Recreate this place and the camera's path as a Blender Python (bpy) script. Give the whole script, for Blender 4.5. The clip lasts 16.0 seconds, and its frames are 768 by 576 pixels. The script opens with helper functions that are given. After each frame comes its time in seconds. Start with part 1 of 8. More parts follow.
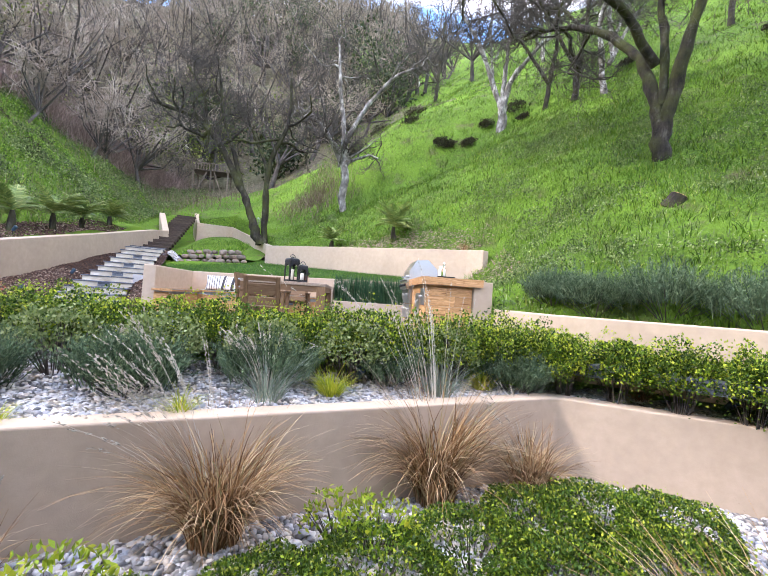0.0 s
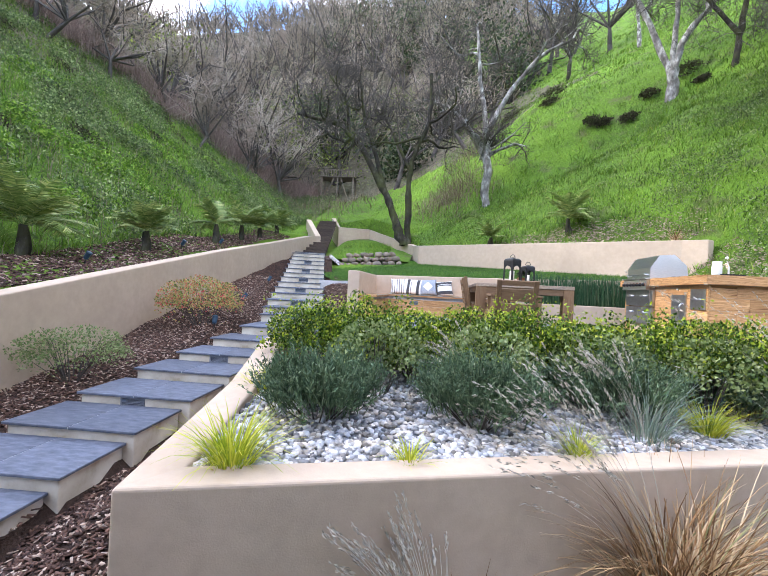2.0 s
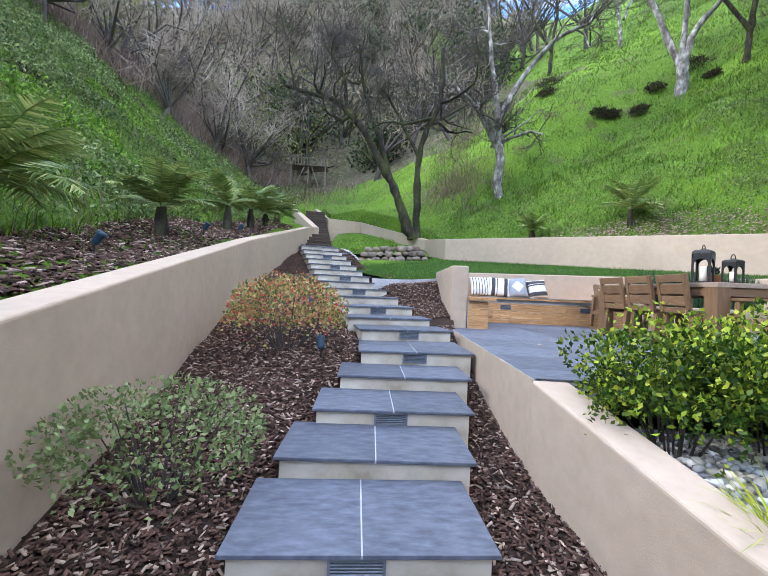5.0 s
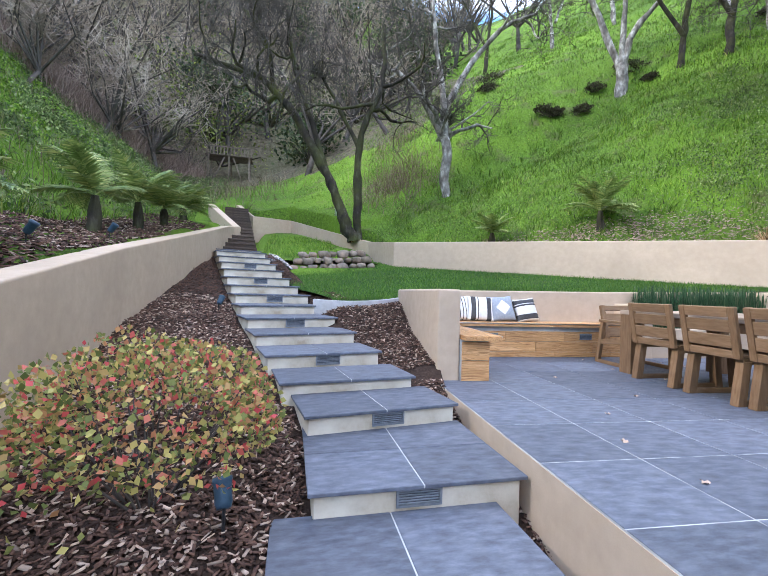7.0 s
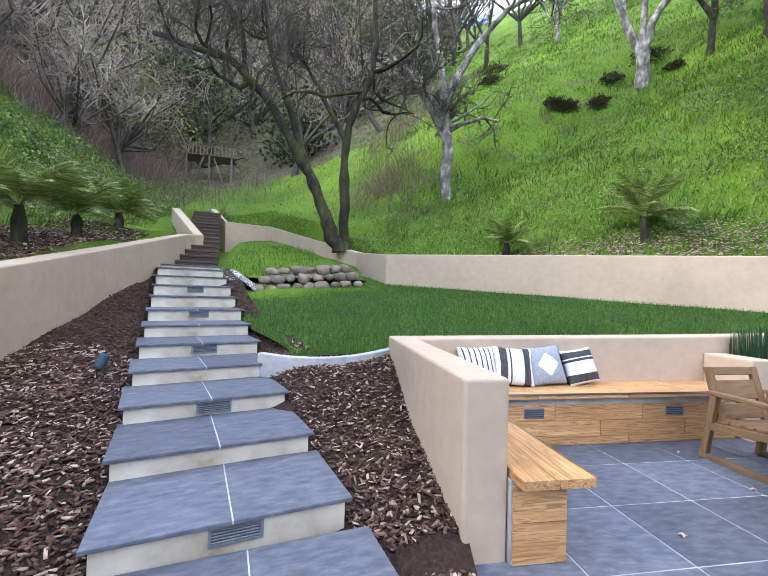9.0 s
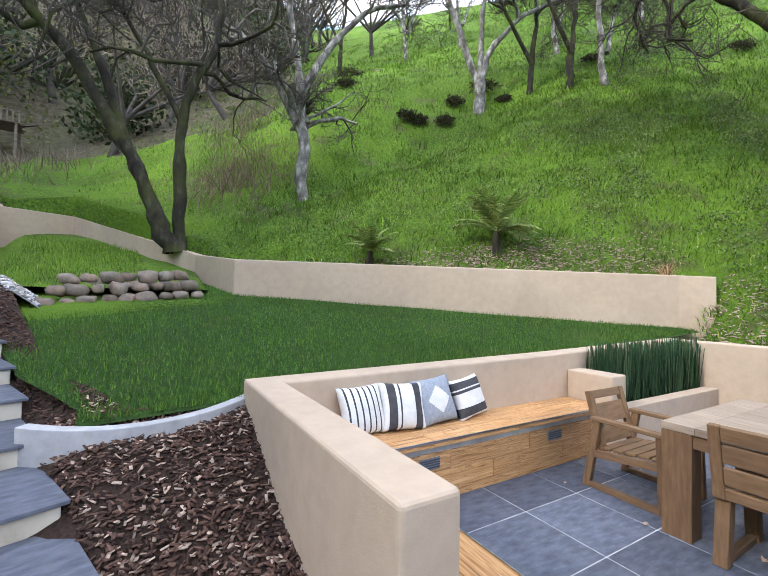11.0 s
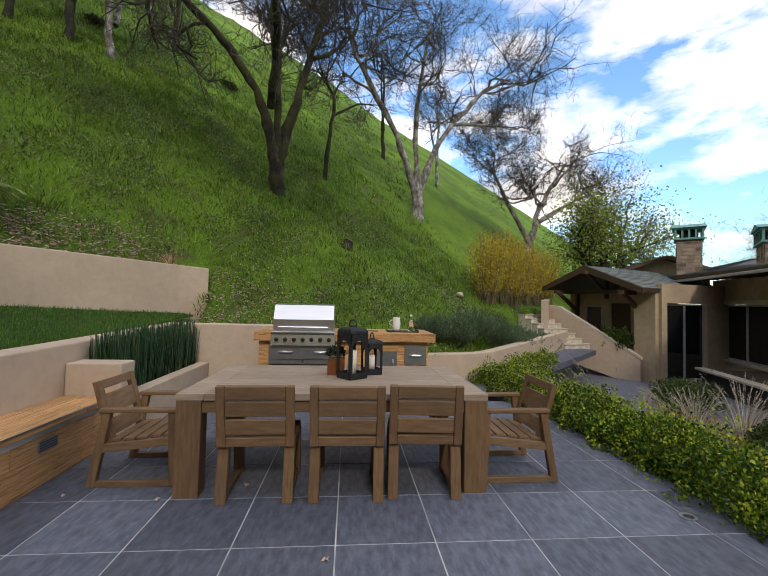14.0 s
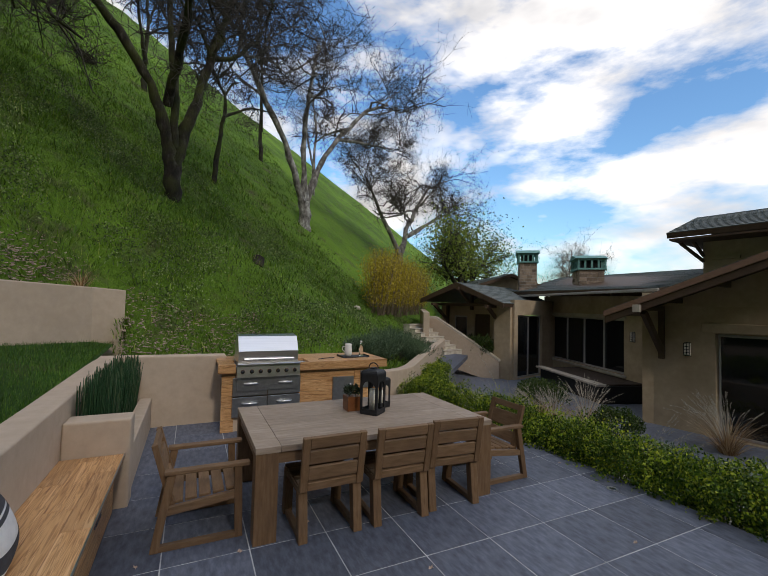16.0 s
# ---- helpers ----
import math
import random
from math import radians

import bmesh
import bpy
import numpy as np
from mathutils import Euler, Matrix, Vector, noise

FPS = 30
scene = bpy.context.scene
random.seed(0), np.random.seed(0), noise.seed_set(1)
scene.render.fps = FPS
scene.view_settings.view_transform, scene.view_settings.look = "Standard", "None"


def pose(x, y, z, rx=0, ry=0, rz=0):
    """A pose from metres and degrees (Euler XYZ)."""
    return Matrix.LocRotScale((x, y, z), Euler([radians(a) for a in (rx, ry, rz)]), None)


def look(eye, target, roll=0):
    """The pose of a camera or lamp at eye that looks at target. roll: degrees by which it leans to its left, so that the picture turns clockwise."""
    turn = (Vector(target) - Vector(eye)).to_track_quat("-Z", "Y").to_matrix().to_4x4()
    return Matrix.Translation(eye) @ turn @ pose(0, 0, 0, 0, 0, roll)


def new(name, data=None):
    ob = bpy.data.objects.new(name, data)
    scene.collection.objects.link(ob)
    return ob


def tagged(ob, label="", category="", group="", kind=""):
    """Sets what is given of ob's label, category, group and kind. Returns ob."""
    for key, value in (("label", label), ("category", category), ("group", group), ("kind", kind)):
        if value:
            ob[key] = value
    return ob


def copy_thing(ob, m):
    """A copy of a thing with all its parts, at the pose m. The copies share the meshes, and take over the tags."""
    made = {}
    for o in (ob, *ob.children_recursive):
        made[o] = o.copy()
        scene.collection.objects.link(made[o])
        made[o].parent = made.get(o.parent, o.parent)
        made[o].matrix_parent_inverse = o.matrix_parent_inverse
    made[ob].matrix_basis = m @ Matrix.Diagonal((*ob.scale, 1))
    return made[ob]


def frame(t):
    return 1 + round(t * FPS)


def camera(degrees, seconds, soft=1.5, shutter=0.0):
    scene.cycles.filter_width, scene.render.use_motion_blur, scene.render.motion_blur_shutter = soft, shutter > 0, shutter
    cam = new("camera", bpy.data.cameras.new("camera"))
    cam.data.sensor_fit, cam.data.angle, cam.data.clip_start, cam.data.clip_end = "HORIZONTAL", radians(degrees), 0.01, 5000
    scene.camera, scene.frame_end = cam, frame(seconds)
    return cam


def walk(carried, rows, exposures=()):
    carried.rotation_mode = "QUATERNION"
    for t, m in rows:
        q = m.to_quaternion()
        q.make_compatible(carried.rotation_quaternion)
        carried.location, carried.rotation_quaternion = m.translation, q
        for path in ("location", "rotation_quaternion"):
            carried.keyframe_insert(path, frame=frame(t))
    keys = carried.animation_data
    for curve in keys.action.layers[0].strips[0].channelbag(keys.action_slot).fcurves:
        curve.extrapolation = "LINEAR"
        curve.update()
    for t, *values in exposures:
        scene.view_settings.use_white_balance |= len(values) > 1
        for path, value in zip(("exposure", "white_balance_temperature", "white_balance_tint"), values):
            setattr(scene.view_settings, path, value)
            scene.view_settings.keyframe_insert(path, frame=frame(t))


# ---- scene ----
cam = camera(87.1, 16.0, 0.9)
PATH = [
    (0, (0.839, 0.423, 0.581), (1.006, 2.416, 0.632), 4.0),
    (0.5, (0.328, 0.538, 0.589), (0.267, 2.537, 0.619), 3.6),
    (1, (-0.222, 0.699, 0.581), (-0.424, 2.689, 0.601), 3.2),
    (1.5, (-0.778, 0.828, 0.58), (-1.063, 2.807, 0.593), 3.2),
    (2, (-1.329, 0.997, 0.576), (-1.642, 2.973, 0.584), 2.9),
    (2.5, (-1.937, 1.163, 0.531), (-2.232, 3.141, 0.544), 2.8),
    (3, (-2.506, 1.317, 0.503), (-2.768, 3.3, 0.519), 2.9),
    (5.3, (-4.405, 3.181, 0.518), (-4.379, 5.181, 0.53), 2.0),
    (5.5, (-4.459, 3.39, 0.553), (-4.398, 5.389, 0.569), 1.6),
    (6, (-4.567, 3.933, 0.67), (-4.439, 5.929, 0.685), 1.7),
    (6.5, (-4.566, 4.45, 0.784), (-4.347, 6.438, 0.8), 1.7),
    (7, (-4.537, 4.977, 0.893), (-4.225, 6.952, 0.91), 1.6),
    (7.5, (-4.462, 5.46, 0.998), (-4.093, 7.425, 1.025), 2.1),
    (8, (-4.32, 5.962, 1.095), (-3.996, 7.935, 1.13), 1.5),
    (10.5, (-3.991, 7.944, 1.584), (-3.524, 9.888, 1.632), 1.6),
    (11, (-4.012, 7.956, 1.537), (-2.99, 9.675, 1.6), 1.1),
    (11.5, (-4.031, 7.948, 1.456), (-2.609, 9.352, 1.529), 0.8),
    (12, (-4.033, 7.959, 1.396), (-2.363, 9.058, 1.468), 1.1),
    (12.5, (-4.056, 7.92, 1.376), (-2.231, 8.735, 1.45), 1.0),
    (13, (-4.074, 7.893, 1.381), (-2.127, 8.344, 1.453), 0.7),
    (13.5, (-4.053, 7.942, 1.379), (-2.057, 8.038, 1.454), 0.9),
    (14, (-3.994, 8.15, 1.444), (-2.003, 7.98, 1.516), 1.2),
    (14.5, (-3.925, 8.515, 1.562), (-1.97, 8.1, 1.629), 1.5),
    (15, (-4.005, 8.956, 1.676), (-2.105, 8.337, 1.749), 1.6),
    (15.5, (-4.12, 9.42, 1.782), (-2.274, 8.654, 1.865), 1.4),
    (16, (-4.221, 9.889, 1.892), (-2.416, 9.031, 1.978), 1.4),
]
EXPOSURES = [(0.0, 1.3, 6400, 20), (3.0, 1.05, 6050, 15), (5.5, 1.0, 6000, 13), (8.0, 1.0, 6150, 14), (10.5, 0.85, 6400, 13), (12.5, 0.2, 6750, 12), (14.0, -0.4, 7200, 14), (16.0, -0.95, 6800, 12)]
walk(cam, [(t, look(eye, target, roll)) for t, eye, target, roll in PATH], EXPOSURES)

# ---- world, sun ----
SUN_ELEVATION, SUN_AZIMUTH = 35, 265   # azimuth clockwise from +y, where the light comes from
world = bpy.data.worlds.new("sky")
scene.world = world
world.use_nodes = True
wn, wl = world.node_tree.nodes, world.node_tree.links
sky = wn.new("ShaderNodeTexSky")
sky.sky_type, sky.sun_disc = "NISHITA", False
sky.sun_elevation, sky.sun_rotation = radians(SUN_ELEVATION), radians(SUN_AZIMUTH)
sky.air_density, sky.dust_density, sky.ozone_density = 1.4, 0.5, 2.5
coord = wn.new("ShaderNodeTexCoord")
lift = wn.new("ShaderNodeMapping")
lift.inputs["Scale"].default_value = (1.0, 1.0, 2.6)
lift.inputs["Location"].default_value = (1.75, 0.6, 0.3)
cloud = wn.new("ShaderNodeTexNoise")
cloud.inputs["Scale"].default_value, cloud.inputs["Detail"].default_value, cloud.inputs["Roughness"].default_value = 2.1, 9, 0.58
edge = wn.new("ShaderNodeValToRGB")
edge.color_ramp.elements[0].position, edge.color_ramp.elements[1].position = 0.42, 0.54
shade = wn.new("ShaderNodeTexNoise")
shade.inputs["Scale"].default_value, shade.inputs["Detail"].default_value = 3.5, 5
grey = wn.new("ShaderNodeValToRGB")
grey.color_ramp.elements[0].position, grey.color_ramp.elements[1].position = 0.3, 0.62
grey.color_ramp.elements[0].color, grey.color_ramp.elements[1].color = (9.0, 9.3, 9.9, 1), (18.0, 17.9, 17.7, 1)
blend = wn.new("ShaderNodeMix")
blend.data_type = "RGBA"
wl.new(coord.outputs["Generated"], lift.inputs["Vector"])
wl.new(lift.outputs[0], cloud.inputs["Vector"])
wl.new(lift.outputs[0], shade.inputs["Vector"])
wl.new(cloud.outputs["Fac"], edge.inputs["Fac"])
wl.new(shade.outputs["Fac"], grey.inputs["Fac"])
wl.new(edge.outputs["Color"], blend.inputs["Factor"])
deep = wn.new("ShaderNodeMix")
deep.data_type, deep.blend_type = "RGBA", "MULTIPLY"
deep.inputs["Factor"].default_value = 1.0
deep.inputs["B"].default_value = (1.45, 2.05, 2.6, 1)
wl.new(sky.outputs[0], deep.inputs["A"])
wl.new(deep.outputs["Result"], blend.inputs["A"])
wl.new(grey.outputs["Color"], blend.inputs["B"])
wl.new(blend.outputs["Result"], wn["Background"].inputs["Color"])
wn["Background"].inputs["Strength"].default_value = 0.15

sun = new("sun", bpy.data.lights.new("sun", "SUN"))
sun.data.energy, sun.data.angle, sun.data.color = 1.9, radians(5), (1.0, 0.93, 0.82)
_a, _e = radians(SUN_AZIMUTH), radians(SUN_ELEVATION)
sun.matrix_world = look((math.sin(_a) * math.cos(_e) * 40, math.cos(_a) * math.cos(_e) * 40, math.sin(_e) * 40), (0, 0, 0))

# ---- materials ----
def material(name, rough=0.8, metal=0.0, spec=0.5):
    m = bpy.data.materials.new(name)
    m.use_nodes = True
    b = m.node_tree.nodes["Principled BSDF"]
    b.inputs["Roughness"].default_value, b.inputs["Metallic"].default_value = rough, metal
    b.inputs["Specular IOR Level"].default_value = spec
    return m, m.node_tree.nodes, m.node_tree.links, b


def ramp(nodes, stops):
    r = nodes.new("ShaderNodeValToRGB")
    e = r.color_ramp.elements
    while len(e) < len(stops):
        e.new(0.5)
    for k, (p, c) in zip(e, stops):
        k.position, k.color = p, (*c, 1)
    return r


def noise_tex(nodes, links, scale, detail=4, rough=0.55, stretch=None, source="Object"):
    c = nodes.new("ShaderNodeTexCoord")
    n = nodes.new("ShaderNodeTexNoise")
    n.inputs["Scale"].default_value, n.inputs["Detail"].default_value, n.inputs["Roughness"].default_value = scale, detail, rough
    if stretch:
        mp = nodes.new("ShaderNodeMapping")
        mp.inputs["Scale"].default_value = stretch
        links.new(c.outputs[source], mp.inputs["Vector"])
        links.new(mp.outputs[0], n.inputs["Vector"])
    else:
        links.new(c.outputs[source], n.inputs["Vector"])
    return n


def mixed(nodes, links, mode, fac, a, b):
    m = nodes.new("ShaderNodeMix")
    m.data_type, m.blend_type = "RGBA", mode
    for key, v in (("Factor", fac), ("A", a), ("B", b)):
        if hasattr(v, "is_linked"):
            links.new(v, m.inputs[key])
        elif isinstance(v, tuple):
            m.inputs[key].default_value = (*v, 1)
        else:
            m.inputs[key].default_value = v
    return m.outputs["Result"]


def bumped(nodes, links, bsdf, height, strength, distance):
    k = nodes.new("ShaderNodeBump")
    k.inputs["Strength"].default_value, k.inputs["Distance"].default_value = strength, distance
    links.new(height, k.inputs["Height"])
    links.new(k.outputs[0], bsdf.inputs["Normal"])


def surface(name, stops, scale, rough=0.8, stain=None, stain_scale=1.0, stain_fac=0.4, bump=0.3, bump_scale=60, bump_dist=0.004, stretch=None, metal=0.0, spec=0.25, per_piece=0.0, per_island=0.0):
    """A two-scale surface: fine noise through a colour ramp, broad stains, fine relief."""
    m, n, l, b = material(name, rough, metal, spec)
    fine = noise_tex(n, l, scale, 6, 0.6, stretch)
    r = ramp(n, stops)
    l.new(fine.outputs["Fac"], r.inputs["Fac"])
    col = r.outputs["Color"]
    if stain:
        broad = noise_tex(n, l, stain_scale, 5, 0.6)
        k = ramp(n, [(0.42, (0, 0, 0)), (0.7, (stain_fac,) * 3)])
        l.new(broad.outputs["Fac"], k.inputs["Fac"])
        col = mixed(n, l, "MIX", k.outputs["Color"], col, stain)
    if per_piece or per_island:
        info = n.new("ShaderNodeObjectInfo" if per_piece else "ShaderNodeNewGeometry")
        amount = per_piece or per_island
        k = ramp(n, [(0.0, (1 - amount,) * 3), (1.0, (1 + amount,) * 3)])
        l.new(info.outputs["Random" if per_piece else "Random Per Island"], k.inputs["Fac"])
        col = mixed(n, l, "MULTIPLY", 1.0, col, k.outputs["Color"])
    l.new(col, b.inputs["Base Color"])
    if bump:
        h = noise_tex(n, l, bump_scale, 5, 0.65, stretch)
        bumped(n, l, b, h.outputs["Fac"], bump, bump_dist)
    return m


def foliage(name, stops, rough=0.5, translucent=0.25, clump=0.0, dry=None):
    """Leaves and blades that differ one by one."""
    m, n, l, b = material(name, rough, 0, 0.2)
    g = n.new("ShaderNodeNewGeometry")
    r = ramp(n, stops)
    l.new(g.outputs["Random Per Island"], r.inputs["Fac"])
    col = r.outputs["Color"]
    if clump:
        broad = noise_tex(n, l, clump, 3)
        k = ramp(n, [(0.3, (0.65, 0.65, 0.65)), (0.7, (1.25, 1.25, 1.2))])
        l.new(broad.outputs["Fac"], k.inputs["Fac"])
        col = mixed(n, l, "MULTIPLY", 1.0, col, k.outputs["Color"])
    if dry:
        spots = noise_tex(n, l, 1.1, 5, 0.7)
        k = ramp(n, [(0.48, (0, 0, 0)), (0.68, (0.5, 0.5, 0.5))])
        l.new(spots.outputs["Fac"], k.inputs["Fac"])
        col = mixed(n, l, "MIX", k.outputs["Color"], col, dry)
    l.new(col, b.inputs["Base Color"])
    t = n.new("ShaderNodeBsdfTranslucent")
    l.new(col, t.inputs["Color"])
    mix = n.new("ShaderNodeMixShader")
    mix.inputs[0].default_value = translucent
    l.new(b.outputs[0], mix.inputs[1])
    l.new(t.outputs[0], mix.inputs[2])
    l.new(mix.outputs[0], n["Material Output"].inputs["Surface"])
    return m


def glass(name, tint, rough=0.02):
    m, n, l, b = material(name, rough)
    b.inputs["Base Color"].default_value = (*tint, 1)
    b.inputs["Transmission Weight"].default_value = 1.0
    return m


stucco = surface("tan_stucco", [(0.3, (0.46, 0.362, 0.272)), (0.7, (0.525, 0.418, 0.322))], 9, 0.9, (0.36, 0.28, 0.21), 0.8, 0.45, 0.35, 90, 0.004)
house_stucco = surface("house_stucco", [(0.3, (0.40, 0.31, 0.205)), (0.7, (0.48, 0.375, 0.255))], 6, 0.9, (0.24, 0.18, 0.11), 0.9, 0.55, 0.25, 120, 0.003)
slate = surface("blue_grey_slate_tile", [(0.28, (0.052, 0.059, 0.079)), (0.5, (0.098, 0.110, 0.143)), (0.74, (0.165, 0.182, 0.228))], 8, 0.55, (0.18, 0.19, 0.225), 3.5, 0.3, 0.3, 70, 0.003, (1.0, 2.6, 1.0), spec=0.28, per_piece=0.20)
slate_side = surface("dark_tile_edge", [(0.3, (0.05, 0.055, 0.07)), (0.7, (0.09, 0.095, 0.12))], 30, 0.6)
grout = surface("pale_grout", [(0.3, (0.36, 0.37, 0.38)), (0.7, (0.62, 0.63, 0.63))], 3.5, 0.9, (0.14, 0.14, 0.15), 2.2, 0.6)
riser_paint = surface("weathered_cream_render", [(0.3, (0.56, 0.51, 0.42)), (0.7, (0.74, 0.70, 0.61))], 8, 0.9, (0.30, 0.235, 0.155), 4, 0.85, 0.3, 90, 0.004)
concrete = surface("pale_concrete", [(0.3, (0.36, 0.36, 0.38)), (0.7, (0.48, 0.48, 0.50))], 14, 0.9, (0.25, 0.25, 0.24), 3, 0.4)
soil = surface("dark_bark_soil", [(0.3, (0.022, 0.013, 0.010)), (0.55, (0.05, 0.03, 0.022)), (0.8, (0.10, 0.065, 0.05))], 45, 0.95, (0.03, 0.02, 0.016), 4, 0.5, 0.9, 55, 0.02)
chip = surface("bark_chip", [(0.3, (0.045, 0.024, 0.018)), (0.7, (0.13, 0.075, 0.056))], 30, 0.9, per_island=0.75, bump=0.4, bump_scale=120)
pale_chip = surface("grey_dead_leaf_chip", [(0.3, (0.28, 0.2, 0.15)), (0.7, (0.42, 0.33, 0.27))], 25, 0.9, per_island=0.45)
pebble = surface("river_pebble", [(0.3, (0.26, 0.275, 0.31)), (0.7, (0.48, 0.485, 0.50))], 5, 0.7, (0.54, 0.45, 0.34), 9, 0.85, 0.15, 60, 0.003, per_island=0.72)
bed = surface("gravel_bed", [(0.3, (0.12, 0.12, 0.13)), (0.6, (0.3, 0.3, 0.31)), (0.8, (0.5, 0.5, 0.5))], 40, 0.95, bump=0.8, bump_scale=40, bump_dist=0.02)
field_stone = surface("brown_field_stone", [(0.3, (0.14, 0.115, 0.095)), (0.7, (0.27, 0.225, 0.185))], 9, 0.9, (0.33, 0.2, 0.14), 2.2, 0.5, 0.6, 40, 0.01, per_piece=0.35)
teak = surface("weathered_teak", [(0.25, (0.124, 0.070, 0.035)), (0.5, (0.184, 0.108, 0.056)), (0.75, (0.240, 0.148, 0.084))], 5, 0.6, (0.13, 0.08, 0.05), 3, 0.5, 0.25, 30, 0.002, (9, 9, 1.2), per_piece=0.12)
teak_x = surface("weathered_teak_slat", [(0.25, (0.136, 0.080, 0.042)), (0.5, (0.200, 0.120, 0.064)), (0.75, (0.264, 0.164, 0.096))], 5, 0.6, (0.15, 0.095, 0.06), 3, 0.5, 0.25, 30, 0.002, (9, 1.2, 9), per_piece=0.12)
teak_y = surface("weathered_teak_rail", [(0.25, (0.136, 0.080, 0.042)), (0.5, (0.200, 0.120, 0.064)), (0.75, (0.264, 0.164, 0.096))], 5, 0.6, (0.15, 0.095, 0.06), 3, 0.5, 0.25, 30, 0.002, (1.2, 9, 9), per_piece=0.12)
teak_top = surface("greyed_teak_top", [(0.25, (0.24, 0.18, 0.135)), (0.5, (0.32, 0.25, 0.19)), (0.75, (0.42, 0.335, 0.265))], 5, 0.65, (0.2, 0.15, 0.11), 2, 0.4, 0.25, 30, 0.002, (9, 1.0, 9), per_piece=0.1)


def wood_tile(name, grain):
    """Wood-look porcelain with strong dark grain."""
    m, n, l, b = material(name, 0.45)
    c = n.new("ShaderNodeTexCoord")
    mp = n.new("ShaderNodeMapping")
    mp.inputs["Scale"].default_value = grain
    info = n.new("ShaderNodeObjectInfo")
    add = n.new("ShaderNodeVectorMath")
    l.new(c.outputs["Object"], add.inputs[0])
    l.new(info.outputs["Random"], add.inputs[1])
    l.new(add.outputs[0], mp.inputs["Vector"])
    nz = n.new("ShaderNodeTexNoise")
    nz.inputs["Scale"].default_value, nz.inputs["Detail"].default_value, nz.inputs["Distortion"].default_value = 2.4, 5, 0.9
    l.new(mp.outputs[0], nz.inputs["Vector"])
    r = ramp(n, [(0.32, (0.24, 0.105, 0.035)), (0.43, (0.50, 0.27, 0.11)), (0.51, (0.62, 0.36, 0.165)), (0.565, (0.34, 0.165, 0.06)), (0.61, (0.64, 0.385, 0.185)), (0.7, (0.68, 0.43, 0.22))])
    l.new(nz.outputs["Fac"], r.inputs["Fac"])
    k = ramp(n, [(0.0, (0.85, 0.82, 0.8)), (1.0, (1.12, 1.1, 1.08))])
    l.new(info.outputs["Random"], k.inputs["Fac"])
    l.new(mixed(n, l, "MULTIPLY", 1.0, r.outputs["Color"], k.outputs["Color"]), b.inputs["Base Color"])
    return m


wood_tile_x = wood_tile("wood_look_tile_along_x", (0.8, 15, 15))
wood_tile_y = wood_tile("wood_look_tile_along_y", (15, 0.8, 15))
steel = surface("brushed_steel", [(0.3, (0.56, 0.56, 0.57)), (0.7, (0.68, 0.68, 0.69))], 20, 0.28, metal=1.0, bump=0.05, bump_scale=120, stretch=(1, 0.05, 8))
steel_dark = surface("dull_steel", [(0.3, (0.36, 0.37, 0.38)), (0.7, (0.46, 0.47, 0.48))], 20, 0.38, metal=1.0, bump=0.05, bump_scale=120)
black_metal = surface("black_lantern_metal", [(0.3, (0.012, 0.013, 0.015)), (0.7, (0.028, 0.029, 0.032))], 30, 0.45, bump=0.2, bump_scale=90)
candle_wax = surface("ivory_candle_wax", [(0.3, (0.72, 0.68, 0.60)), (0.7, (0.80, 0.77, 0.70))], 8, 0.5)
clear_glass = glass("clear_glass", (0.95, 0.97, 0.96))
terracotta = surface("rust_brown_glazed_pot", [(0.3, (0.13, 0.045, 0.018)), (0.7, (0.22, 0.085, 0.03))], 9, 0.35)
white_ceramic = surface("white_ceramic", [(0.3, (0.72, 0.71, 0.68)), (0.7, (0.8, 0.79, 0.77))], 6, 0.25)
cloth_white = surface("off_white_canvas", [(0.3, (0.62, 0.61, 0.60)), (0.7, (0.74, 0.73, 0.72))], 14, 0.95, bump=0.4, bump_scale=300, bump_dist=0.002)
cloth_dark = surface("charcoal_canvas", [(0.3, (0.045, 0.045, 0.05)), (0.7, (0.08, 0.08, 0.088))], 14, 0.95, bump=0.4, bump_scale=300, bump_dist=0.002)
cloth_blue = surface("grey_blue_canvas", [(0.3, (0.24, 0.27, 0.32)), (0.7, (0.36, 0.39, 0.44))], 40, 0.95, bump=0.4, bump_scale=300, bump_dist=0.002)
lamp_metal = surface("blue_black_lamp_metal", [(0.3, (0.02, 0.045, 0.075)), (0.7, (0.045, 0.085, 0.13))], 20, 0.45)
white_plastic = surface("white_plastic", [(0.3, (0.7, 0.7, 0.69)), (0.7, (0.78, 0.78, 0.77))], 10, 0.5)
grey_fixture = surface("grey_louvre_metal", [(0.3, (0.16, 0.18, 0.21)), (0.7, (0.25, 0.27, 0.31))], 20, 0.5, metal=0.4)
bark = surface("dark_oak_bark", [(0.3, (0.012, 0.010, 0.009)), (0.55, (0.034, 0.028, 0.024)), (0.72, (0.105, 0.094, 0.08))], 6, 0.95, (0.07, 0.08, 0.02), 1.3, 0.8, 0.9, 22, 0.03, (1, 1, 0.35))
pale_bark = surface("pale_lichen_bark", [(0.32, (0.08, 0.07, 0.064)), (0.50, (0.26, 0.24, 0.225)), (0.66, (0.56, 0.54, 0.51))], 5, 0.95, (0.06, 0.05, 0.045), 2.2, 0.8, 0.9, 22, 0.03, (1, 1, 0.5))
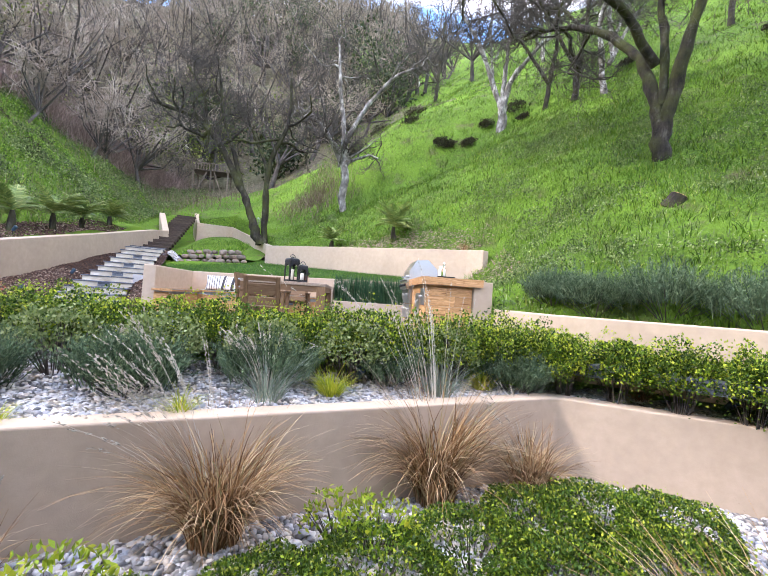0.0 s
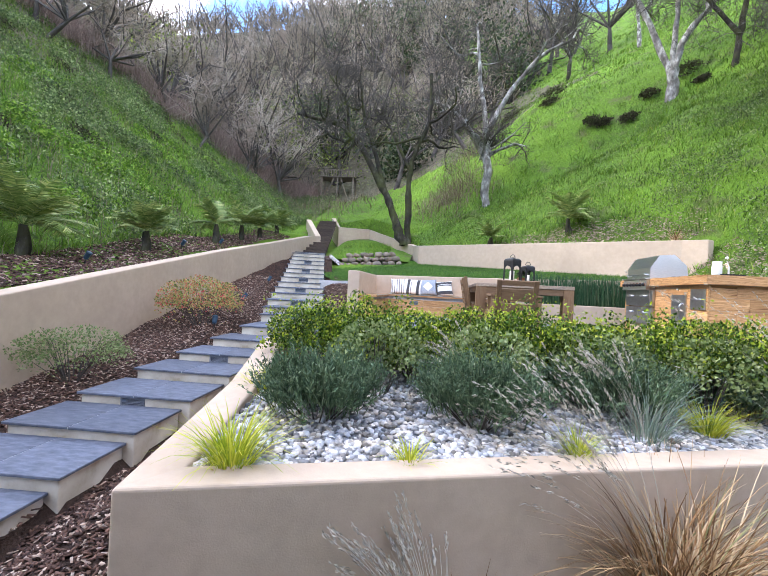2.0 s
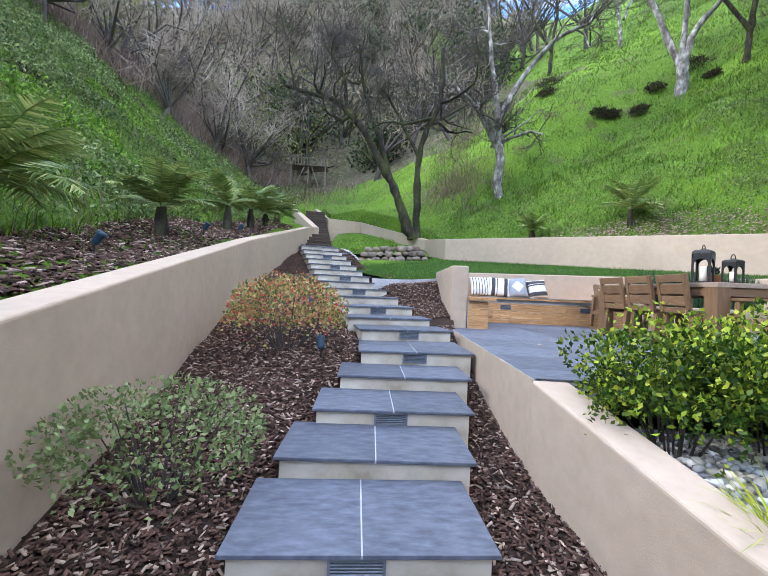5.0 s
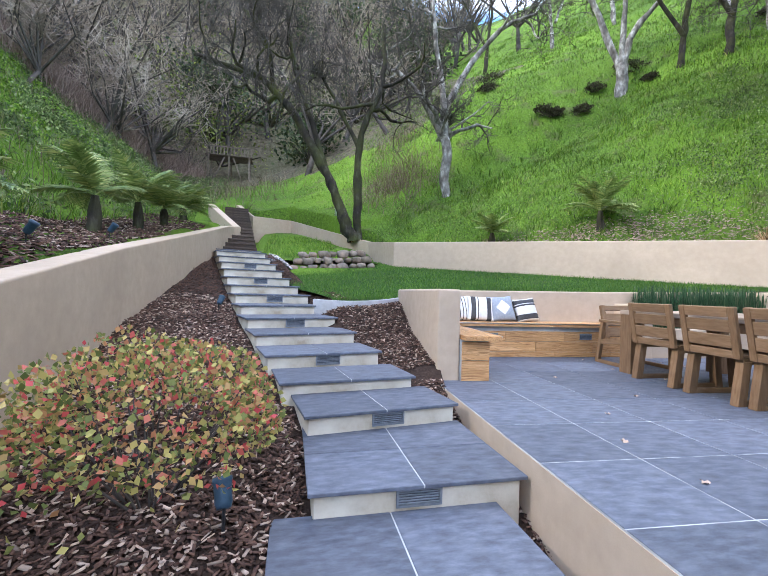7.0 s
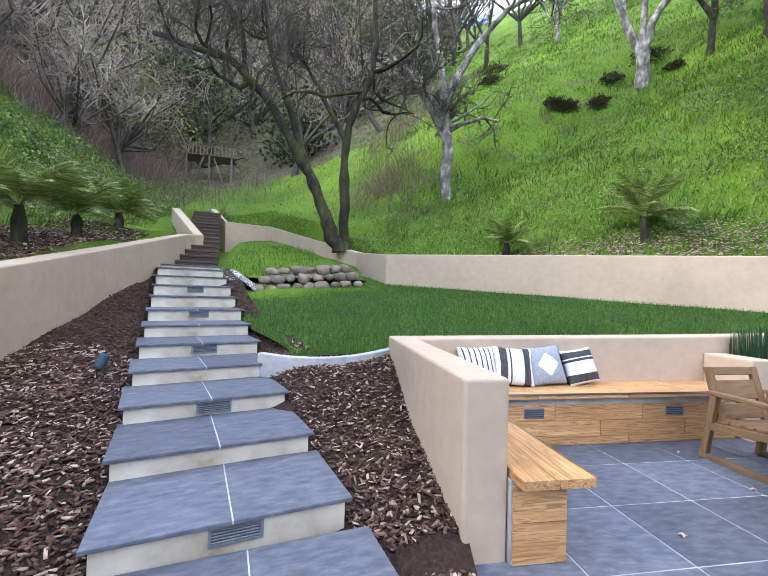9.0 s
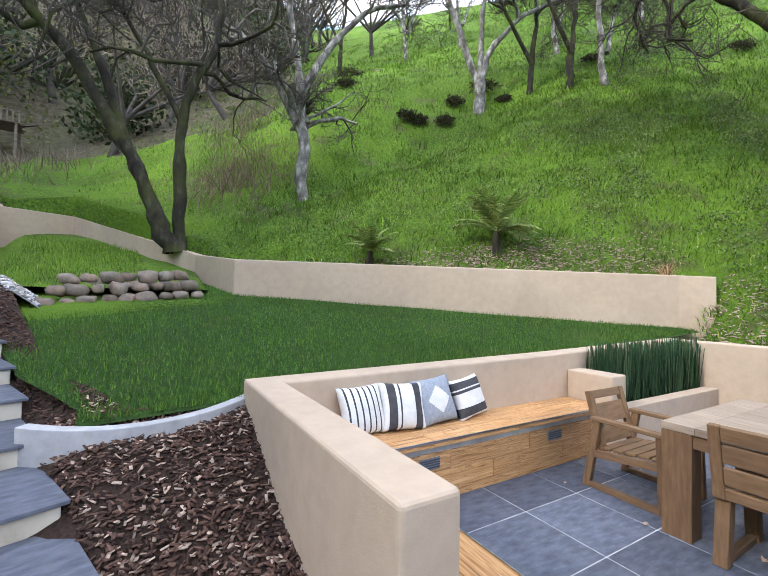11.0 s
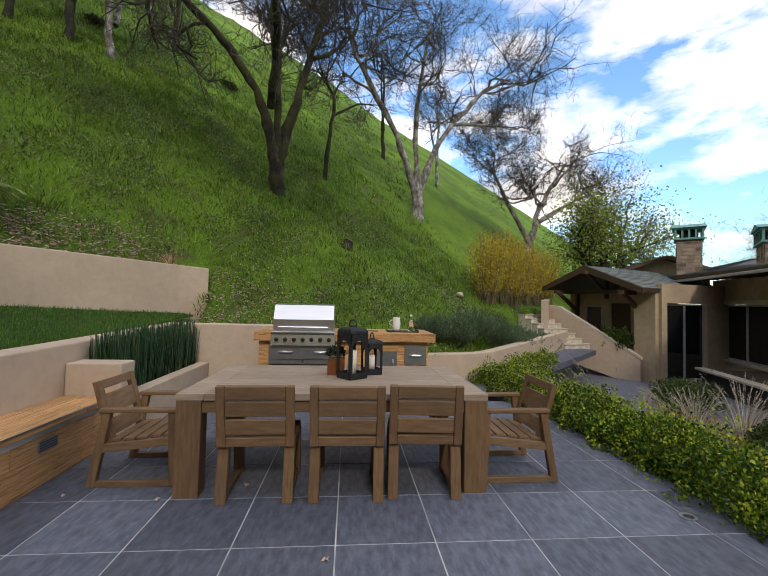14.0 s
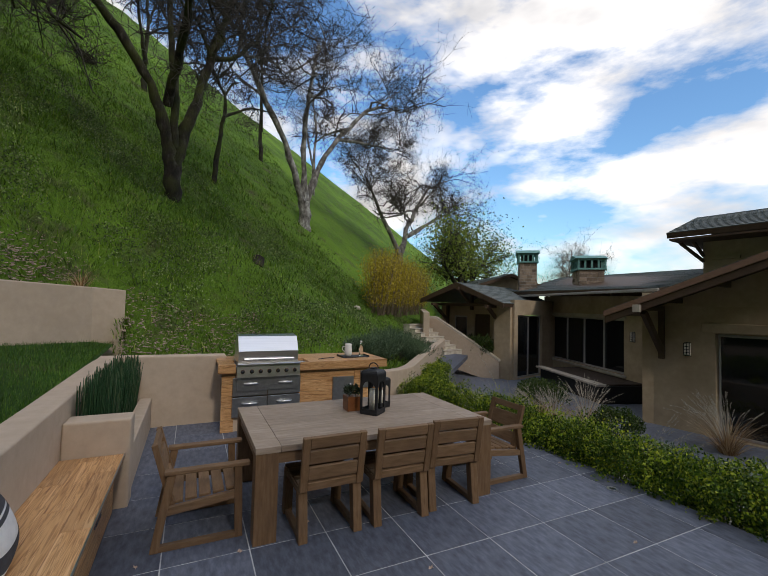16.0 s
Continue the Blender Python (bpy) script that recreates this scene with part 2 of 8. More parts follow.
twig = surface("grey_twig", [(0.3, (0.038, 0.032, 0.029)), (0.7, (0.115, 0.10, 0.092))], 2, 0.95, bump=0)
pale_twig = surface("pale_grey_twig", [(0.32, (0.11, 0.085, 0.07)), (0.5, (0.31, 0.25, 0.205)), (0.68, (0.58, 0.50, 0.43))], 0.35, 0.95, (0.17, 0.15, 0.075), 0.16, 0.6, bump=0)
rotten_wood = surface("dark_wet_timber", [(0.3, (0.04, 0.028, 0.022)), (0.7, (0.095, 0.07, 0.055))], 8, 0.8, stretch=(1, 8, 8), per_piece=0.2)
fence_wood = surface("grey_brown_timber", [(0.3, (0.12, 0.095, 0.075)), (0.7, (0.22, 0.18, 0.145))], 8, 0.9, per_piece=0.2)
rake_brown = surface("red_brown_rake_board", [(0.3, (0.20, 0.115, 0.075)), (0.7, (0.28, 0.165, 0.11))], 8, 0.6, stretch=(1, 1, 6))
trim_brown = surface("dark_brown_trim", [(0.3, (0.075, 0.045, 0.028)), (0.7, (0.11, 0.07, 0.045))], 8, 0.6, stretch=(1, 1, 6))
shingle = surface("grey_green_shingle", [(0.3, (0.085, 0.10, 0.098)), (0.7, (0.17, 0.19, 0.185))], 18, 0.95, (0.07, 0.082, 0.078), 1.2, 0.5, 0.5, 70, 0.006, per_piece=0.25)
dark_glass, _n, _l, _b = material("dark_window_glass", 0.05, 0.0, 0.6)
_b.inputs["Base Color"].default_value = (0.012, 0.013, 0.014, 1)
alu = surface("bronze_grey_frame", [(0.3, (0.30, 0.28, 0.26)), (0.7, (0.40, 0.38, 0.355))], 10, 0.5)
copper_green = surface("verdigris_copper", [(0.3, (0.10, 0.25, 0.235)), (0.7, (0.18, 0.36, 0.335))], 6, 0.7)
brick_stone = surface("ledge_stone", [(0.3, (0.17, 0.13, 0.10)), (0.7, (0.32, 0.25, 0.19))], 5, 0.9, per_piece=0.35)
coping_stone = surface("pale_coping_stone", [(0.3, (0.42, 0.37, 0.30)), (0.7, (0.56, 0.50, 0.42))], 5, 0.85, (0.3, 0.25, 0.2), 2, 0.5)

# vegetation colours
hedge_leaf = foliage("hedge_leaf", [(0.0, (0.020, 0.050, 0.008)), (0.5, (0.06, 0.125, 0.014)), (0.85, (0.15, 0.225, 0.022)), (1.0, (0.36, 0.40, 0.05))], 0.4, 0.22, 1.2)
dark_leaf = foliage("dark_shrub_leaf", [(0.0, (0.018, 0.04, 0.010)), (0.6, (0.05, 0.09, 0.02)), (1.0, (0.13, 0.18, 0.04))], 0.4, 0.2, 1.2)
hedge_tip = foliage("hedge_young_leaf", [(0.0, (0.16, 0.27, 0.018)), (0.6, (0.32, 0.42, 0.03)), (1.0, (0.52, 0.54, 0.06))], 0.4, 0.3)
rose_leaf = foliage("pale_shrub_leaf", [(0.0, (0.10, 0.15, 0.05)), (0.6, (0.19, 0.25, 0.09)), (1.0, (0.33, 0.38, 0.18))], 0.5, 0.25)
rosemary_leaf = foliage("rosemary_leaf", [(0.0, (0.045, 0.080, 0.045)), (0.6, (0.095, 0.16, 0.085)), (1.0, (0.22, 0.29, 0.17))], 0.6, 0.1, 1.5)
sedge_blade = foliage("yellow_green_sedge", [(0.0, (0.20, 0.29, 0.02)), (0.6, (0.44, 0.48, 0.035)), (1.0, (0.68, 0.64, 0.09))], 0.5, 0.3)
straw_blade = foliage("dry_straw_blade", [(0.0, (0.09, 0.048, 0.022)), (0.4, (0.29, 0.165, 0.075)), (0.72, (0.54, 0.37, 0.205)), (0.92, (0.66, 0.52, 0.34)), (1.0, (0.17, 0.20, 0.07))], 0.7, 0.25)
plume_blade = foliage("grey_seed_plume", [(0.0, (0.32, 0.29, 0.24)), (1.0, (0.58, 0.54, 0.46))], 0.8, 0.3)
fescue_blade = foliage("blue_fescue", [(0.0, (0.14, 0.20, 0.16)), (1.0, (0.34, 0.40, 0.32))], 0.6, 0.2)
lawn_blade = foliage("lawn_blade", [(0.0, (0.03, 0.085, 0.012)), (0.6, (0.075, 0.18, 0.024)), (1.0, (0.17, 0.28, 0.05))], 0.5, 0.2, 0.5)
hill_blade = foliage("spring_grass_blade", [(0.0, (0.050, 0.095, 0.016)), (0.5, (0.10, 0.205, 0.020)), (0.9, (0.21, 0.35, 0.035)), (1.0, (0.40, 0.42, 0.12))], 0.5, 0.3, 0.30, (0.065, 0.11, 0.022))
weed_leaf = foliage("slope_weed_leaf", [(0.0, (0.055, 0.09, 0.035)), (0.6, (0.15, 0.21, 0.075)), (1.0, (0.34, 0.41, 0.18))], 0.6, 0.25, 0.5)
dry_weed = foliage("dry_slope_stem", [(0.0, (0.12, 0.085, 0.06)), (1.0, (0.31, 0.25, 0.19))], 0.8, 0.15)
palm_leaf = foliage("palm_leaflet", [(0.0, (0.09, 0.15, 0.035)), (0.7, (0.23, 0.31, 0.09)), (1.0, (0.46, 0.47, 0.17))], 0.4, 0.2)
palm_yellow = foliage("yellowing_palm_leaflet", [(0.0, (0.16, 0.19, 0.04)), (1.0, (0.42, 0.37, 0.08))], 0.5, 0.2)
nandina_leaf = foliage("red_green_shrub_leaf", [(0.0, (0.08, 0.11, 0.03)), (0.30, (0.22, 0.24, 0.07)), (0.55, (0.50, 0.42, 0.14)), (0.74, (0.46, 0.26, 0.12)), (0.9, (0.50, 0.13, 0.10)), (1.0, (0.55, 0.08, 0.09))], 0.45, 0.25)
fern_leaf = foliage("bright_fern_leaf", [(0.0, (0.06, 0.13, 0.015)), (0.6, (0.16, 0.30, 0.03)), (1.0, (0.30, 0.44, 0.07))], 0.5, 0.3)
bamboo_leaf = foliage("yellow_bamboo_leaf", [(0.0, (0.26, 0.20, 0.02)), (0.6, (0.52, 0.40, 0.035)), (1.0, (0.70, 0.56, 0.07))], 0.6, 0.3)
oak_leaf = foliage("evergreen_oak_leaf", [(0.0, (0.025, 0.04, 0.018)), (0.7, (0.055, 0.08, 0.035)), (1.0, (0.12, 0.15, 0.06))], 0.6, 0.15, 0.25)
dead_leaf = foliage("dead_bush_leaf", [(0.0, (0.018, 0.016, 0.010)), (0.55, (0.05, 0.042, 0.026)), (0.85, (0.06, 0.075, 0.025)), (1.0, (0.14, 0.12, 0.08))], 0.8, 0.1)
young_leaf = foliage("young_oak_leaf", [(0.0, (0.07, 0.10, 0.02)), (0.6, (0.16, 0.20, 0.04)), (1.0, (0.32, 0.35, 0.10))], 0.6, 0.3, 0.3)
reed_blade = foliage("horsetail_reed", [(0.0, (0.018, 0.055, 0.025)), (0.7, (0.045, 0.115, 0.05)), (1.0, (0.14, 0.18, 0.10))], 0.45, 0.1)
brush_red = foliage("reddish_brush_twig", [(0.0, (0.15, 0.105, 0.09)), (1.0, (0.42, 0.31, 0.275))], 0.9, 0.1)
tree_leaf = foliage("fresh_tree_leaf", [(0.0, (0.10, 0.16, 0.02)), (0.6, (0.26, 0.35, 0.05)), (1.0, (0.46, 0.52, 0.11))], 0.5, 0.5)


def turf(name, stops, stain, leaf):
    """Ground under grass: soil and moss between green thatch."""
    m, n, l, b = material(name, 0.95, 0, 0.2)
    a = noise_tex(n, l, 14, 8, 0.7)
    r = ramp(n, stops)
    l.new(a.outputs["Fac"], r.inputs["Fac"])
    c = noise_tex(n, l, 0.16, 6, 0.62)
    k = ramp(n, [(0.40, (0, 0, 0)), (0.62, (1, 1, 1))])
    l.new(c.outputs["Fac"], k.inputs["Fac"])
    col = mixed(n, l, "MIX", k.outputs["Color"], r.outputs["Color"], stain)
    d = noise_tex(n, l, 0.9, 6, 0.65)
    k2 = ramp(n, [(0.55, (0, 0, 0)), (0.68, (0.85, 0.85, 0.85))])
    l.new(d.outputs["Fac"], k2.inputs["Fac"])
    col = mixed(n, l, "MIX", k2.outputs["Color"], col, leaf)
    l.new(col, b.inputs["Base Color"])
    h = noise_tex(n, l, 9, 8, 0.75)
    bumped(n, l, b, h.outputs["Fac"], 1.0, 0.12)
    return m


hill_turf = turf("green_hill_turf", [(0.36, (0.022, 0.036, 0.010)), (0.5, (0.075, 0.15, 0.016)), (0.66, (0.17, 0.29, 0.03))], (0.15, 0.27, 0.025), (0.11, 0.10, 0.055))
wood_floor = surface("brown_leaf_litter_floor", [(0.3, (0.06, 0.05, 0.034)), (0.55, (0.14, 0.12, 0.08)), (0.8, (0.22, 0.20, 0.125))], 3.0, 0.95, (0.07, 0.10, 0.03), 0.25, 0.6, 1.0, 5, 0.15)
lawn_turf = turf("lawn_turf", [(0.3, (0.02, 0.05, 0.012)), (0.7, (0.05, 0.12, 0.025))], (0.06, 0.13, 0.02), (0.08, 0.10, 0.03))


# ---- building helpers ----
def link_mesh(name, bm, mat, parent=None, label="", smooth=False):
    me = bpy.data.meshes.new(name)
    bm.to_mesh(me)
    bm.free()
    if mat:
        me.materials.append(mat)
    if smooth:
        me.polygons.foreach_set("use_smooth", [True] * len(me.polygons))
    ob = new(name, me)
    if parent:
        ob.parent = parent
    if label:
        ob["label"] = label
    return ob


def part(name, bm, mat, parent, label="", smooth=False):
    return link_mesh(name, bm, mat, parent, label, smooth)


def thing(name, label, category, group="", m=None):
    e = tagged(new(name), label, category, group)
    if m is not None:
        e.matrix_world = m
    return e


def mesh_np(name, verts, faces, mat, parent=None, smooth=False):
    """A mesh from arrays: verts (n, 3), faces (m, k) all with k corners."""
    verts, faces = np.asarray(verts, np.float32), np.asarray(faces, np.int32)
    me = bpy.data.meshes.new(name)
    me.vertices.add(len(verts))
    me.vertices.foreach_set("co", verts.ravel())
    k = faces.shape[1]
    me.loops.add(faces.size)
    me.loops.foreach_set("vertex_index", faces.ravel())
    me.polygons.add(len(faces))
    me.polygons.foreach_set("loop_start", np.arange(len(faces), dtype=np.int32) * k)
    me.update(calc_edges=True)
    if mat:
        me.materials.append(mat)
    if smooth:
        me.polygons.foreach_set("use_smooth", np.ones(len(faces), bool))
    ob = new(name, me)
    if parent:
        ob.parent = parent
        if (len(faces) > 300 or name.endswith("_mass")) and name != "trunk":
            ob["kind"] = "stuff"
    return ob


def box(bm, x0, x1, y0, y1, z0, z1, m=None):
    v = [bm.verts.new(m @ Vector(p) if m else p) for p in ((x0, y0, z0), (x1, y0, z0), (x1, y1, z0), (x0, y1, z0), (x0, y0, z1), (x1, y0, z1), (x1, y1, z1), (x0, y1, z1))]
    for f in ((3, 2, 1, 0), (4, 5, 6, 7), (0, 1, 5, 4), (1, 2, 6, 5), (2, 3, 7, 6), (3, 0, 4, 7)):
        bm.faces.new([v[i] for i in f])


def solid(x0, x1, y0, y1, z0, z1, bevel=0.0, m=None, segments=1):
    """A new bmesh holding one block with softened edges."""
    bm = bmesh.new()
    box(bm, x0, x1, y0, y1, z0, z1, m)
    if bevel:
        bmesh.ops.bevel(bm, geom=bm.edges[:], offset=bevel, segments=segments, affect="EDGES", profile=0.6)
    return bm


def turned(profile, steps=24, cap=True):
    """A new bmesh: profile of (radius, z) turned round z."""
    bm = bmesh.new()
    rings = []
    for r, z in profile:
        rings.append([bm.verts.new((r * math.cos(2 * math.pi * i / steps), r * math.sin(2 * math.pi * i / steps), z)) for i in range(steps)])
    for a, b in zip(rings, rings[1:]):
        for i in range(steps):
            bm.faces.new((a[i], a[(i + 1) % steps], b[(i + 1) % steps], b[i]))
    if cap:
        bm.faces.new(rings[0][::-1])
        bm.faces.new(rings[-1])
    return bm


def extruded(pts, depth, axis="y"):
    """A new bmesh: the outline pts in (u, v) pushed out by depth. axis y: u is x, v is z; axis x: u is y, v is z."""
    bm = bmesh.new()
    put = (lambda u, v, d: (u, d, v)) if axis == "y" else (lambda u, v, d: (d, u, v))
    a = [bm.verts.new(put(u, v, 0)) for u, v in pts]
    b = [bm.verts.new(put(u, v, depth)) for u, v in pts]
    bm.faces.new(a), bm.faces.new(b[::-1])
    for i in range(len(pts)):
        j = (i + 1) % len(pts)
        bm.faces.new((a[i], b[i], b[j], a[j]))
    bmesh.ops.recalc_face_normals(bm, faces=bm.faces)
    return bm


def tube(bm, pts, radius, sides=6):
    """A tube along pts, added to bm."""
    rings = []
    for i, p in enumerate(pts):
        p = Vector(p)
        d = (Vector(pts[min(i + 1, len(pts) - 1)]) - Vector(pts[max(i - 1, 0)])).normalized()
        u = d.orthogonal().normalized() if not rings else (u - d * u.dot(d)).normalized()
        w = d.cross(u)
        r = radius[i] if isinstance(radius, (list, tuple)) else radius
        rings.append([bm.verts.new(p + (u * math.cos(2 * math.pi * k / sides) + w * math.sin(2 * math.pi * k / sides)) * r) for k in range(sides)])
    for a, b in zip(rings, rings[1:]):
        for k in range(sides):
            bm.faces.new((a[k], a[(k + 1) % sides], b[(k + 1) % sides], b[k]))
    bm.faces.new(rings[0][::-1]), bm.faces.new(rings[-1])


def wall_run(name, pts, thick, mat, bevel=0.02, label=""):
    """A wall along pts of (x, y, bottom, top), thickened to the left of the walking direction, its arrises rounded."""
    bm = bmesh.new()
    ring = []
    n = len(pts)
    for i, (x, y, b, t) in enumerate(pts):
        dirs = []
        if i > 0:
            dirs.append((Vector((x, y)) - Vector(pts[i - 1][:2])).normalized())
        if i < n - 1:
            dirs.append((Vector(pts[i + 1][:2]) - Vector((x, y))).normalized())
        av = sum(dirs, Vector((0, 0))).normalized()
        o = Vector((-av.y, av.x)) * thick / max(0.35, av.dot(dirs[0]))
        ring.append([bm.verts.new(p) for p in ((x, y, b), (x + o.x, y + o.y, b), (x + o.x, y + o.y, t), (x, y, t))])
    for a, c in zip(ring, ring[1:]):
        for j in range(4):
            bm.faces.new((a[j], a[(j + 1) % 4], c[(j + 1) % 4], c[j]))
    bm.faces.new(ring[0][::-1]), bm.faces.new(ring[-1])
    bmesh.ops.recalc_face_normals(bm, faces=bm.faces)
    if bevel:
        tops = {v for r in ring for v in r[2:]}
        sharp = [e for e in bm.edges if e.verts[0] in tops and e.verts[1] in tops and e.calc_face_angle(0) > 0.5]
        sharp += [e for e in bm.edges if (e.verts[0] in tops) != (e.verts[1] in tops) and e.calc_face_angle(0) > 0.6]
        bmesh.ops.bevel(bm, geom=list(set(sharp)), offset=bevel, segments=3, profile=0.5, affect="EDGES")
    return tagged(link_mesh(name, bm, mat), label or "smooth tan stucco garden retaining wall", "wall", kind="structure")


# ---- the lie of the land ----
STEP_Y = [-12, 2.0, 3.3, 3.92, 4.57, 5.23, 5.85, 6.45, 7.02, 7.87, 8.42, 9.6, 10.85, 12.15, 12.8, 15.4, 17.0, 40]
STEP_Z = [-1.2, -1.0, -0.8, -0.7, -0.6, -0.485, -0.37, -0.245, -0.105, 0.037, 0.14, 0.385, 0.645, 0.94, 1.1, 1.8, 2.0, 2.1]
LEFT_Y = [-30, 2, 6, 10, 18.1, 40, 140]
LEFT_X = [-3.0, -5.4, -6.1, -6.76, -7.35, -9.5, -22]
LEFT_T = [-3.5, -0.11, 0.6, 1.31, 2.77, 5.5, 12]


def step_z(y):
    return np.interp(y, STEP_Y, STEP_Z)


def left_x(y):
    return np.interp(y, LEFT_Y, LEFT_X)


def left_top(y):
    return np.interp(y, LEFT_Y, LEFT_T)


def lumps(x, y, s):
    return np.sin(x * s + 1.3 * np.sin(y * s * 0.7)) * np.cos(y * s * 1.1 + 0.8 * np.sin(x * s * 0.6 + 2))


def hill_z(x, y):
    """The slopes round the garden: right hill, left bank, ravine and the wooded head of the valley."""
    x, y = np.asarray(x, float), np.asarray(y, float)
    s = np.maximum(0, 0.71 * x + 0.70 * y - 10)
    r = -7.5 + 0.64 * x + 0.62 * y - 0.0007 * s * s
    r = r + 1.7 * np.exp(-((x - 3.6) ** 2 + (y - 6.0) ** 2) / 22) - 1.2 * np.exp(-((x - 3.9) ** 2 + (y - 10.4) ** 2) / 5)
    r = r - 0.0010 * np.maximum(0, x - 19) ** 2 * np.clip((30 - y) / 26, 0, 1)
    r = r - 1.15 * np.exp(-((x - 4.5) / 5) ** 2 - ((y - 20.3) / 2.2) ** 2) + 1.2 * np.exp(-((x - 4) ** 2 + (y - 26) ** 2) / 18)
    r = np.minimum(r, 40 + 0.05 * x)
    d = left_x(y) - x
    l = left_top(y) - 0.05 + 0.16 * np.clip(d, 0, 1.9) + 0.84 * np.maximum(0, d - 1.9) - 0.0018 * np.maximum(0, d - 4) ** 2
    v = 2.75 + 0.38 * np.clip(y - 19.0, -2, 16) + 1.12 * np.maximum(0, y - 35) - 0.0044 * np.maximum(0, y - 42) ** 2
    v = np.where(y < 18, -3.0, v)
    low = np.full_like(r, -1.3)
    k = 2.2
    m = np.maximum(np.maximum(r, low), np.where((d > -0.4) | (y > 18), np.maximum(l, v), v))
    out = m + np.log(np.exp(k * (r - m)) + np.exp(k * (low - m)) + np.exp(k * (np.where((d > -0.4) | (y > 20), l, -9) - m)) + np.exp(k * (v - m))) / k
    out = np.where(d > 0, np.where(y < 16, l, np.maximum(out - 0.3, l)), out)
    rough = np.clip((out + 0.4) * 0.5, 0, 1)
    return out + rough * (0.10 * lumps(x, y, 0.9) + 0.05 * lumps(y, x, 2.3))


GARDEN = [(-30, -40), (-5.12, -6), (-5.62, 2), (-6.32, 6), (-6.97, 10), (-7.27, 14), (-7.52, 18.5), (-8.95, 21.8), (-9.3, 25.2), (-8.55, 25.2), (-7.3, 22.55), (-5.9, 23.8), (-2.75, 18.9), (-2.3, 16.4), (4.2, 11.55), (4.5, 11.0), (2.95, 10.9), (2.95, 9.5), (3.2, 9.4), (3.2, 6.9), (3.62, 5.95), (3.95, 5.52), (4.5, 5.0), (5.22, 4.42), (6.75, 3.2), (9.0, 1.3), (10.8, 0.6), (13, 0.4), (16, -3), (24, -30), (20, -40)]


# the garden and a strip round it that stays free of tall grass
_mid = (-2.0, 9.0)
CLEAR = [(_mid[0] + (x - _mid[0]) * 1.06, _mid[1] + (y - _mid[1]) * 1.06) for x, y in GARDEN]


def inside(x, y, poly):
    c = np.zeros(np.shape(x), bool)
    for (x0, y0), (x1, y1) in zip(poly, poly[1:] + poly[:1]):
        if y0 != y1:
            c ^= ((y0 > y) != (y1 > y)) & (x < (x1 - x0) * (y - y0) / (y1 - y0) + x0)
    return c


def front_y(x):
    """The line of the planter's front wall."""
    return np.interp(x, [-2.84, 3.25, 5.0, 9.0], [2.67, 4.83, 3.95, 1.6])


def lawn_z(x, y):
    return 0.70 + 0.15 * (y - 10.9) + 0.045 * (x + 4.5)


def under_z(x, y):
    """A floor that lies under all the laid surfaces of the garden."""
    z = np.minimum(step_z(y) - 0.35, 2.5)
    z = np.where((x > -3.2) & (y < front_y(x) + 0.1), -1.75, z)
    z = np.where((x > -3.2) & (y >= front_y(x) + 0.1) & (y < 10.9), -1.2, z)
    z = np.where(y > 17.5, 1.3 + (y - 17.5) * 0.3, z)
    return np.where((x > -2.7) & (y < 2), -1.75, z)


def spaced(a, b, fine, far_a, far_b, grow=1.16):
    mid = list(np.arange(a, b + 1e-6, fine))
    lo, hi, s = [a], [b], fine
    while lo[-1] > far_a:
        s *= grow
        lo.append(lo[-1] - s)
    s = fine
    while hi[-1] < far_b:
        s *= grow
        hi.append(hi[-1] + s)
    return np.array(lo[:0:-1] + mid + hi[1:])


def grid_faces(nx, ny):
    i = np.arange(nx * ny).reshape(ny, nx)
    return np.stack([i[:-1, :-1], i[:-1, 1:], i[1:, 1:], i[1:, :-1]], -1).reshape(-1, 4)


def sheet(name, mat, ys, left, right, zf, columns, label, category):
    """A laid surface, row by row between two edges."""
    ys = np.asarray(ys, float)
    u = np.linspace(0, 1, columns)
    x = left(ys)[:, None] * (1 - u) + right(ys)[:, None] * u
    y = np.repeat(ys[:, None], columns, 1)
    ob = mesh_np(name, np.stack([x, y, zf(x, y)], -1).reshape(-1, 3), grid_faces(columns, len(ys)), mat, None, True)
    return tagged(ob, label, category, kind="structure")


gx, gy = np.meshgrid(spaced(-10, 14, 0.125, -150, 170), spaced(-3, 26, 0.125, -160, 150))
gz = np.where(inside(gx, gy, GARDEN), under_z(gx, gy), hill_z(gx, gy))
tagged(mesh_np("ground", np.stack([gx, gy, gz], -1).reshape(-1, 3), grid_faces(gx.shape[1], gx.shape[0]), hill_turf, None, True), "steep spring-green grassy hillside with bare patches", "hillside", kind="structure")

_land = bpy.data.objects["ground"].data
_land.materials.append(wood_floor)
_cx, _cy = (gx[:-1, :-1] + gx[1:, 1:]) / 2, (gy[:-1, :-1] + gy[1:, 1:]) / 2
_wild = (((_cy + 0.35 * _cx + 2.0 * lumps(_cx, _cy, 0.4)) > 29) & (_cx < 7 - 0.25 * (_cy - 29))) | ((left_x(_cy) - _cx > 9.5 + 1.5 * lumps(_cx, _cy, 0.5)) & (_cy > 4))
_land.polygons.foreach_set("material_index", _wild.astype(np.int32).ravel())

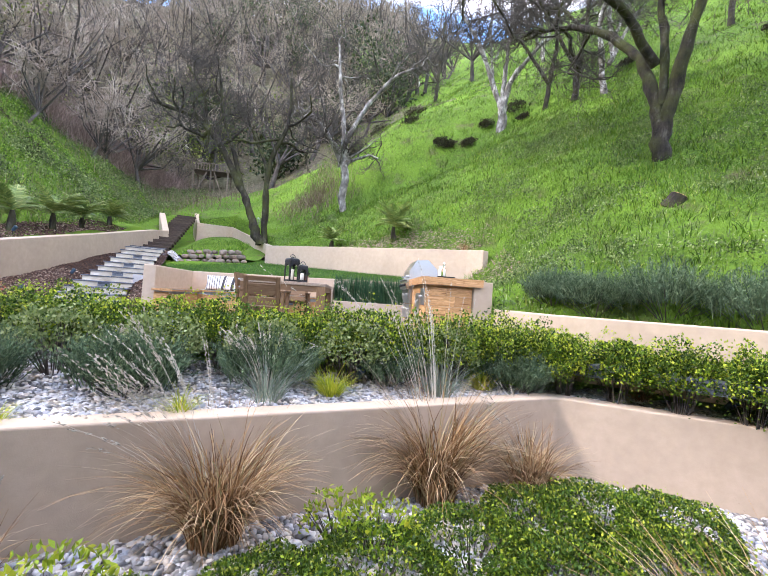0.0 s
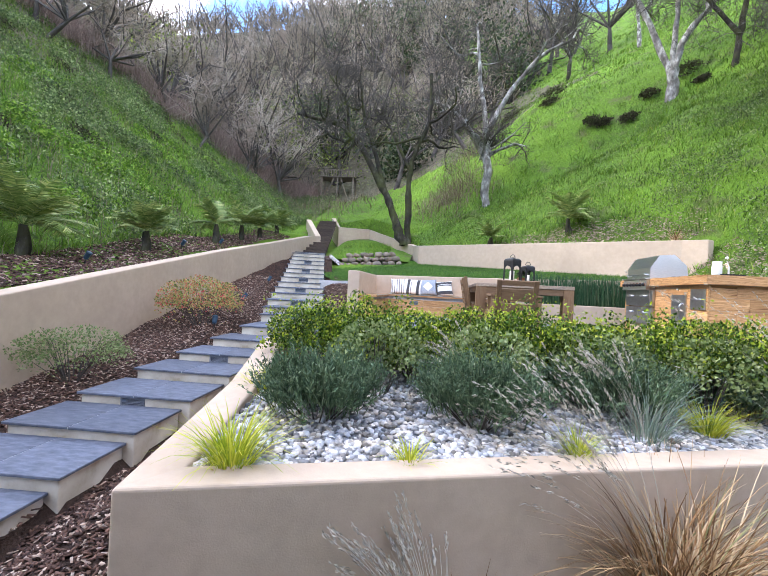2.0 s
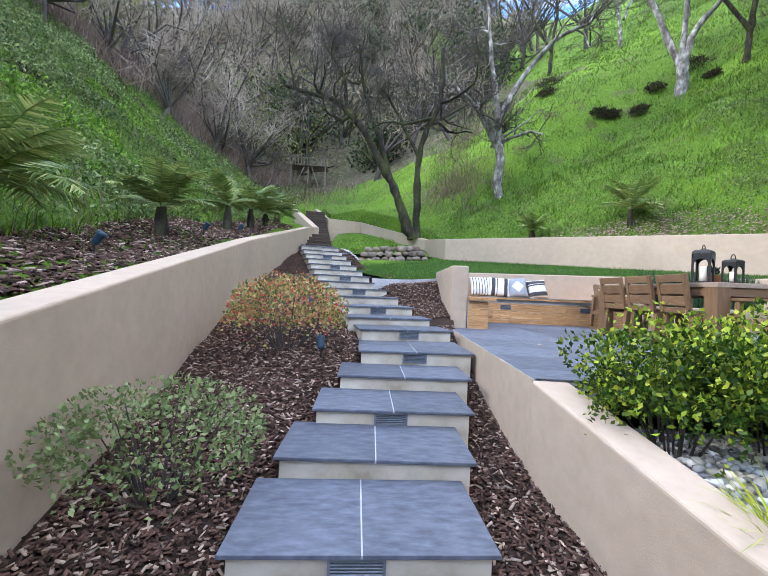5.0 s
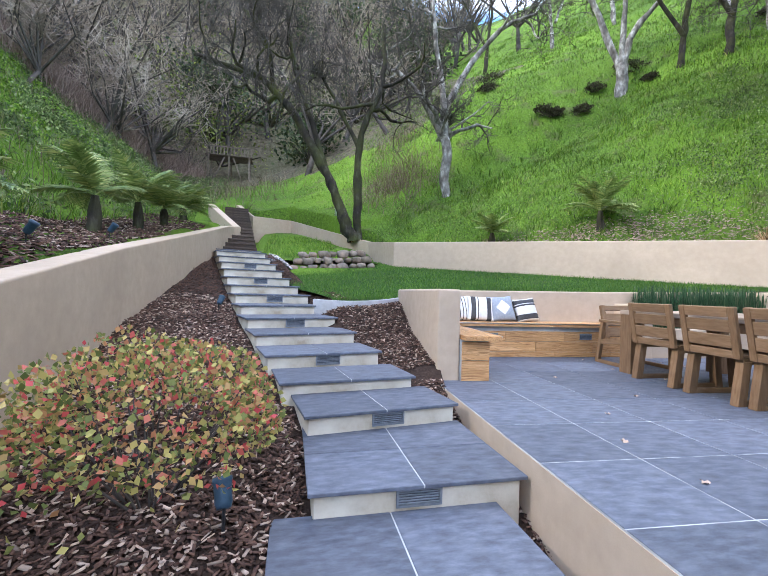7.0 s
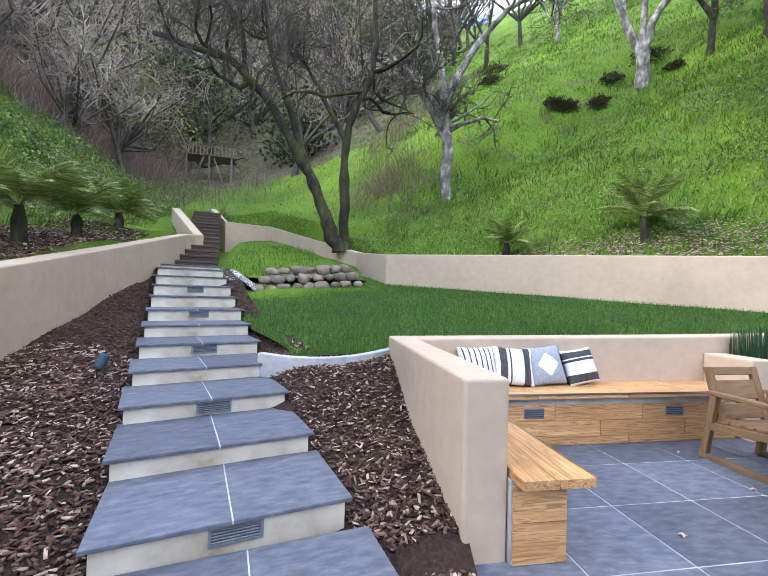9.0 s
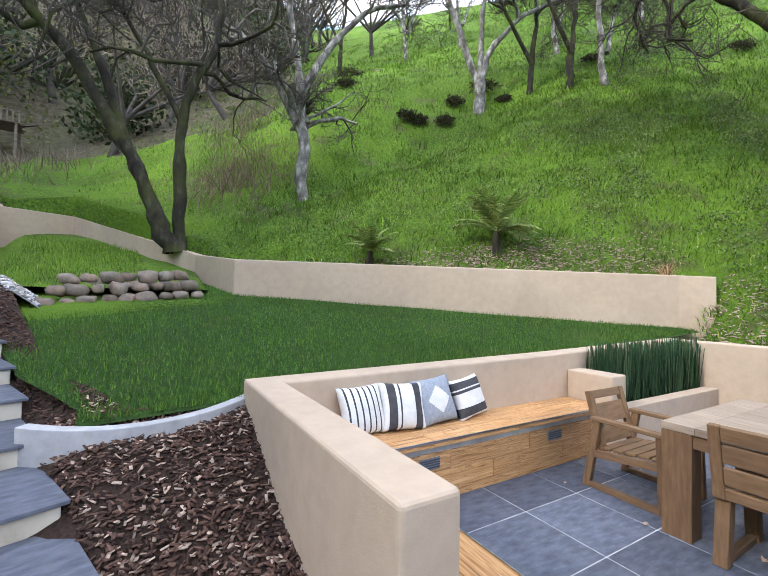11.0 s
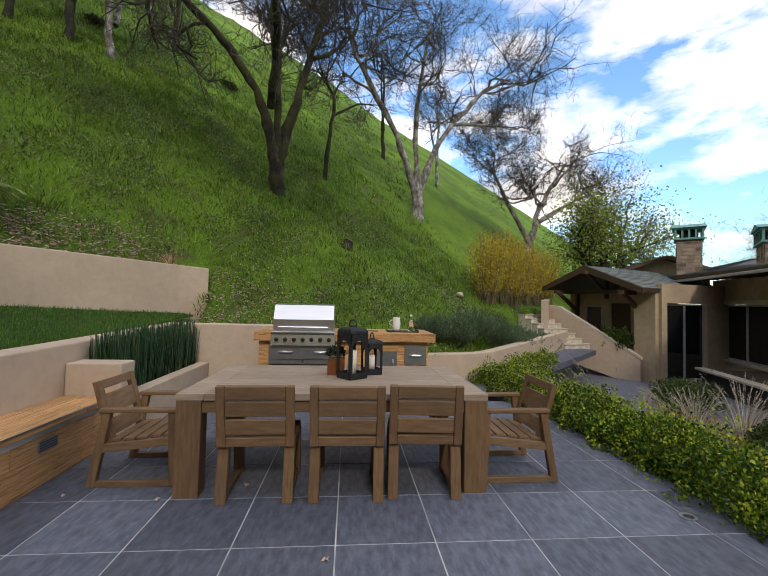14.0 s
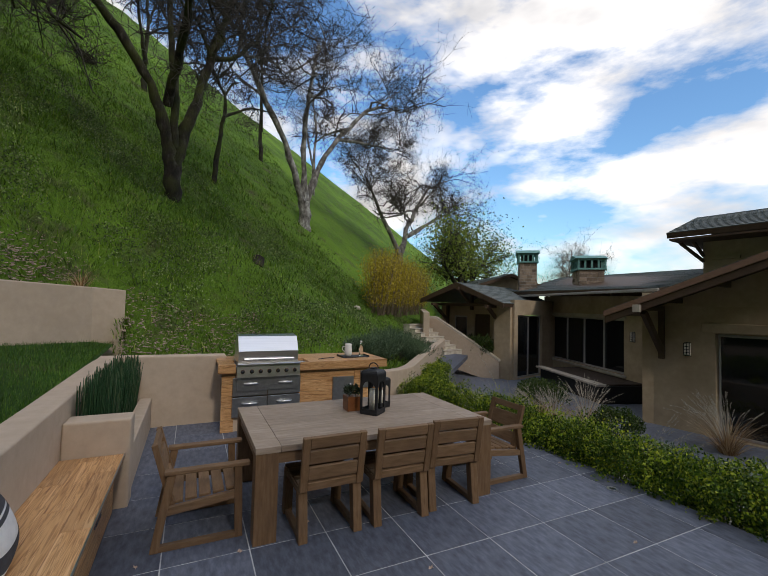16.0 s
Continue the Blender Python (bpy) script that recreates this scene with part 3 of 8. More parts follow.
# ---- garden surfaces ----
STEP_X = lambda y: np.interp(y, [2.0, 5.2, 7.0, 8.42, 16.5], [-4.5, -4.34, -3.98, -4.25, -7.1])
MULCH_R = lambda y: np.interp(y, [-12, 2.67, 4.2, 5.36, 9.0, 11.1, 11.25, 12.2, 17.2], [-2.5, -2.55, -3.02, -3.30, -3.30, -3.28, -4.1, -4.6, -6.2])
mulch_z = lambda x, y: step_z(y - 0.22 * np.clip((y - 7.2) / 0.8, 0, 1) * np.clip(x - STEP_X(y), -0.9, 0.9)) - 0.08 - 0.14 * np.exp(-((x - STEP_X(y) - 0.04) / 0.80) ** 6) - 0.10 * (x > -3.9) * (y < 9) + 0.15 * np.clip((y - 10.0) / 0.8, 0, 1) * np.clip((x + 4.7) / 0.4, 0, 1) + 0.02 * lumps(x, y, 3.1)
sheet("mulch_bed", soil, np.arange(-12, 17.21, 0.15), left_x, MULCH_R, mulch_z, 26, "dark bark mulch bed beside the garden steps", "mulch")
LAWN_L = lambda y: np.interp(y, [11.05, 11.3, 12.2, 15.3, 17.4, 18.8], [-4.35, -4.35, -4.85, -5.9, -5.4, -5.2])
LAWN_R = lambda y: np.interp(y, [11.05, 11.4, 16.3, 18.8], [4.0, 4.0, -2.5, -2.95])
sheet("lawn", lawn_turf, np.arange(11.05, 18.81, 0.12), LAWN_L, LAWN_R, lambda x, y: lawn_z(x, y) + 0.012 * lumps(x, y, 2.0), 60, "short dark green mown lawn", "lawn")
sheet("slope_bed", hill_turf, np.arange(15.9, 23.61, 0.15), lambda y: np.interp(y, [15.9, 16.5, 18.8, 23.6], [-6.2, -6.5, -6.75, -6.95]), lambda y: np.interp(y, [15.9, 16.5, 18.8, 23.6], [-3.2, -2.9, -2.95, -5.95]), lambda x, y: 1.66 + np.maximum(0, y - 16.8) * 0.26 + 0.03 * lumps(x, y, 2), 20, "green weedy slope above the small rock wall", "slope")
PATCH_L = lambda y: MULCH_R(y) - 0.25
PATCH_R = lambda y: LAWN_L(y) + 0.85
patch_z = lambda x, y: np.maximum(lawn_z(x, y) + 0.02, mulch_z(x, y) + 0.01 - 0.75 * np.maximum(0, x - MULCH_R(y)))
sheet("pebble_patch", bed, np.arange(15.0, 16.2, 0.12), PATCH_L, PATCH_R, patch_z, 14, "pebbled slope between the steps and the lawn", "gravel")
bed_z = lambda x, y: -0.48 + 0.16 * np.clip((y - front_y(x)) / 2.2, 0, 1.5) + 0.02 * lumps(x, y, 2.5)
sheet("upper_gravel_bed", bed, np.linspace(0, 1, 24), lambda u: np.full_like(u, -3.2), lambda u: np.full_like(u, 7.0), lambda x, u: u * 0, 80, "white and grey pebble bed", "gravel")
_g = bpy.data.objects["upper_gravel_bed"].data
_x, _u = np.linspace(-3.2, 7.0, 80), np.linspace(0, 1, 24)
_xx, _uu = np.meshgrid(_x, _u)
_xx = np.maximum(_xx, np.interp(_uu, [0, 1], [-2.75, -3.25]))
_yy = front_y(_xx) + 0.1 + _uu * (np.interp(_xx, [-3.2, 3.0, 7.0], [5.42, 5.6, 2.9]) - front_y(_xx) - 0.1)
_g.vertices.foreach_set("co", np.stack([_xx, _yy, bed_z(_xx, _yy)], -1).astype(np.float32).ravel())
low_z = lambda x, y: -1.27 + 0.06 * np.clip(front_y(x) - y, 0, 3)
sheet("lower_gravel_bed", bed, np.arange(-12, 4.9, 0.2), lambda y: np.interp(y, [-12, 2.7, 4.9], [-2.62, -2.62, 3.2]), lambda y: np.interp(y, [-12, 2.3, 4.05, 4.9], [9, 8, 5.0, 3.4]), low_z, 50, "pebble bed at the foot of the planter wall", "gravel")

# ---- stucco walls ----
wall_run("bench_wall", [(-3.098, 8.965, -0.4, 0.935), (-3.098, 10.88, -0.4, 0.93), (0.0, 10.86, -0.4, 0.98), (2.72, 10.84, -0.4, 1.05), (2.72, 9.35, -0.4, 1.04)], 0.245, stucco, 0.022, "low tan stucco wall behind the built-in bench")
wall_run("far_wall", [(4.32, 10.95, 0.6, 2.05), (4.0, 11.38, 0.6, 2.08), (-2.5, 16.28, 0.9, 2.30), (-2.95, 18.8, 1.0, 2.58), (-5.9, 23.55, 1.5, 3.95), (-7.37, 22.3, 1.5, 3.86), (-8.58, 25.0, 2.0, 4.81)][::-1], 0.24, stucco, 0.02, "long tan stucco retaining wall along the lawn")
wall_run("left_wall", [(-4.9, -6, -3, -1.3), (-5.4, 2, -1.8, -0.11), (-6.1, 6, -1.2, 0.6), (-6.76, 10, -0.6, 1.31), (-7.05, 14, 0, 2.03), (-7.31, 17.8, 0.6, 2.74), (-7.27, 18.3, 0.6, 2.81), (-7.12, 18.6, 0.6, 2.86)], 0.25, stucco, 0.02, "sloping tan stucco retaining wall beside the steps")
_side = wall_run("planter_wall", [(5.05, 3.93, -1.8, -0.42), (3.25, 4.82, -1.8, -0.40), (-2.84, 2.67, -1.8, -0.42), (-3.12, 4.2, -1.5, -0.27), (-3.33, 5.2, -1.2, -0.05), (-3.36, 5.45, -1.2, -0.012)][::-1], 0.24, stucco, 0.02, "low tan stucco planter wall round a pebble bed")
wall_run("flight_wall", [(-7.15, 18.64, 1.0, 2.86), (-8.66, 21.5, 1.5, 4.08)], 0.25, stucco, 0.02, "rising stucco wall beside the timber flight")
wall_run("planter_wall_end", [(8.5, 1.9, -1.8, -0.44), (5.06, 3.925, -1.8, -0.422)][::-1], 0.24, stucco, 0.02, "low tan stucco planter wall")
wall_run("patio_edge_wall", [(-3.35, 5.46, -1.2, -0.012), (-3.35, 8.98, -0.8, -0.012)][::-1], 0.16, stucco, 0.0, "tan stucco face under the patio edge")
wall_run("horsetail_planter_front", [(0.42, 10.36, -0.1, 0.44), (2.716, 10.36, -0.1, 0.44)], 0.16, stucco, 0.015, "low tan stucco planter front")
wall_run("bench_end_block", [(0.16, 10.34, -0.1, 0.80), (0.42, 10.34, -0.1, 0.80)], 0.52, stucco, 0.02, "tan stucco block at the end of the bench")
wall_run("curved_wall", [(3.2, 6.86, -0.3, 0.53), (3.48, 5.85, -0.3, 0.52), (3.62, 5.56, -0.3, 0.52), (3.83, 5.30, -0.3, 0.52), (4.1, 5.06, -0.3, 0.52), (4.5, 4.74, -0.3, 0.52), (5.08, 4.28, -0.3, 0.52), (6.62, 3.05, -0.3, 0.52), (8.87, 1.14, -0.3, 0.55), (9.9, 0.3, -0.3, 0.57)], 0.24, stucco, 0.02, "curving low tan stucco wall below the hill")


# ---- steps ----
def vent_light(m):
    v = thing("step_light", "grey louvred step light set in a riser", "light", "step lights", m)
    bm = bmesh.new()
    for a in ((-0.125, 0.125, -0.012, 0.0, -0.048, -0.036), (-0.125, 0.125, -0.012, 0.0, 0.036, 0.048), (-0.125, -0.112, -0.012, 0.0, -0.036, 0.036), (0.112, 0.125, -0.012, 0.0, -0.036, 0.036)):
        box(bm, *a)
    part("frame", bm, grey_fixture, v)
    part("backing", solid(-0.112, 0.112, -0.002, 0.004, -0.036, 0.036), slate_side, v)
    for k in range(5):
        part("slat", solid(-0.112, 0.112, -0.006, 0.0, -0.004, 0.003, 0, pose(0, -0.002, -0.028 + k * 0.014, 35)), grey_fixture, v)
    return v


STEPS = [(-4.48, 2.66, -0.915, 5, 0.66), (-4.44, 3.3, -0.80, 5, 0.64), (-4.40, 3.92, -0.70, 4.5, 0.66), (-4.35, 4.57, -0.60, 4.5, 0.68), (-4.32, 5.25, -0.485, 2.4, 0.64), (-4.21, 5.85, -0.37, 3.3, 0.64), (-4.11, 6.45, -0.245, 3.3, 0.62), (-3.97, 7.02, -0.105, 4, 0.98), (-4.03, 7.87, 0.037, 12.5, 0.60), (-4.25, 8.40, 0.14, 12, 0.62)]
for _i in range(1, 13):
    _y = 8.40 + 0.625 * _i
    STEPS.append((-4.25 - 0.2 * _i, _y, float(step_z(_y)), 13 + min(8, _i * 2.5), 0.70))
tread_mesh, tread_long = None, None
LIT = {1, 3, 5, 7, 8, 10, 12, 14, 16, 18}
for _i, (_x, _y, _z, _t, _d) in enumerate(STEPS):
    m = pose(_x, _y, _z, 0, 0, _t)
    st = thing("garden_step", "broad garden step with two blue-grey slate tiles over a cream riser", "step", "garden steps", m)
    part("riser", solid(-0.57, 0.57, 0.03, _d, -0.45, -0.022, 0.006), riser_paint, st)
    for _s in (-1, 1):
        for _row in ((0.0, _d / 2 - 0.004), (_d / 2 + 0.004, _d)) if _d > 0.9 else ((0.0, _d),):
            part("tile", solid(*sorted((_s * 0.004, _s * 0.60)), *_row, -0.022, 0.0, 0.003), slate, st)
    part("grout", solid(-0.005, 0.005, 0.004, _d, -0.02, -0.004), grout, st)
    if _i in LIT:
        vent_light(m @ pose(0.02 * (-1) ** _i, 0.03, -0.072))

# dark timber flight at the head of the path
for _i in range(14):
    ts = thing("timber_step", "dark weathered timber step between stucco walls", "step", "timber steps", pose(-6.78 - 0.098 * _i, 16.8 + 0.44 * _i, 2.02 + 0.168 * _i, 0, 0, 13))
    part("board", solid(-0.45, 0.45, 0.0, 0.22, -0.05, 0.0, 0.006), rotten_wood, ts)
    part("board", solid(-0.45, 0.45, 0.225, 0.46, -0.05, 0.0, 0.006), rotten_wood, ts)
    part("riser", solid(-0.45, 0.45, 0.02, 0.05, -0.30, -0.05, 0.004), rotten_wood, ts)

# lawn kerb
_kerb = []
for _i in range(15):
    _x = -3.33 - _i * 0.09
    _y = 10.95 + 0.22 * ((_x + 3.95) / 0.61) ** 2
    _kerb.append((_x, _y, 0.3, float(lawn_z(_x, _y)) + 0.012))
wall_run("lawn_kerb", _kerb, 0.09, concrete, 0.008, "curved pale concrete kerb at the lawn's edge")

# ---- patio paving ----
patio = tagged(new("patio"), "patio of square blue-grey slate tiles with pale joints", "patio", kind="structure")
patio["kind"] = "structure"
part("mortar_bed", solid(-3.345, 2.72, 5.44, 10.9, -0.12, -0.003), grout, patio)
TILE_X, TILE_Y, TILE = -0.925, 10.015, 0.606
_shared = {}
for _a in range(-5, 7):
    for _b in range(-9, 3):
        x0, x1 = TILE_X + _a * TILE + 0.0045, TILE_X + (_a + 1) * TILE - 0.0045
        y0, y1 = TILE_Y + _b * TILE + 0.0045, TILE_Y + (_b + 1) * TILE - 0.0045
        x0, x1, y0, y1 = max(x0, -3.36), min(x1, 2.71), max(y0, 5.44), min(y1, 10.88)
        if x1 - x0 < 0.05 or y1 - y0 < 0.05 or (x0 < -3.2 and y1 > 9.3 and x1 < -3.09):
            continue
        key = (round(x1 - x0, 3), round(y1 - y0, 3))
        if key not in _shared:
            o = part("tile", solid(0, x1 - x0, 0, y1 - y0, -0.02, 0.0, 0.002), slate, patio)
            _shared[key] = o.data
        else:
            o = new("tile", _shared[key])
            o.parent = patio
        o.location = (x0, y0, 0)

# path that leads on to the house
PATH_L = [(2.1, 6.9), (3.45, 5.84), (3.80, 5.28), (4.47, 4.72), (5.05, 4.26), (6.6, 3.03), (8.85, 1.12), (9.9, 0.28)]
PATH_R = [(1.9, 5.45), (2.7, 5.40), (3.3, 5.05), (3.85, 4.66), (4.4, 4.25), (5.75, 2.9), (7.85, 0.9), (8.9, -0.1)]
garden_path = tagged(new("garden_path"), "slate-paved path leading to the house", "path", kind="structure")
for k, ((a, b), (c, d)) in enumerate(zip(zip(PATH_L, PATH_R), zip(PATH_L[1:], PATH_R[1:]))):
    for h in range(2):
        f0, f1 = h * 0.5 + 0.003, h * 0.5 + 0.497
        bm = bmesh.new()
        q = [Vector(a).lerp(Vector(b), f0), Vector(a).lerp(Vector(b), f1), Vector(c).lerp(Vector(d), f1), Vector(c).lerp(Vector(d), f0)]
        lo = [bm.verts.new((*v, -0.15)) for v in q]
        hi = [bm.verts.new((*v, -0.002 + 0.002 * h)) for v in q]
        bm.faces.new(hi)
        for j in range(4):
            bm.faces.new((lo[j], lo[(j + 1) % 4], hi[(j + 1) % 4], hi[j]))
        bmesh.ops.recalc_face_normals(bm, faces=bm.faces[:])
        part("tile", bm, slate, garden_path)

# in-ground patio light
pl = thing("ground_light", "small round steel light set flush in the patio", "light", "", pose(-1.33, 5.77, 0.002))
part("ring", turned([(0.055, 0.0), (0.055, 0.006), (0.035, 0.006), (0.034, 0.002)], 20, False), steel, pl)
part("lens", turned([(0.034, 0.0), (0.03, 0.005)], 20), clear_glass, pl)

# small rock wall by the lawn, with a pebble patch
rng = random.Random(5)


def stone(name, size, mat, seed, m, label, group):
    r = random.Random(seed)
    bm = bmesh.new()
    bmesh.ops.create_icosphere(bm, subdivisions=2, radius=1.0)
    off = Vector((r.uniform(0, 50), r.uniform(0, 50), 0))
    for v in bm.verts:
        q = v.co.copy()
        p = Vector([math.copysign(abs(c) ** 0.6, c) for c in q])
        v.co = p * (0.85 + 0.35 * noise.noise(q * 1.1 + off))
        v.co = Vector((v.co.x * size[0], v.co.y * size[1], v.co.z * size[2]))
    o = link_mesh(name, bm, mat, None, "", True)
    o.matrix_world = m
    return tagged(o, label, "rock", group)


for row in range(3):
    for k in range(9 - row):
        f = (k + 0.5 * row) / 8.5
        x, y = -5.25 + f * 2.2, 15.3 + 0.65 * f + 0.12 * row
        s = rng.uniform(0.12, 0.21)
        stone("rock", (s, s * 0.8, s * 0.62), field_stone, rng.random(), pose(x + rng.uniform(-0.03, 0.03), y, float(lawn_z(x, y)) + 0.07 + row * 0.16, rng.uniform(-9, 9), rng.uniform(-9, 9), rng.uniform(0, 360)), "brown field stone in a low dry-stacked garden wall", "rock wall stones")
for k in range(9):
    x, y = rng.uniform(-5.6, -3.3), rng.uniform(16.3, 17.3)
    s = rng.uniform(0.12, 0.22)
    stone("rock", (s, s * 0.7, s * 0.6), field_stone, rng.random(), pose(x, y, 1.62 + 0.24 * max(0, y - 16.8) + 0.05, 0, 0, rng.uniform(0, 360)), "mossy field stone lying on the slope", "slope stones")


# ---- built-in bench ----
bench = thing("built_in_bench", "L-shaped bench clad in wood-look tiles against the stucco wall", "bench")
rngb = random.Random(3)
part("core", solid(-3.06, 0.10, 10.46, 10.875, 0.0, 0.44), grout, bench)
part("core", solid(-3.095, -2.80, 8.94, 10.46, 0.0, 0.42), grout, bench)


def clad_row(x0, x1, y0, y1, z0, z1, along, first, length, mat):
    """Planks of tile laid end to end with thin joints."""
    a, b = (x0, x1) if along == "x" else (y0, y1)
    p, q = a, a + first
    while p < b - 0.01:
        q = min(q, b)
        if along == "x":
            o = part("tile", solid(p + 0.002, q - 0.002, y0, y1, z0 + 0.002, z1 - 0.002, 0.0015), mat, bench)
        else:
            o = part("tile", solid(x0, x1, p + 0.002, q - 0.002, z0 + 0.002, z1 - 0.002, 0.0015), mat, bench)
        p, q = q, q + length
        if q > b - 0.08:
            q = b


for _r, (_z0, _z1, _f) in enumerate(((0.0, 0.075, 0.75), (0.075, 0.225, 0.45), (0.225, 0.375, 0.9))):
    clad_row(-2.786, 0.105, 10.448, 10.46, _z0, _z1, "x", _f, 0.92, wood_tile_x)
    clad_row(-2.80, -2.788, 8.94, 10.44, _z0, _z1, "y", _f * 0.6, 0.92, wood_tile_y)
clad_row(-3.09, -2.79, 8.926, 8.938, 0.0, 0.21, "x", 0.4, 0.4, wood_tile_x)
clad_row(-3.09, -2.79, 8.926, 8.938, 0.21, 0.40, "x", 0.4, 0.4, wood_tile_x)
for _y0, _y1, _f in ((10.385, 10.54, 0.6), (10.54, 10.70, 0.9), (10.70, 10.872, 0.45)):
    clad_row(-2.695, 0.15, _y0 + 0.001, _y1 - 0.001, 0.44, 0.492, "x", _f, 0.92, wood_tile_x)
clad_row(-3.09, -2.90, 8.82, 10.87, 0.42, 0.472, "y", 0.5, 0.7, wood_tile_y)
clad_row(-2.898, -2.705, 8.82, 10.87, 0.42, 0.472, "y", 0.8, 0.7, wood_tile_y)
part("edge_trim", solid(-2.695, 0.15, 10.378, 10.385, 0.478, 0.494), steel, bench, "thin pale metal edge strip")
part("edge_trim", solid(-2.705, -2.698, 8.82, 10.37, 0.458, 0.474), steel, bench, "thin pale metal edge strip")
for _x in (-2.1, -0.62):
    bl = thing("bench_light", "small dark louvred light set in the bench front", "light", "bench lights", pose(_x, 10.444, 0.30))
    part("cover", solid(-0.1, 0.1, -0.006, 0.0, -0.045, 0.045, 0.003), grey_fixture, bl)
    for k in range(4):
        part("slat", solid(-0.09, 0.09, -0.012, -0.006, -0.03 + k * 0.018, -0.022 + k * 0.018), slate_side, bl)


def pillow(m, size, bands, base, label):
    """A scatter cushion in x-z facing -y, with woven bands as panels of its own cover."""
    p = thing("cushion", label, "cushion", "bench cushions", m)
    n = 28

    def cover(name, u0, u1, mat, lift=0.0, diamond=False):
        bm = bmesh.new()
        for side in (-1, 1):
            rows = []
            for i in range(n + 1):
                row = []
                for j in range(n + 1):
                    a, b = -1 + 2 * i / n, -1 + 2 * j / n
                    t = max(0.0, (1 - a * a) * (1 - b * b)) ** 0.38
                    pin = 1 - 0.07 * (1 - a * a) * b * b - 0.07 * (1 - b * b) * a * a
                    row.append((a, b, bm.verts.new((a * size * pin / 2 * (1 + 0.05 * abs(b)), side * (0.085 * t + lift * (t > 0)), size / 2 + b * size * pin / 2))))
                rows.append(row)
            for i in range(n):
                for j in range(n):
                    q = [rows[i][j], rows[i + 1][j], rows[i + 1][j + 1], rows[i][j + 1]]
                    ca, cb = sum(w[0] for w in q) / 4, sum(w[1] for w in q) / 4
                    key = ca if diamond != "z" else cb
                    keep = (abs(ca) + abs(cb) < 0.62) if diamond is True else (u0 <= key < u1)
                    if keep:
                        f = [w[2] for w in q]
                        bm.faces.new(f if side < 0 else f[::-1])
        loose = [v for v in bm.verts if not v.link_faces]
        bmesh.ops.delete(bm, geom=loose, context="VERTS")
        bmesh.ops.remove_doubles(bm, verts=bm.verts[:], dist=0.0005)
        part(name, bm, mat, p, "", True)

    cover("cover", -2, 2, base)
    for u0, u1, mat, kind in bands:
        cover("band", u0, u1, mat, 0.0022, kind)
    return p


stripes = [(-0.86 + 0.29 * k, -0.79 + 0.29 * k, cloth_dark, False) for k in range(6)]
pillow(pose(-2.50, 10.71, 0.494, -22, 0, 8), 0.39, stripes, cloth_white, "white cushion with thin grey stripes")
pillow(pose(-2.17, 10.68, 0.494, -22, 3, -6), 0.39, [(-0.78, -0.42, cloth_dark, False), (-0.30, -0.24, cloth_dark, False), (0.26, 0.32, cloth_dark, False), (0.42, 0.80, cloth_dark, False)], cloth_white, "white cushion with broad charcoal stripes")
pillow(pose(-1.79, 10.70, 0.494, -22, -4, 4), 0.40, [(0, 0, cloth_white, True)], cloth_blue, "grey-blue cushion with a white diamond")
pillow(pose(-1.38, 10.72, 0.494, -20, -6, 10), 0.37, [(-0.86, -0.45, cloth_dark, "z"), (-0.32, -0.26, cloth_dark, "z"), (0.30, 0.40, cloth_dark, "z"), (0.52, 0.84, cloth_dark, "z")], cloth_white, "white cushion with black bands")


# ---- dining table and chairs ----
def dining_table():
    t = thing("dining_table", "large weathered teak dining table with square block legs", "table")
    x0, x1, y0, y1 = -0.92, 0.44, 7.06, 9.39
    for k in range(7):
        w = (x1 - x0 - 0.0) / 7
        part("board", solid(x0 + k * w + 0.001, x0 + (k + 1) * w - 0.001, y0 + 0.20, y1 - 0.20, 0.70, 0.75, 0.002), teak_top, t)
    for ya, yb in ((y0, y0 + 0.198), (y1 - 0.198, y1)):
        part("end_board", solid(x0, x1, ya, yb, 0.70, 0.75, 0.003), teak_top, t)
    for xa in (x0 + 0.002, x1 - 0.142):
        for ya in (y0 + 0.002, y1 - 0.182):
            part("leg", solid(xa, xa + 0.14, ya, ya + 0.18, 0.0, 0.699, 0.004), teak, t)
    for xa in (x0 + 0.02, x1 - 0.05):
        part("apron", solid(xa, xa + 0.03, y0 + 0.183, y1 - 0.183, 0.61, 0.699), teak_x, t)
    for ya in (y0 + 0.02, y1 - 0.05):
        part("apron", solid(x0 + 0.143, x1 - 0.143, ya, ya + 0.03, 0.61, 0.699), teak_y, t)
    return t


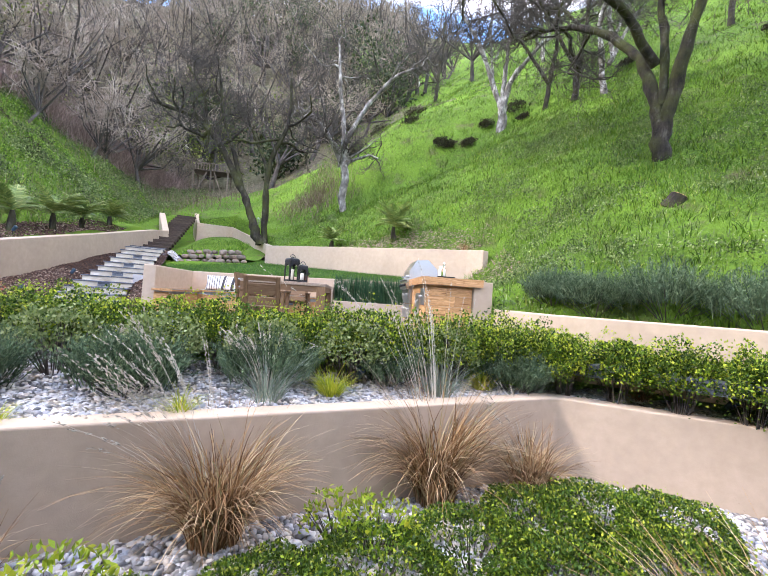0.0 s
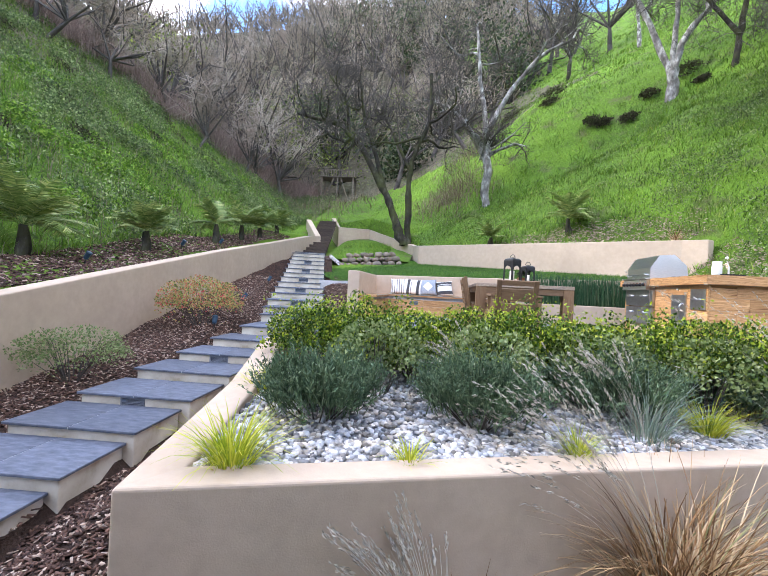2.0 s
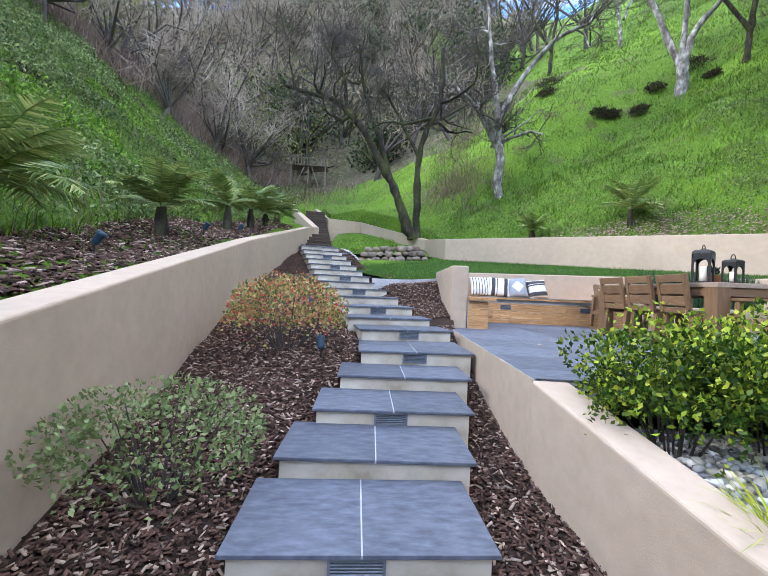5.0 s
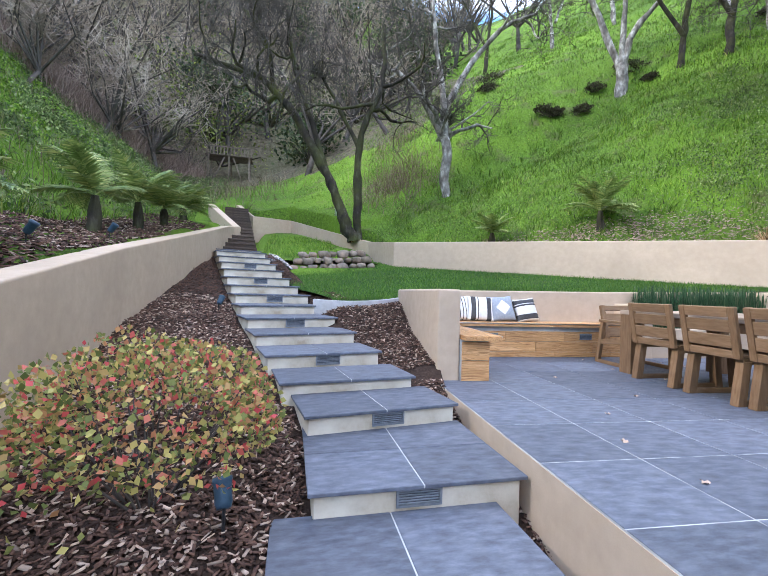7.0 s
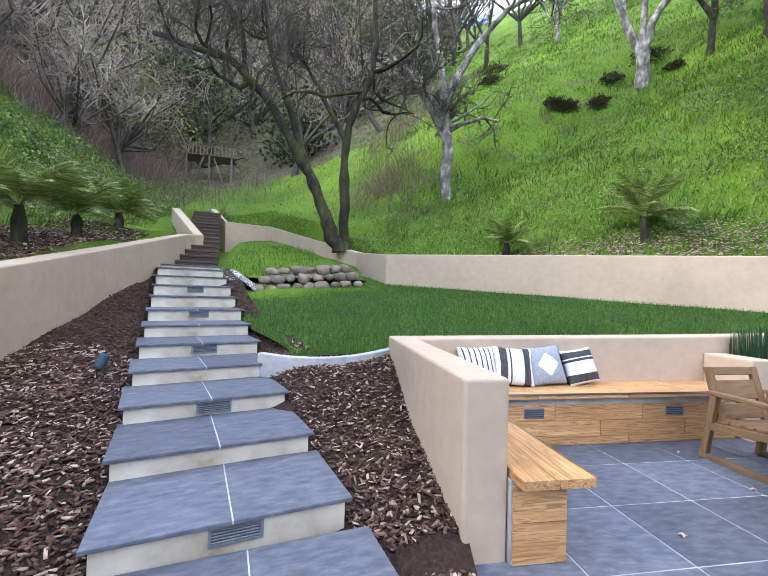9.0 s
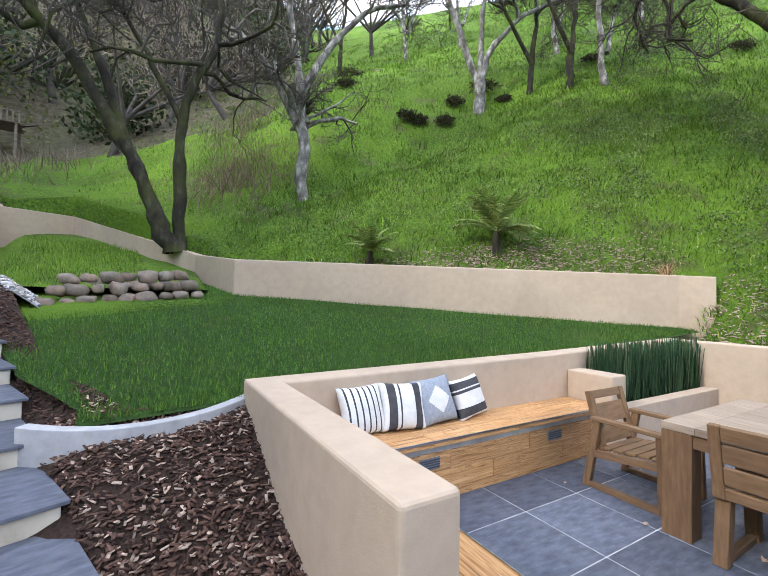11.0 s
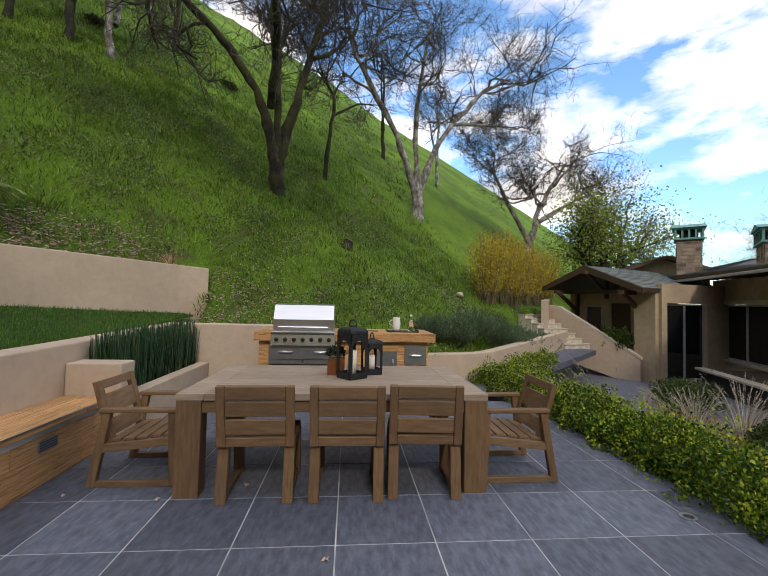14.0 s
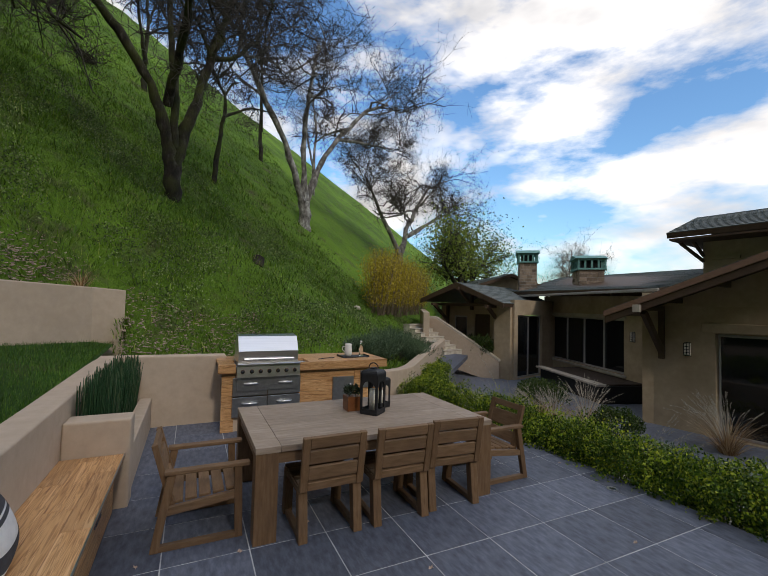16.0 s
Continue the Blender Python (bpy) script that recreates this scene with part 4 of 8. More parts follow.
def side_chair(m):
    """A chair facing +x: two sled legs, slatted seat, raked back of wide boards in a frame."""
    c = thing("dining_chair", "armless weathered teak dining chair with a boarded back", "chair", "chairs round the table", m)
    w = 0.27
    for s in (-1, 1):
        y0, y1 = sorted((s * w, s * (w - 0.075)))
        part("leg", _leg(y0, y1, (-0.05, 0.035), (0.0, 0.085), 0.38), teak, c)
        part("leg", _leg(y0, y1, (0.47, 0.55), (0.43, 0.51), 0.38), teak, c)
        part("runner", solid(0.04, 0.47, y0 + 0.012, y1 - 0.012, 0.0, 0.045, 0.004), teak_y, c)
        part("seat_rail", solid(0.0, 0.52, y0 + 0.005, y1 - 0.005, 0.355, 0.41, 0.004), teak_y, c)
    for k in range(5):
        part("seat_slat", solid(0.02 + k * 0.101, 0.112 + k * 0.101, -w + 0.01, w - 0.01, 0.411, 0.431, 0.004), teak_x, c)
    rake = pose(-0.02, 0, 0.40, 0, -10, 0)
    back = part("backrest", bmesh.new(), None, c)
    for s in (-1, 1):
        y0, y1 = sorted((s * w, s * (w - 0.06)))
        part("stile", solid(-0.02, 0.02, y0, y1, 0.0, 0.45, 0.004, rake), teak, back)
    part("rail", solid(-0.019, 0.019, -w + 0.062, w - 0.062, 0.36, 0.448, 0.003, rake), teak_x, back)
    for z0, z1 in ((0.225, 0.335), (0.09, 0.20), (0.0, 0.068)):
        part("board", solid(-0.014, 0.012, -w + 0.061, w - 0.061, z0, z1, 0.004, rake), teak_x, back)
    return c


def _leg(y0, y1, foot, top, height, z0=0.0):
    bm = bmesh.new()
    v = [bm.verts.new(p) for p in ((foot[0], y0, z0), (foot[1], y0, z0), (foot[1], y1, z0), (foot[0], y1, z0), (top[0], y0, height), (top[1], y0, height), (top[1], y1, height), (top[0], y1, height))]
    for f in ((3, 2, 1, 0), (4, 5, 6, 7), (0, 1, 5, 4), (1, 2, 6, 5), (2, 3, 7, 6), (3, 0, 4, 7)):
        bm.faces.new([v[i] for i in f])
    bmesh.ops.bevel(bm, geom=bm.edges[:], offset=0.004, segments=1, affect="EDGES")
    return bm


def arm_chair(m):
    """An armchair facing +x: open trapezoid sides with flat arms, slatted seat, tilted panel back."""
    c = thing("teak_armchair", "weathered teak armchair with open sled sides and slatted seat", "armchair", "armchairs at the table ends", m)
    for s in (-1, 1):
        y0, y1 = sorted((s * 0.32, s * 0.27))
        part("leg", _leg(y0, y1, (-0.08, -0.02), (0.02, 0.08), 0.56), teak, c)
        part("leg", _leg(y0, y1, (0.52, 0.58), (0.50, 0.56), 0.56), teak, c)
        part("runner", solid(-0.03, 0.53, y0 + 0.002, y1 - 0.002, 0.0, 0.045, 0.003), teak_y, c)
        part("side_rail", solid(-0.02, 0.54, y0 + 0.004, y1 - 0.004, -0.03, 0.03, 0.003, pose(0.0, 0, 0.285, 0, -6, 0)), teak_y, c)
        part("armrest", solid(0.0, 0.62, y0 - 0.012, y1 + 0.012, 0.561, 0.592, 0.005), teak_y, c)
    for k in range(5):
        part("seat_slat", solid(0.05 + k * 0.1, 0.135 + k * 0.1, -0.265, 0.265, -0.012, 0.012, 0.004, pose(0, 0, 0.325, 0, -6, 0)), teak_x, c)
    rake = pose(0.06, 0, 0.30, 0, -16, 0)
    back = part("backrest", bmesh.new(), None, c)
    for s in (-1, 1):
        y0, y1 = sorted((s * 0.262, s * 0.20))
        part("stile", solid(-0.022, 0.022, y0, y1, 0.0, 0.50, 0.004, rake), teak, back)
    for z0, z1 in ((0.43, 0.498), (0.22, 0.385), (0.06, 0.185)):
        part("board", solid(-0.016, 0.016, -0.199, 0.199, z0, z1, 0.004, rake), teak_x, back)
    return c


dining_table()
_first = side_chair(pose(-0.98, 8.79, 0, 0, 0, 1))
for _y, _a in ((8.14, -1), (7.56, -4)):
    copy_thing(_first, pose(-0.96 if _y < 8 else -0.985, _y, 0, 0, 0, _a))
_arm = arm_chair(pose(-0.40, 10.02, 0, 0, 0, -90))
copy_thing(_arm, pose(-0.44, 6.48, 0, 0, 0, 90))


# ---- things on the table ----
def lantern(m, w, h, label):
    """A black metal lantern with four arched openings, a stepped top and a ring, and a pillar candle inside."""
    l = thing("lantern", label, "lantern", "table lanterns", m)
    part("base", solid(-w / 2, w / 2, -w / 2, w / 2, 0.0, 0.03, 0.003), black_metal, l)
    hb, t = h * 0.82, 0.010
    for k in range(4):
        bm = bmesh.new()
        a = w * 0.37
        outer = [(-w / 2, 0.03), (-a, 0.03), (-a, hb * 0.66)]
        arch = [(-a * math.cos(q * math.pi / 10), hb * 0.66 + a * 1.0 * math.sin(q * math.pi / 10)) for q in range(11)]
        pts_in = [(-a, 0.055)] + arch + [(a, 0.055)]
        pts_out = [(-w / 2, 0.03)] + [(-w / 2, hb * (0.62 + 0.0 * q)) if q == 0 else (-w / 2 + w * q / 10, hb) for q in range(11)] + [(w / 2, 0.03)]
        m4 = pose(0, 0, 0, 0, 0, 90 * k) @ pose(0, -w / 2, 0)
        ra = [[bm.verts.new(m4 @ Vector((x, d, z))) for d in (0.0, t)] for x, z in pts_in]
        rb = [[bm.verts.new(m4 @ Vector((x, d, z))) for d in (0.0, t)] for x, z in pts_out]
        for i in range(len(ra) - 1):
            bm.faces.new((rb[i][0], rb[i + 1][0], ra[i + 1][0], ra[i][0]))
            bm.faces.new((ra[i][1], ra[i + 1][1], rb[i + 1][1], rb[i][1]))
            bm.faces.new((ra[i][0], ra[i + 1][0], ra[i + 1][1], ra[i][1]))
        box(bm, -w / 2, w / 2, 0.0, t, 0.03, 0.056, m4)
        part("side_frame", bm, black_metal, l)
    cap = bmesh.new()
    rings = []
    for r, z in ((w / 2 + 0.002, hb), (w * 0.49, h * 0.86), (w * 0.44, h * 0.895), (w * 0.33, h * 0.92), (w * 0.14, h * 0.93), (w * 0.12, h * 0.955)):
        rings.append([cap.verts.new((sx * r, sy * r, z)) for sx, sy in ((-1, -1), (1, -1), (1, 1), (-1, 1))])
    for a, b in zip(rings, rings[1:]):
        for i in range(4):
            cap.faces.new((a[i], a[(i + 1) % 4], b[(i + 1) % 4], b[i]))
    cap.faces.new(rings[0][::-1]), cap.faces.new(rings[-1])
    part("roof", cap, black_metal, l)
    ring = bmesh.new()
    tube(ring, [(0.28 * w * math.cos(q * math.pi / 8), 0, h * 0.945 + 0.055 * math.sin(q * math.pi / 8)) for q in range(9)], 0.006)
    part("handle", ring, black_metal, l)
    part("candle", turned([(w * 0.20, 0.03), (w * 0.20, h * 0.50), (w * 0.16, h * 0.505), (w * 0.12, h * 0.49)], 20), candle_wax, l, "ivory pillar candle", True)
    return l


lantern(pose(-0.27, 8.11, 0.752, 0, 0, 38), 0.20, 0.50, "tall black metal lantern with an ivory candle on the table")
lantern(pose(-0.05, 7.92, 0.752, 0, 0, 20), 0.16, 0.36, "small black metal lantern with an ivory candle on the table")
pot = thing("plant_pot", "rust-brown square pot with a small dark plant on the table", "planter", "", pose(-0.06, 8.26, 0.752))
part("pot", extruded([(-0.075, 0), (0.075, 0), (0.085, 0.15), (-0.085, 0.15)], 0.16), terracotta, pot).location = (0, -0.08, 0)
pot_leaf = foliage("dark_succulent_leaf", [(0, (0.02, 0.03, 0.018)), (1, (0.06, 0.08, 0.045))], 0.5, 0.1)

# ---- grill counter ----
counter = thing("grill_counter", "outdoor kitchen counter clad in wood-look tiles with stucco ends", "counter")
part("core", solid(2.10, 2.86, 6.98, 9.34, 0.0, 0.93), stucco, counter)
part("end_pier", solid(2.86, 3.18, 6.90, 9.34, 0.0, 0.96, 0.012), stucco, counter, "tan stucco back pier")
for _k, (_x0, _x1) in enumerate(((2.0, 2.44), (2.444, 3.0))):
    for _j in range(4):
        _y0 = 6.86 + _j * 0.66
        if _k == 0 and _j in (2, 3):
            continue
        part("top_tile", solid(_x0, _x1, _y0 + 0.002, min(_y0 + 0.658, 9.50), 0.945, 0.985, 0.003), wood_tile_y, counter)
part("top_tile", solid(2.0, 2.44, 9.28, 9.50, 0.945, 0.985, 0.003), wood_tile_y, counter)
part("top_bed", solid(2.02, 2.99, 6.88, 9.48, 0.928, 0.9445), grout, counter)
part("top_edge", solid(1.988, 2.0, 6.85, 8.34, 0.86, 0.984), wood_tile_y, counter)
part("top_edge", solid(1.988, 2.0, 9.27, 9.51, 0.86, 0.984), wood_tile_y, counter)
part("top_edge", solid(2.0, 3.0, 6.848, 6.858, 0.86, 0.984), wood_tile_x, counter)
for _r in range(5):
    _z0, _z1 = _r * 0.172, min((_r + 1) * 0.172, 0.858)
    for _y0, _y1 in ((6.95, 7.40 + 0.2 * (_r % 2)), (7.40 + 0.2 * (_r % 2), 8.34), (9.27, 9.45)):
        part("tile", solid(2.07, 2.098, _y0 + 0.002, _y1 - 0.002, _z0 + 0.002, _z1 - 0.002, 0.001), wood_tile_y, counter)
    for _x0, _x1 in ((2.10, 2.42 + 0.15 * (_r % 2)), (2.42 + 0.15 * (_r % 2), 2.855)):
        part("tile", solid(_x0 + 0.002, _x1 - 0.002, 6.955, 6.978, _z0 + 0.002, _z1 - 0.002, 0.001), wood_tile_x, counter)
for _y0, _y1, _z0, _z1 in ((6.98, 7.3, 0.52, 0.80), (7.42, 7.78, 0.18, 0.72)):
    d = part("door", solid(2.045, 2.068, _y0, _y1, _z0, _z1, 0.004), steel_dark, counter, "brushed steel access door")
    h = bmesh.new()
    tube(h, [(2.04, _y0 + 0.07, (_z0 + _z1) / 2), (2.0, _y0 + 0.10, (_z0 + _z1) / 2), (2.0, _y1 - 0.10, (_z0 + _z1) / 2), (2.04, _y1 - 0.07, (_z0 + _z1) / 2)] if _y1 < 7.4 else [(2.04, _y0 + 0.06, _z0 + 0.12), (2.0, _y0 + 0.06, _z0 + 0.17), (2.0, _y0 + 0.06, _z1 - 0.17), (2.04, _y0 + 0.06, _z1 - 0.12)], 0.010, 8)
    part("handle", h, steel, d)

grill = thing("gas_grill", "built-in stainless steel gas grill with a closed lid", "grill")
gy0, gy1 = 8.35, 9.26
part("firebox", solid(1.99, 2.55, gy0 + 0.01, gy1 - 0.01, 0.60, 0.99), steel_dark, grill)
part("control_panel", extruded([(1.93, 0.80), (1.99, 0.80), (1.99, 0.97), (1.95, 0.97)], gy1 - gy0), steel, grill).location = (0, gy0, 0)
part("drip_rail", solid(1.91, 2.02, gy0, gy1, 0.975, 1.0, 0.006), steel, grill)
lid = part("lid", extruded([(2.0, 1.0), (2.0, 1.17), (2.13, 1.38), (2.36, 1.40), (2.55, 1.22), (2.58, 1.0)], gy1 - gy0 - 0.04), steel, grill)
lid.location = (0, gy0 + 0.02, 0)
bm = bmesh.new()
tube(bm, [(2.0, 0.08, 1.06), (1.945, 0.08, 1.06), (1.945, 0.79, 1.06), (2.0, 0.79, 1.06)], 0.012, 8)
part("lid_handle", bm, steel, lid)
for k in range(7):
    kn = part("knob", turned([(0.026, 0.0), (0.026, 0.018), (0.02, 0.03), (0.019, 0.042)], 16), black_metal, grill, "black control knob with a red ring")
    kn.matrix_local = pose(1.938, gy0 + 0.08 + k * 0.125, 0.885, 0, -97, 0)
    part("ring", turned([(0.031, 0.0), (0.031, 0.006)], 16), terracotta, kn)
for k in range(2):
    for z0, z1 in ((0.52, 0.785), (0.22, 0.50)):
        y0 = gy0 - 0.04 + k * 0.50
        d = part("drawer", solid(2.02, 2.064, y0 + 0.004, y0 + 0.49, z0, z1, 0.004), steel_dark, grill)
        h = bmesh.new()
        tube(h, [(2.02, y0 + 0.13, z1 - 0.09), (1.98, y0 + 0.16, z1 - 0.09), (1.975, y0 + 0.245, z1 - 0.088), (1.98, y0 + 0.33, z1 - 0.09), (2.02, y0 + 0.36, z1 - 0.09)], [0.008, 0.016, 0.02, 0.016, 0.008], 8)
        part("handle", h, steel, d, "bright bar handle", True)

tray = thing("serving_tray", "dark flat tray on the counter", "tray", "", pose(2.42, 7.30, 0.987))
part("base", solid(-0.15, 0.15, -0.24, 0.24, 0.0, 0.012, 0.004), black_metal, tray)
for s in (-1, 1):
    part("rim", solid(-0.15, 0.15, s * 0.24 - 0.006, s * 0.24 + 0.006, 0.0, 0.03), black_metal, tray)
jug = thing("jug", "white ceramic jug on the tray", "jug", "", pose(2.42, 7.39, 1.0))
part("body", turned([(0.05, 0.0), (0.062, 0.03), (0.064, 0.12), (0.055, 0.18), (0.06, 0.21), (0.054, 0.21), (0.05, 0.18)], 24), white_ceramic, jug, "", True)
bm = bmesh.new()
tube(bm, [(0, 0.055, 0.17), (0, 0.10, 0.165), (0, 0.11, 0.11), (0, 0.06, 0.07)], 0.008)
part("handle", bm, white_ceramic, jug, "", True)
bottle = thing("bottle", "clear pale glass bottle on the tray", "bottle", "", pose(2.40, 7.16, 1.0))
part("body", turned([(0.04, 0.0), (0.042, 0.02), (0.042, 0.12), (0.02, 0.17), (0.016, 0.21), (0.019, 0.215), (0.019, 0.23)], 20), clear_glass, bottle, "", True)
part("stopper", turned([(0.014, 0.228), (0.02, 0.235), (0.02, 0.25), (0.012, 0.262)], 14), white_ceramic, bottle, "", True)
tongs = thing("tongs", "dark metal tongs lying on the counter", "tongs", "", pose(2.2, 7.85, 0.99, 0, 0, 20))
bm = bmesh.new()
tube(bm, [(0, -0.16, 0.012), (0.02, 0.0, 0.014), (0.0, 0.16, 0.012)], 0.008)
part("arm", bm, black_metal, tongs)


# ---- the house ----
TERRACE = -1.0
tagged(link_mesh("terrace", solid(-2.7, 18, -18, 1.3, TERRACE - 0.3, TERRACE), slate), "slate-paved terrace before the house", "terrace", kind="structure")

house = thing("house", "single-storey tan stucco house with dark timber gables", "house")


def oriented(x0, y0, x1, y1):
    """A frame whose x runs from the first point to the second; its -y side faces right of that way."""
    d = Vector((x1 - x0, y1 - y0, 0))
    return Matrix.Translation((x0, y0, 0)) @ Matrix.Rotation(math.atan2(d.y, d.x), 4, "Z"), d.length


def wall_with_openings(m, length, z0, z1, thick, holes, mat, parent):
    """A wall along x, its outer face at y = 0 and its body at y < 0, with rectangular openings."""
    xs = sorted({0.0, length, *[h[0] for h in holes], *[h[1] for h in holes]})
    zs = sorted({z0, z1, *[h[2] for h in holes], *[h[3] for h in holes]})
    bm = bmesh.new()
    for xa, xb in zip(xs, xs[1:]):
        for za, zb in zip(zs, zs[1:]):
            cx, cz = (xa + xb) / 2, (za + zb) / 2
            if not any(h[0] < cx < h[1] and h[2] < cz < h[3] for h in holes):
                box(bm, xa, xb, -thick, 0.0, za, zb, m)
    bmesh.ops.remove_doubles(bm, verts=bm.verts[:], dist=0.001)
    return part("wall", bm, mat, parent)


def glazed(m, x0, x1, z0, z1, panes, parent, kind="window"):
    w = part(kind, bmesh.new(), None, parent)
    t = 0.055
    bm = bmesh.new()
    box(bm, x0, x1, -0.10, -0.03, z0, z0 + t, m)
    box(bm, x0, x1, -0.10, -0.03, z1 - t, z1, m)
    step = (x1 - x0) / panes
    for k in range(panes + 1):
        c = x0 + k * step
        a, b = max(x0, c - t * 0.7), min(x1, c + t * 0.7)
        box(bm, a, b, -0.098, -0.028, z0 + t, z1 - t, m)
    part("frame", bm, alu, w)
    for k in range(panes):
        bm = bmesh.new()
        box(bm, x0 + k * step + t * 0.7, x0 + (k + 1) * step - t * 0.7, -0.07, -0.062, z0 + t, z1 - t, m)
        part("pane", bm, dark_glass, w)
    return w


def sconce(m):
    s = thing("wall_lamp", "dark bronze wall lamp with a lattice front", "lamp", "house wall lamps", m)
    part("backplate", solid(-0.07, 0.07, -0.0, 0.02, -0.17, 0.17, 0.004), black_metal, s)
    part("glass_box", solid(-0.06, 0.06, 0.021, 0.09, -0.15, 0.15, 0.004), candle_wax, s)
    for k in range(3):
        part("bar", solid(-0.065 + k * 0.06, -0.053 + k * 0.06, 0.091, 0.098, -0.155, 0.155), black_metal, s)
    for k in range(5):
        part("bar", solid(-0.068, 0.068, 0.098, 0.104, -0.15 + k * 0.07, -0.138 + k * 0.07), black_metal, s)
    return s


def roof_plane(p, parent, rows, name="roof"):
    """A pitched plane between four corners (eave a, eave b, ridge b, ridge a), in lapped courses of shingle on a deck."""
    a, b, c, d = (Vector(q) for q in p)
    n = (b - a).cross(d - a).normalized()
    if n.z < 0:
        n = -n
    bm = bmesh.new()
    lo = [bm.verts.new(v - n * 0.14) for v in (a, b, c, d)]
    hi = [bm.verts.new(v) for v in (a, b, c, d)]
    bm.faces.new(hi), bm.faces.new(lo[::-1])
    for j in range(4):
        bm.faces.new((lo[j], lo[(j + 1) % 4], hi[(j + 1) % 4], hi[j]))
    bmesh.ops.recalc_face_normals(bm, faces=bm.faces[:])
    r = part(name, bm, trim_brown, parent)
    for k in range(rows):
        f0, f1 = k / rows, (k + 1.25) / rows if k < rows - 1 else 1.0
        q = [a.lerp(d, f0) + n * 0.022, b.lerp(c, f0) + n * 0.022, b.lerp(c, f1) + n * 0.006, a.lerp(d, f1) + n * 0.006]
        bm = bmesh.new()
        hi = [bm.verts.new(v) for v in q]
        lo = [bm.verts.new(v - n * 0.004 if i > 1 else v - n * 0.02) for i, v in enumerate(q)]
        bm.faces.new(hi)
        for j in range(4):
            bm.faces.new((lo[j], lo[(j + 1) % 4], hi[(j + 1) % 4], hi[j]))
        bmesh.ops.recalc_face_normals(bm, faces=bm.faces[:])
        part("shingle_course", bm, shingle, r)
    return r


# long front with the sliding glass wall; +y of its frame looks to the garden
mf, lf = oriented(3.3, -3.22, 9.75, -5.47)
wall_with_openings(mf, lf, TERRACE, 2.5, -0.25, [(1.42, 6.30, -0.28, 1.62)], house_stucco, house).name = "wall"
mg = mf @ Matrix.Translation((0, 0.16, 0))
glazed(mg, 1.44, 6.28, -0.27, 1.61, 4, house, "sliding_window")
bm = bmesh.new()
box(bm, 1.3, 6.42, 0.251, 0.30, 1.62, 1.76, mf)
box(bm, 1.3, 6.42, 0.251, 0.30, -0.36, -0.28, mf)
part("lintel", bm, coping_stone, house, "pale stone lintel and sill")
roof_plane([mf @ Vector((-1.2, 1.15, 2.56)), mf @ Vector((8.4, 1.15, 2.74)), mf @ Vector((13.0, -4.2, 3.95)), mf @ Vector((-1.2, -4.2, 3.50))], house, 26)
for k in range(11):
    bm = bmesh.new()
    box(bm, 0.2 + k * 0.62, 0.28 + k * 0.62, 0.26, 1.12, 2.38 + k * 0.012, 2.47 + k * 0.012, mf)
    part("rafter", bm, trim_brown, house)
part("inner_wall", solid(5.6, 9.6, -2.5, -2.25, 0.0, 3.0, 0, mf), house_stucco, house)
part("gutter", solid(-1.2, 7.6, 1.16, 1.24, 2.46, 2.55, 0.01, mf), alu, house)
part("back_wall", solid(-1, 7.4, -9, -8.7, TERRACE, 2.6, 0, mf), house_stucco, house)
part("side_wall", solid(-1.0, -0.8, -9, 0.2, TERRACE, 2.6, 0, mf), house_stucco, house)

# left gabled porch
mp, lp = oriented(8.25, -1.45, 12.2, -0.1)
for xa in (0.45,):
    part("corner_pier", solid(xa - 0.42, xa + 0.32, -0.95, -0.40, TERRACE, 2.05, 0.01, mp), house_stucco, house)
wall_with_openings(mp @ Matrix.Translation((0, -1.3, 0)), lp, TERRACE, 2.1, 0.25, [(1.5, 2.3, TERRACE, 1.6), (2.7, 3.4, 0.2, 1.5)], house_stucco, house)
part("porch_door", solid(1.5, 2.3, -1.42, -1.38, TERRACE, 1.6, 0, mp), trim_brown, house)
glazed(mp @ Matrix.Translation((0, -1.3, 0)), 2.7, 3.4, 0.2, 1.5, 1, house)
ms, ls = oriented(8.55, -1.95, 9.4, -5.4)
wall_with_openings(ms @ Matrix.Translation((0, 0, 0)), ls, TERRACE, 2.25, 0.2, [(0.25, 2.15, TERRACE + 0.02, 1.62)], house_stucco, house)
glazed(ms, 0.27, 2.13, TERRACE + 0.04, 1.6, 2, house, "sliding_door")
apex = Vector((10.5, -0.66, 3.0))
back = Vector((0.406, -0.914, 0)) * 6.5
eL, eR = Vector((8.0, -1.12, 2.08)), Vector((12.6, -0.1, 2.26))
roof_plane([eL, eL + back, apex + back, apex], house, 14)
roof_plane([eR + back, eR, apex, apex + back], house, 14)
for e in (eL, eR):
    bm = bmesh.new()
    d = apex - e
    nrm = Vector((-0.406, 0.914, 0))
    q = [e, apex, apex + Vector((0, 0, -0.24)), e + Vector((0, 0, -0.20))]
    fr = [bm.verts.new(v + nrm * 0.06) for v in q]
    bk = [bm.verts.new(v + nrm * 0.002) for v in q]
    bm.faces.new(fr), bm.faces.new(bk[::-1])
    for j in range(4):
        bm.faces.new((fr[j], fr[(j + 1) % 4], bk[(j + 1) % 4], bk[j]))
    bmesh.ops.recalc_face_normals(bm, faces=bm.faces[:])
    part("bargeboard", bm, trim_brown, house)
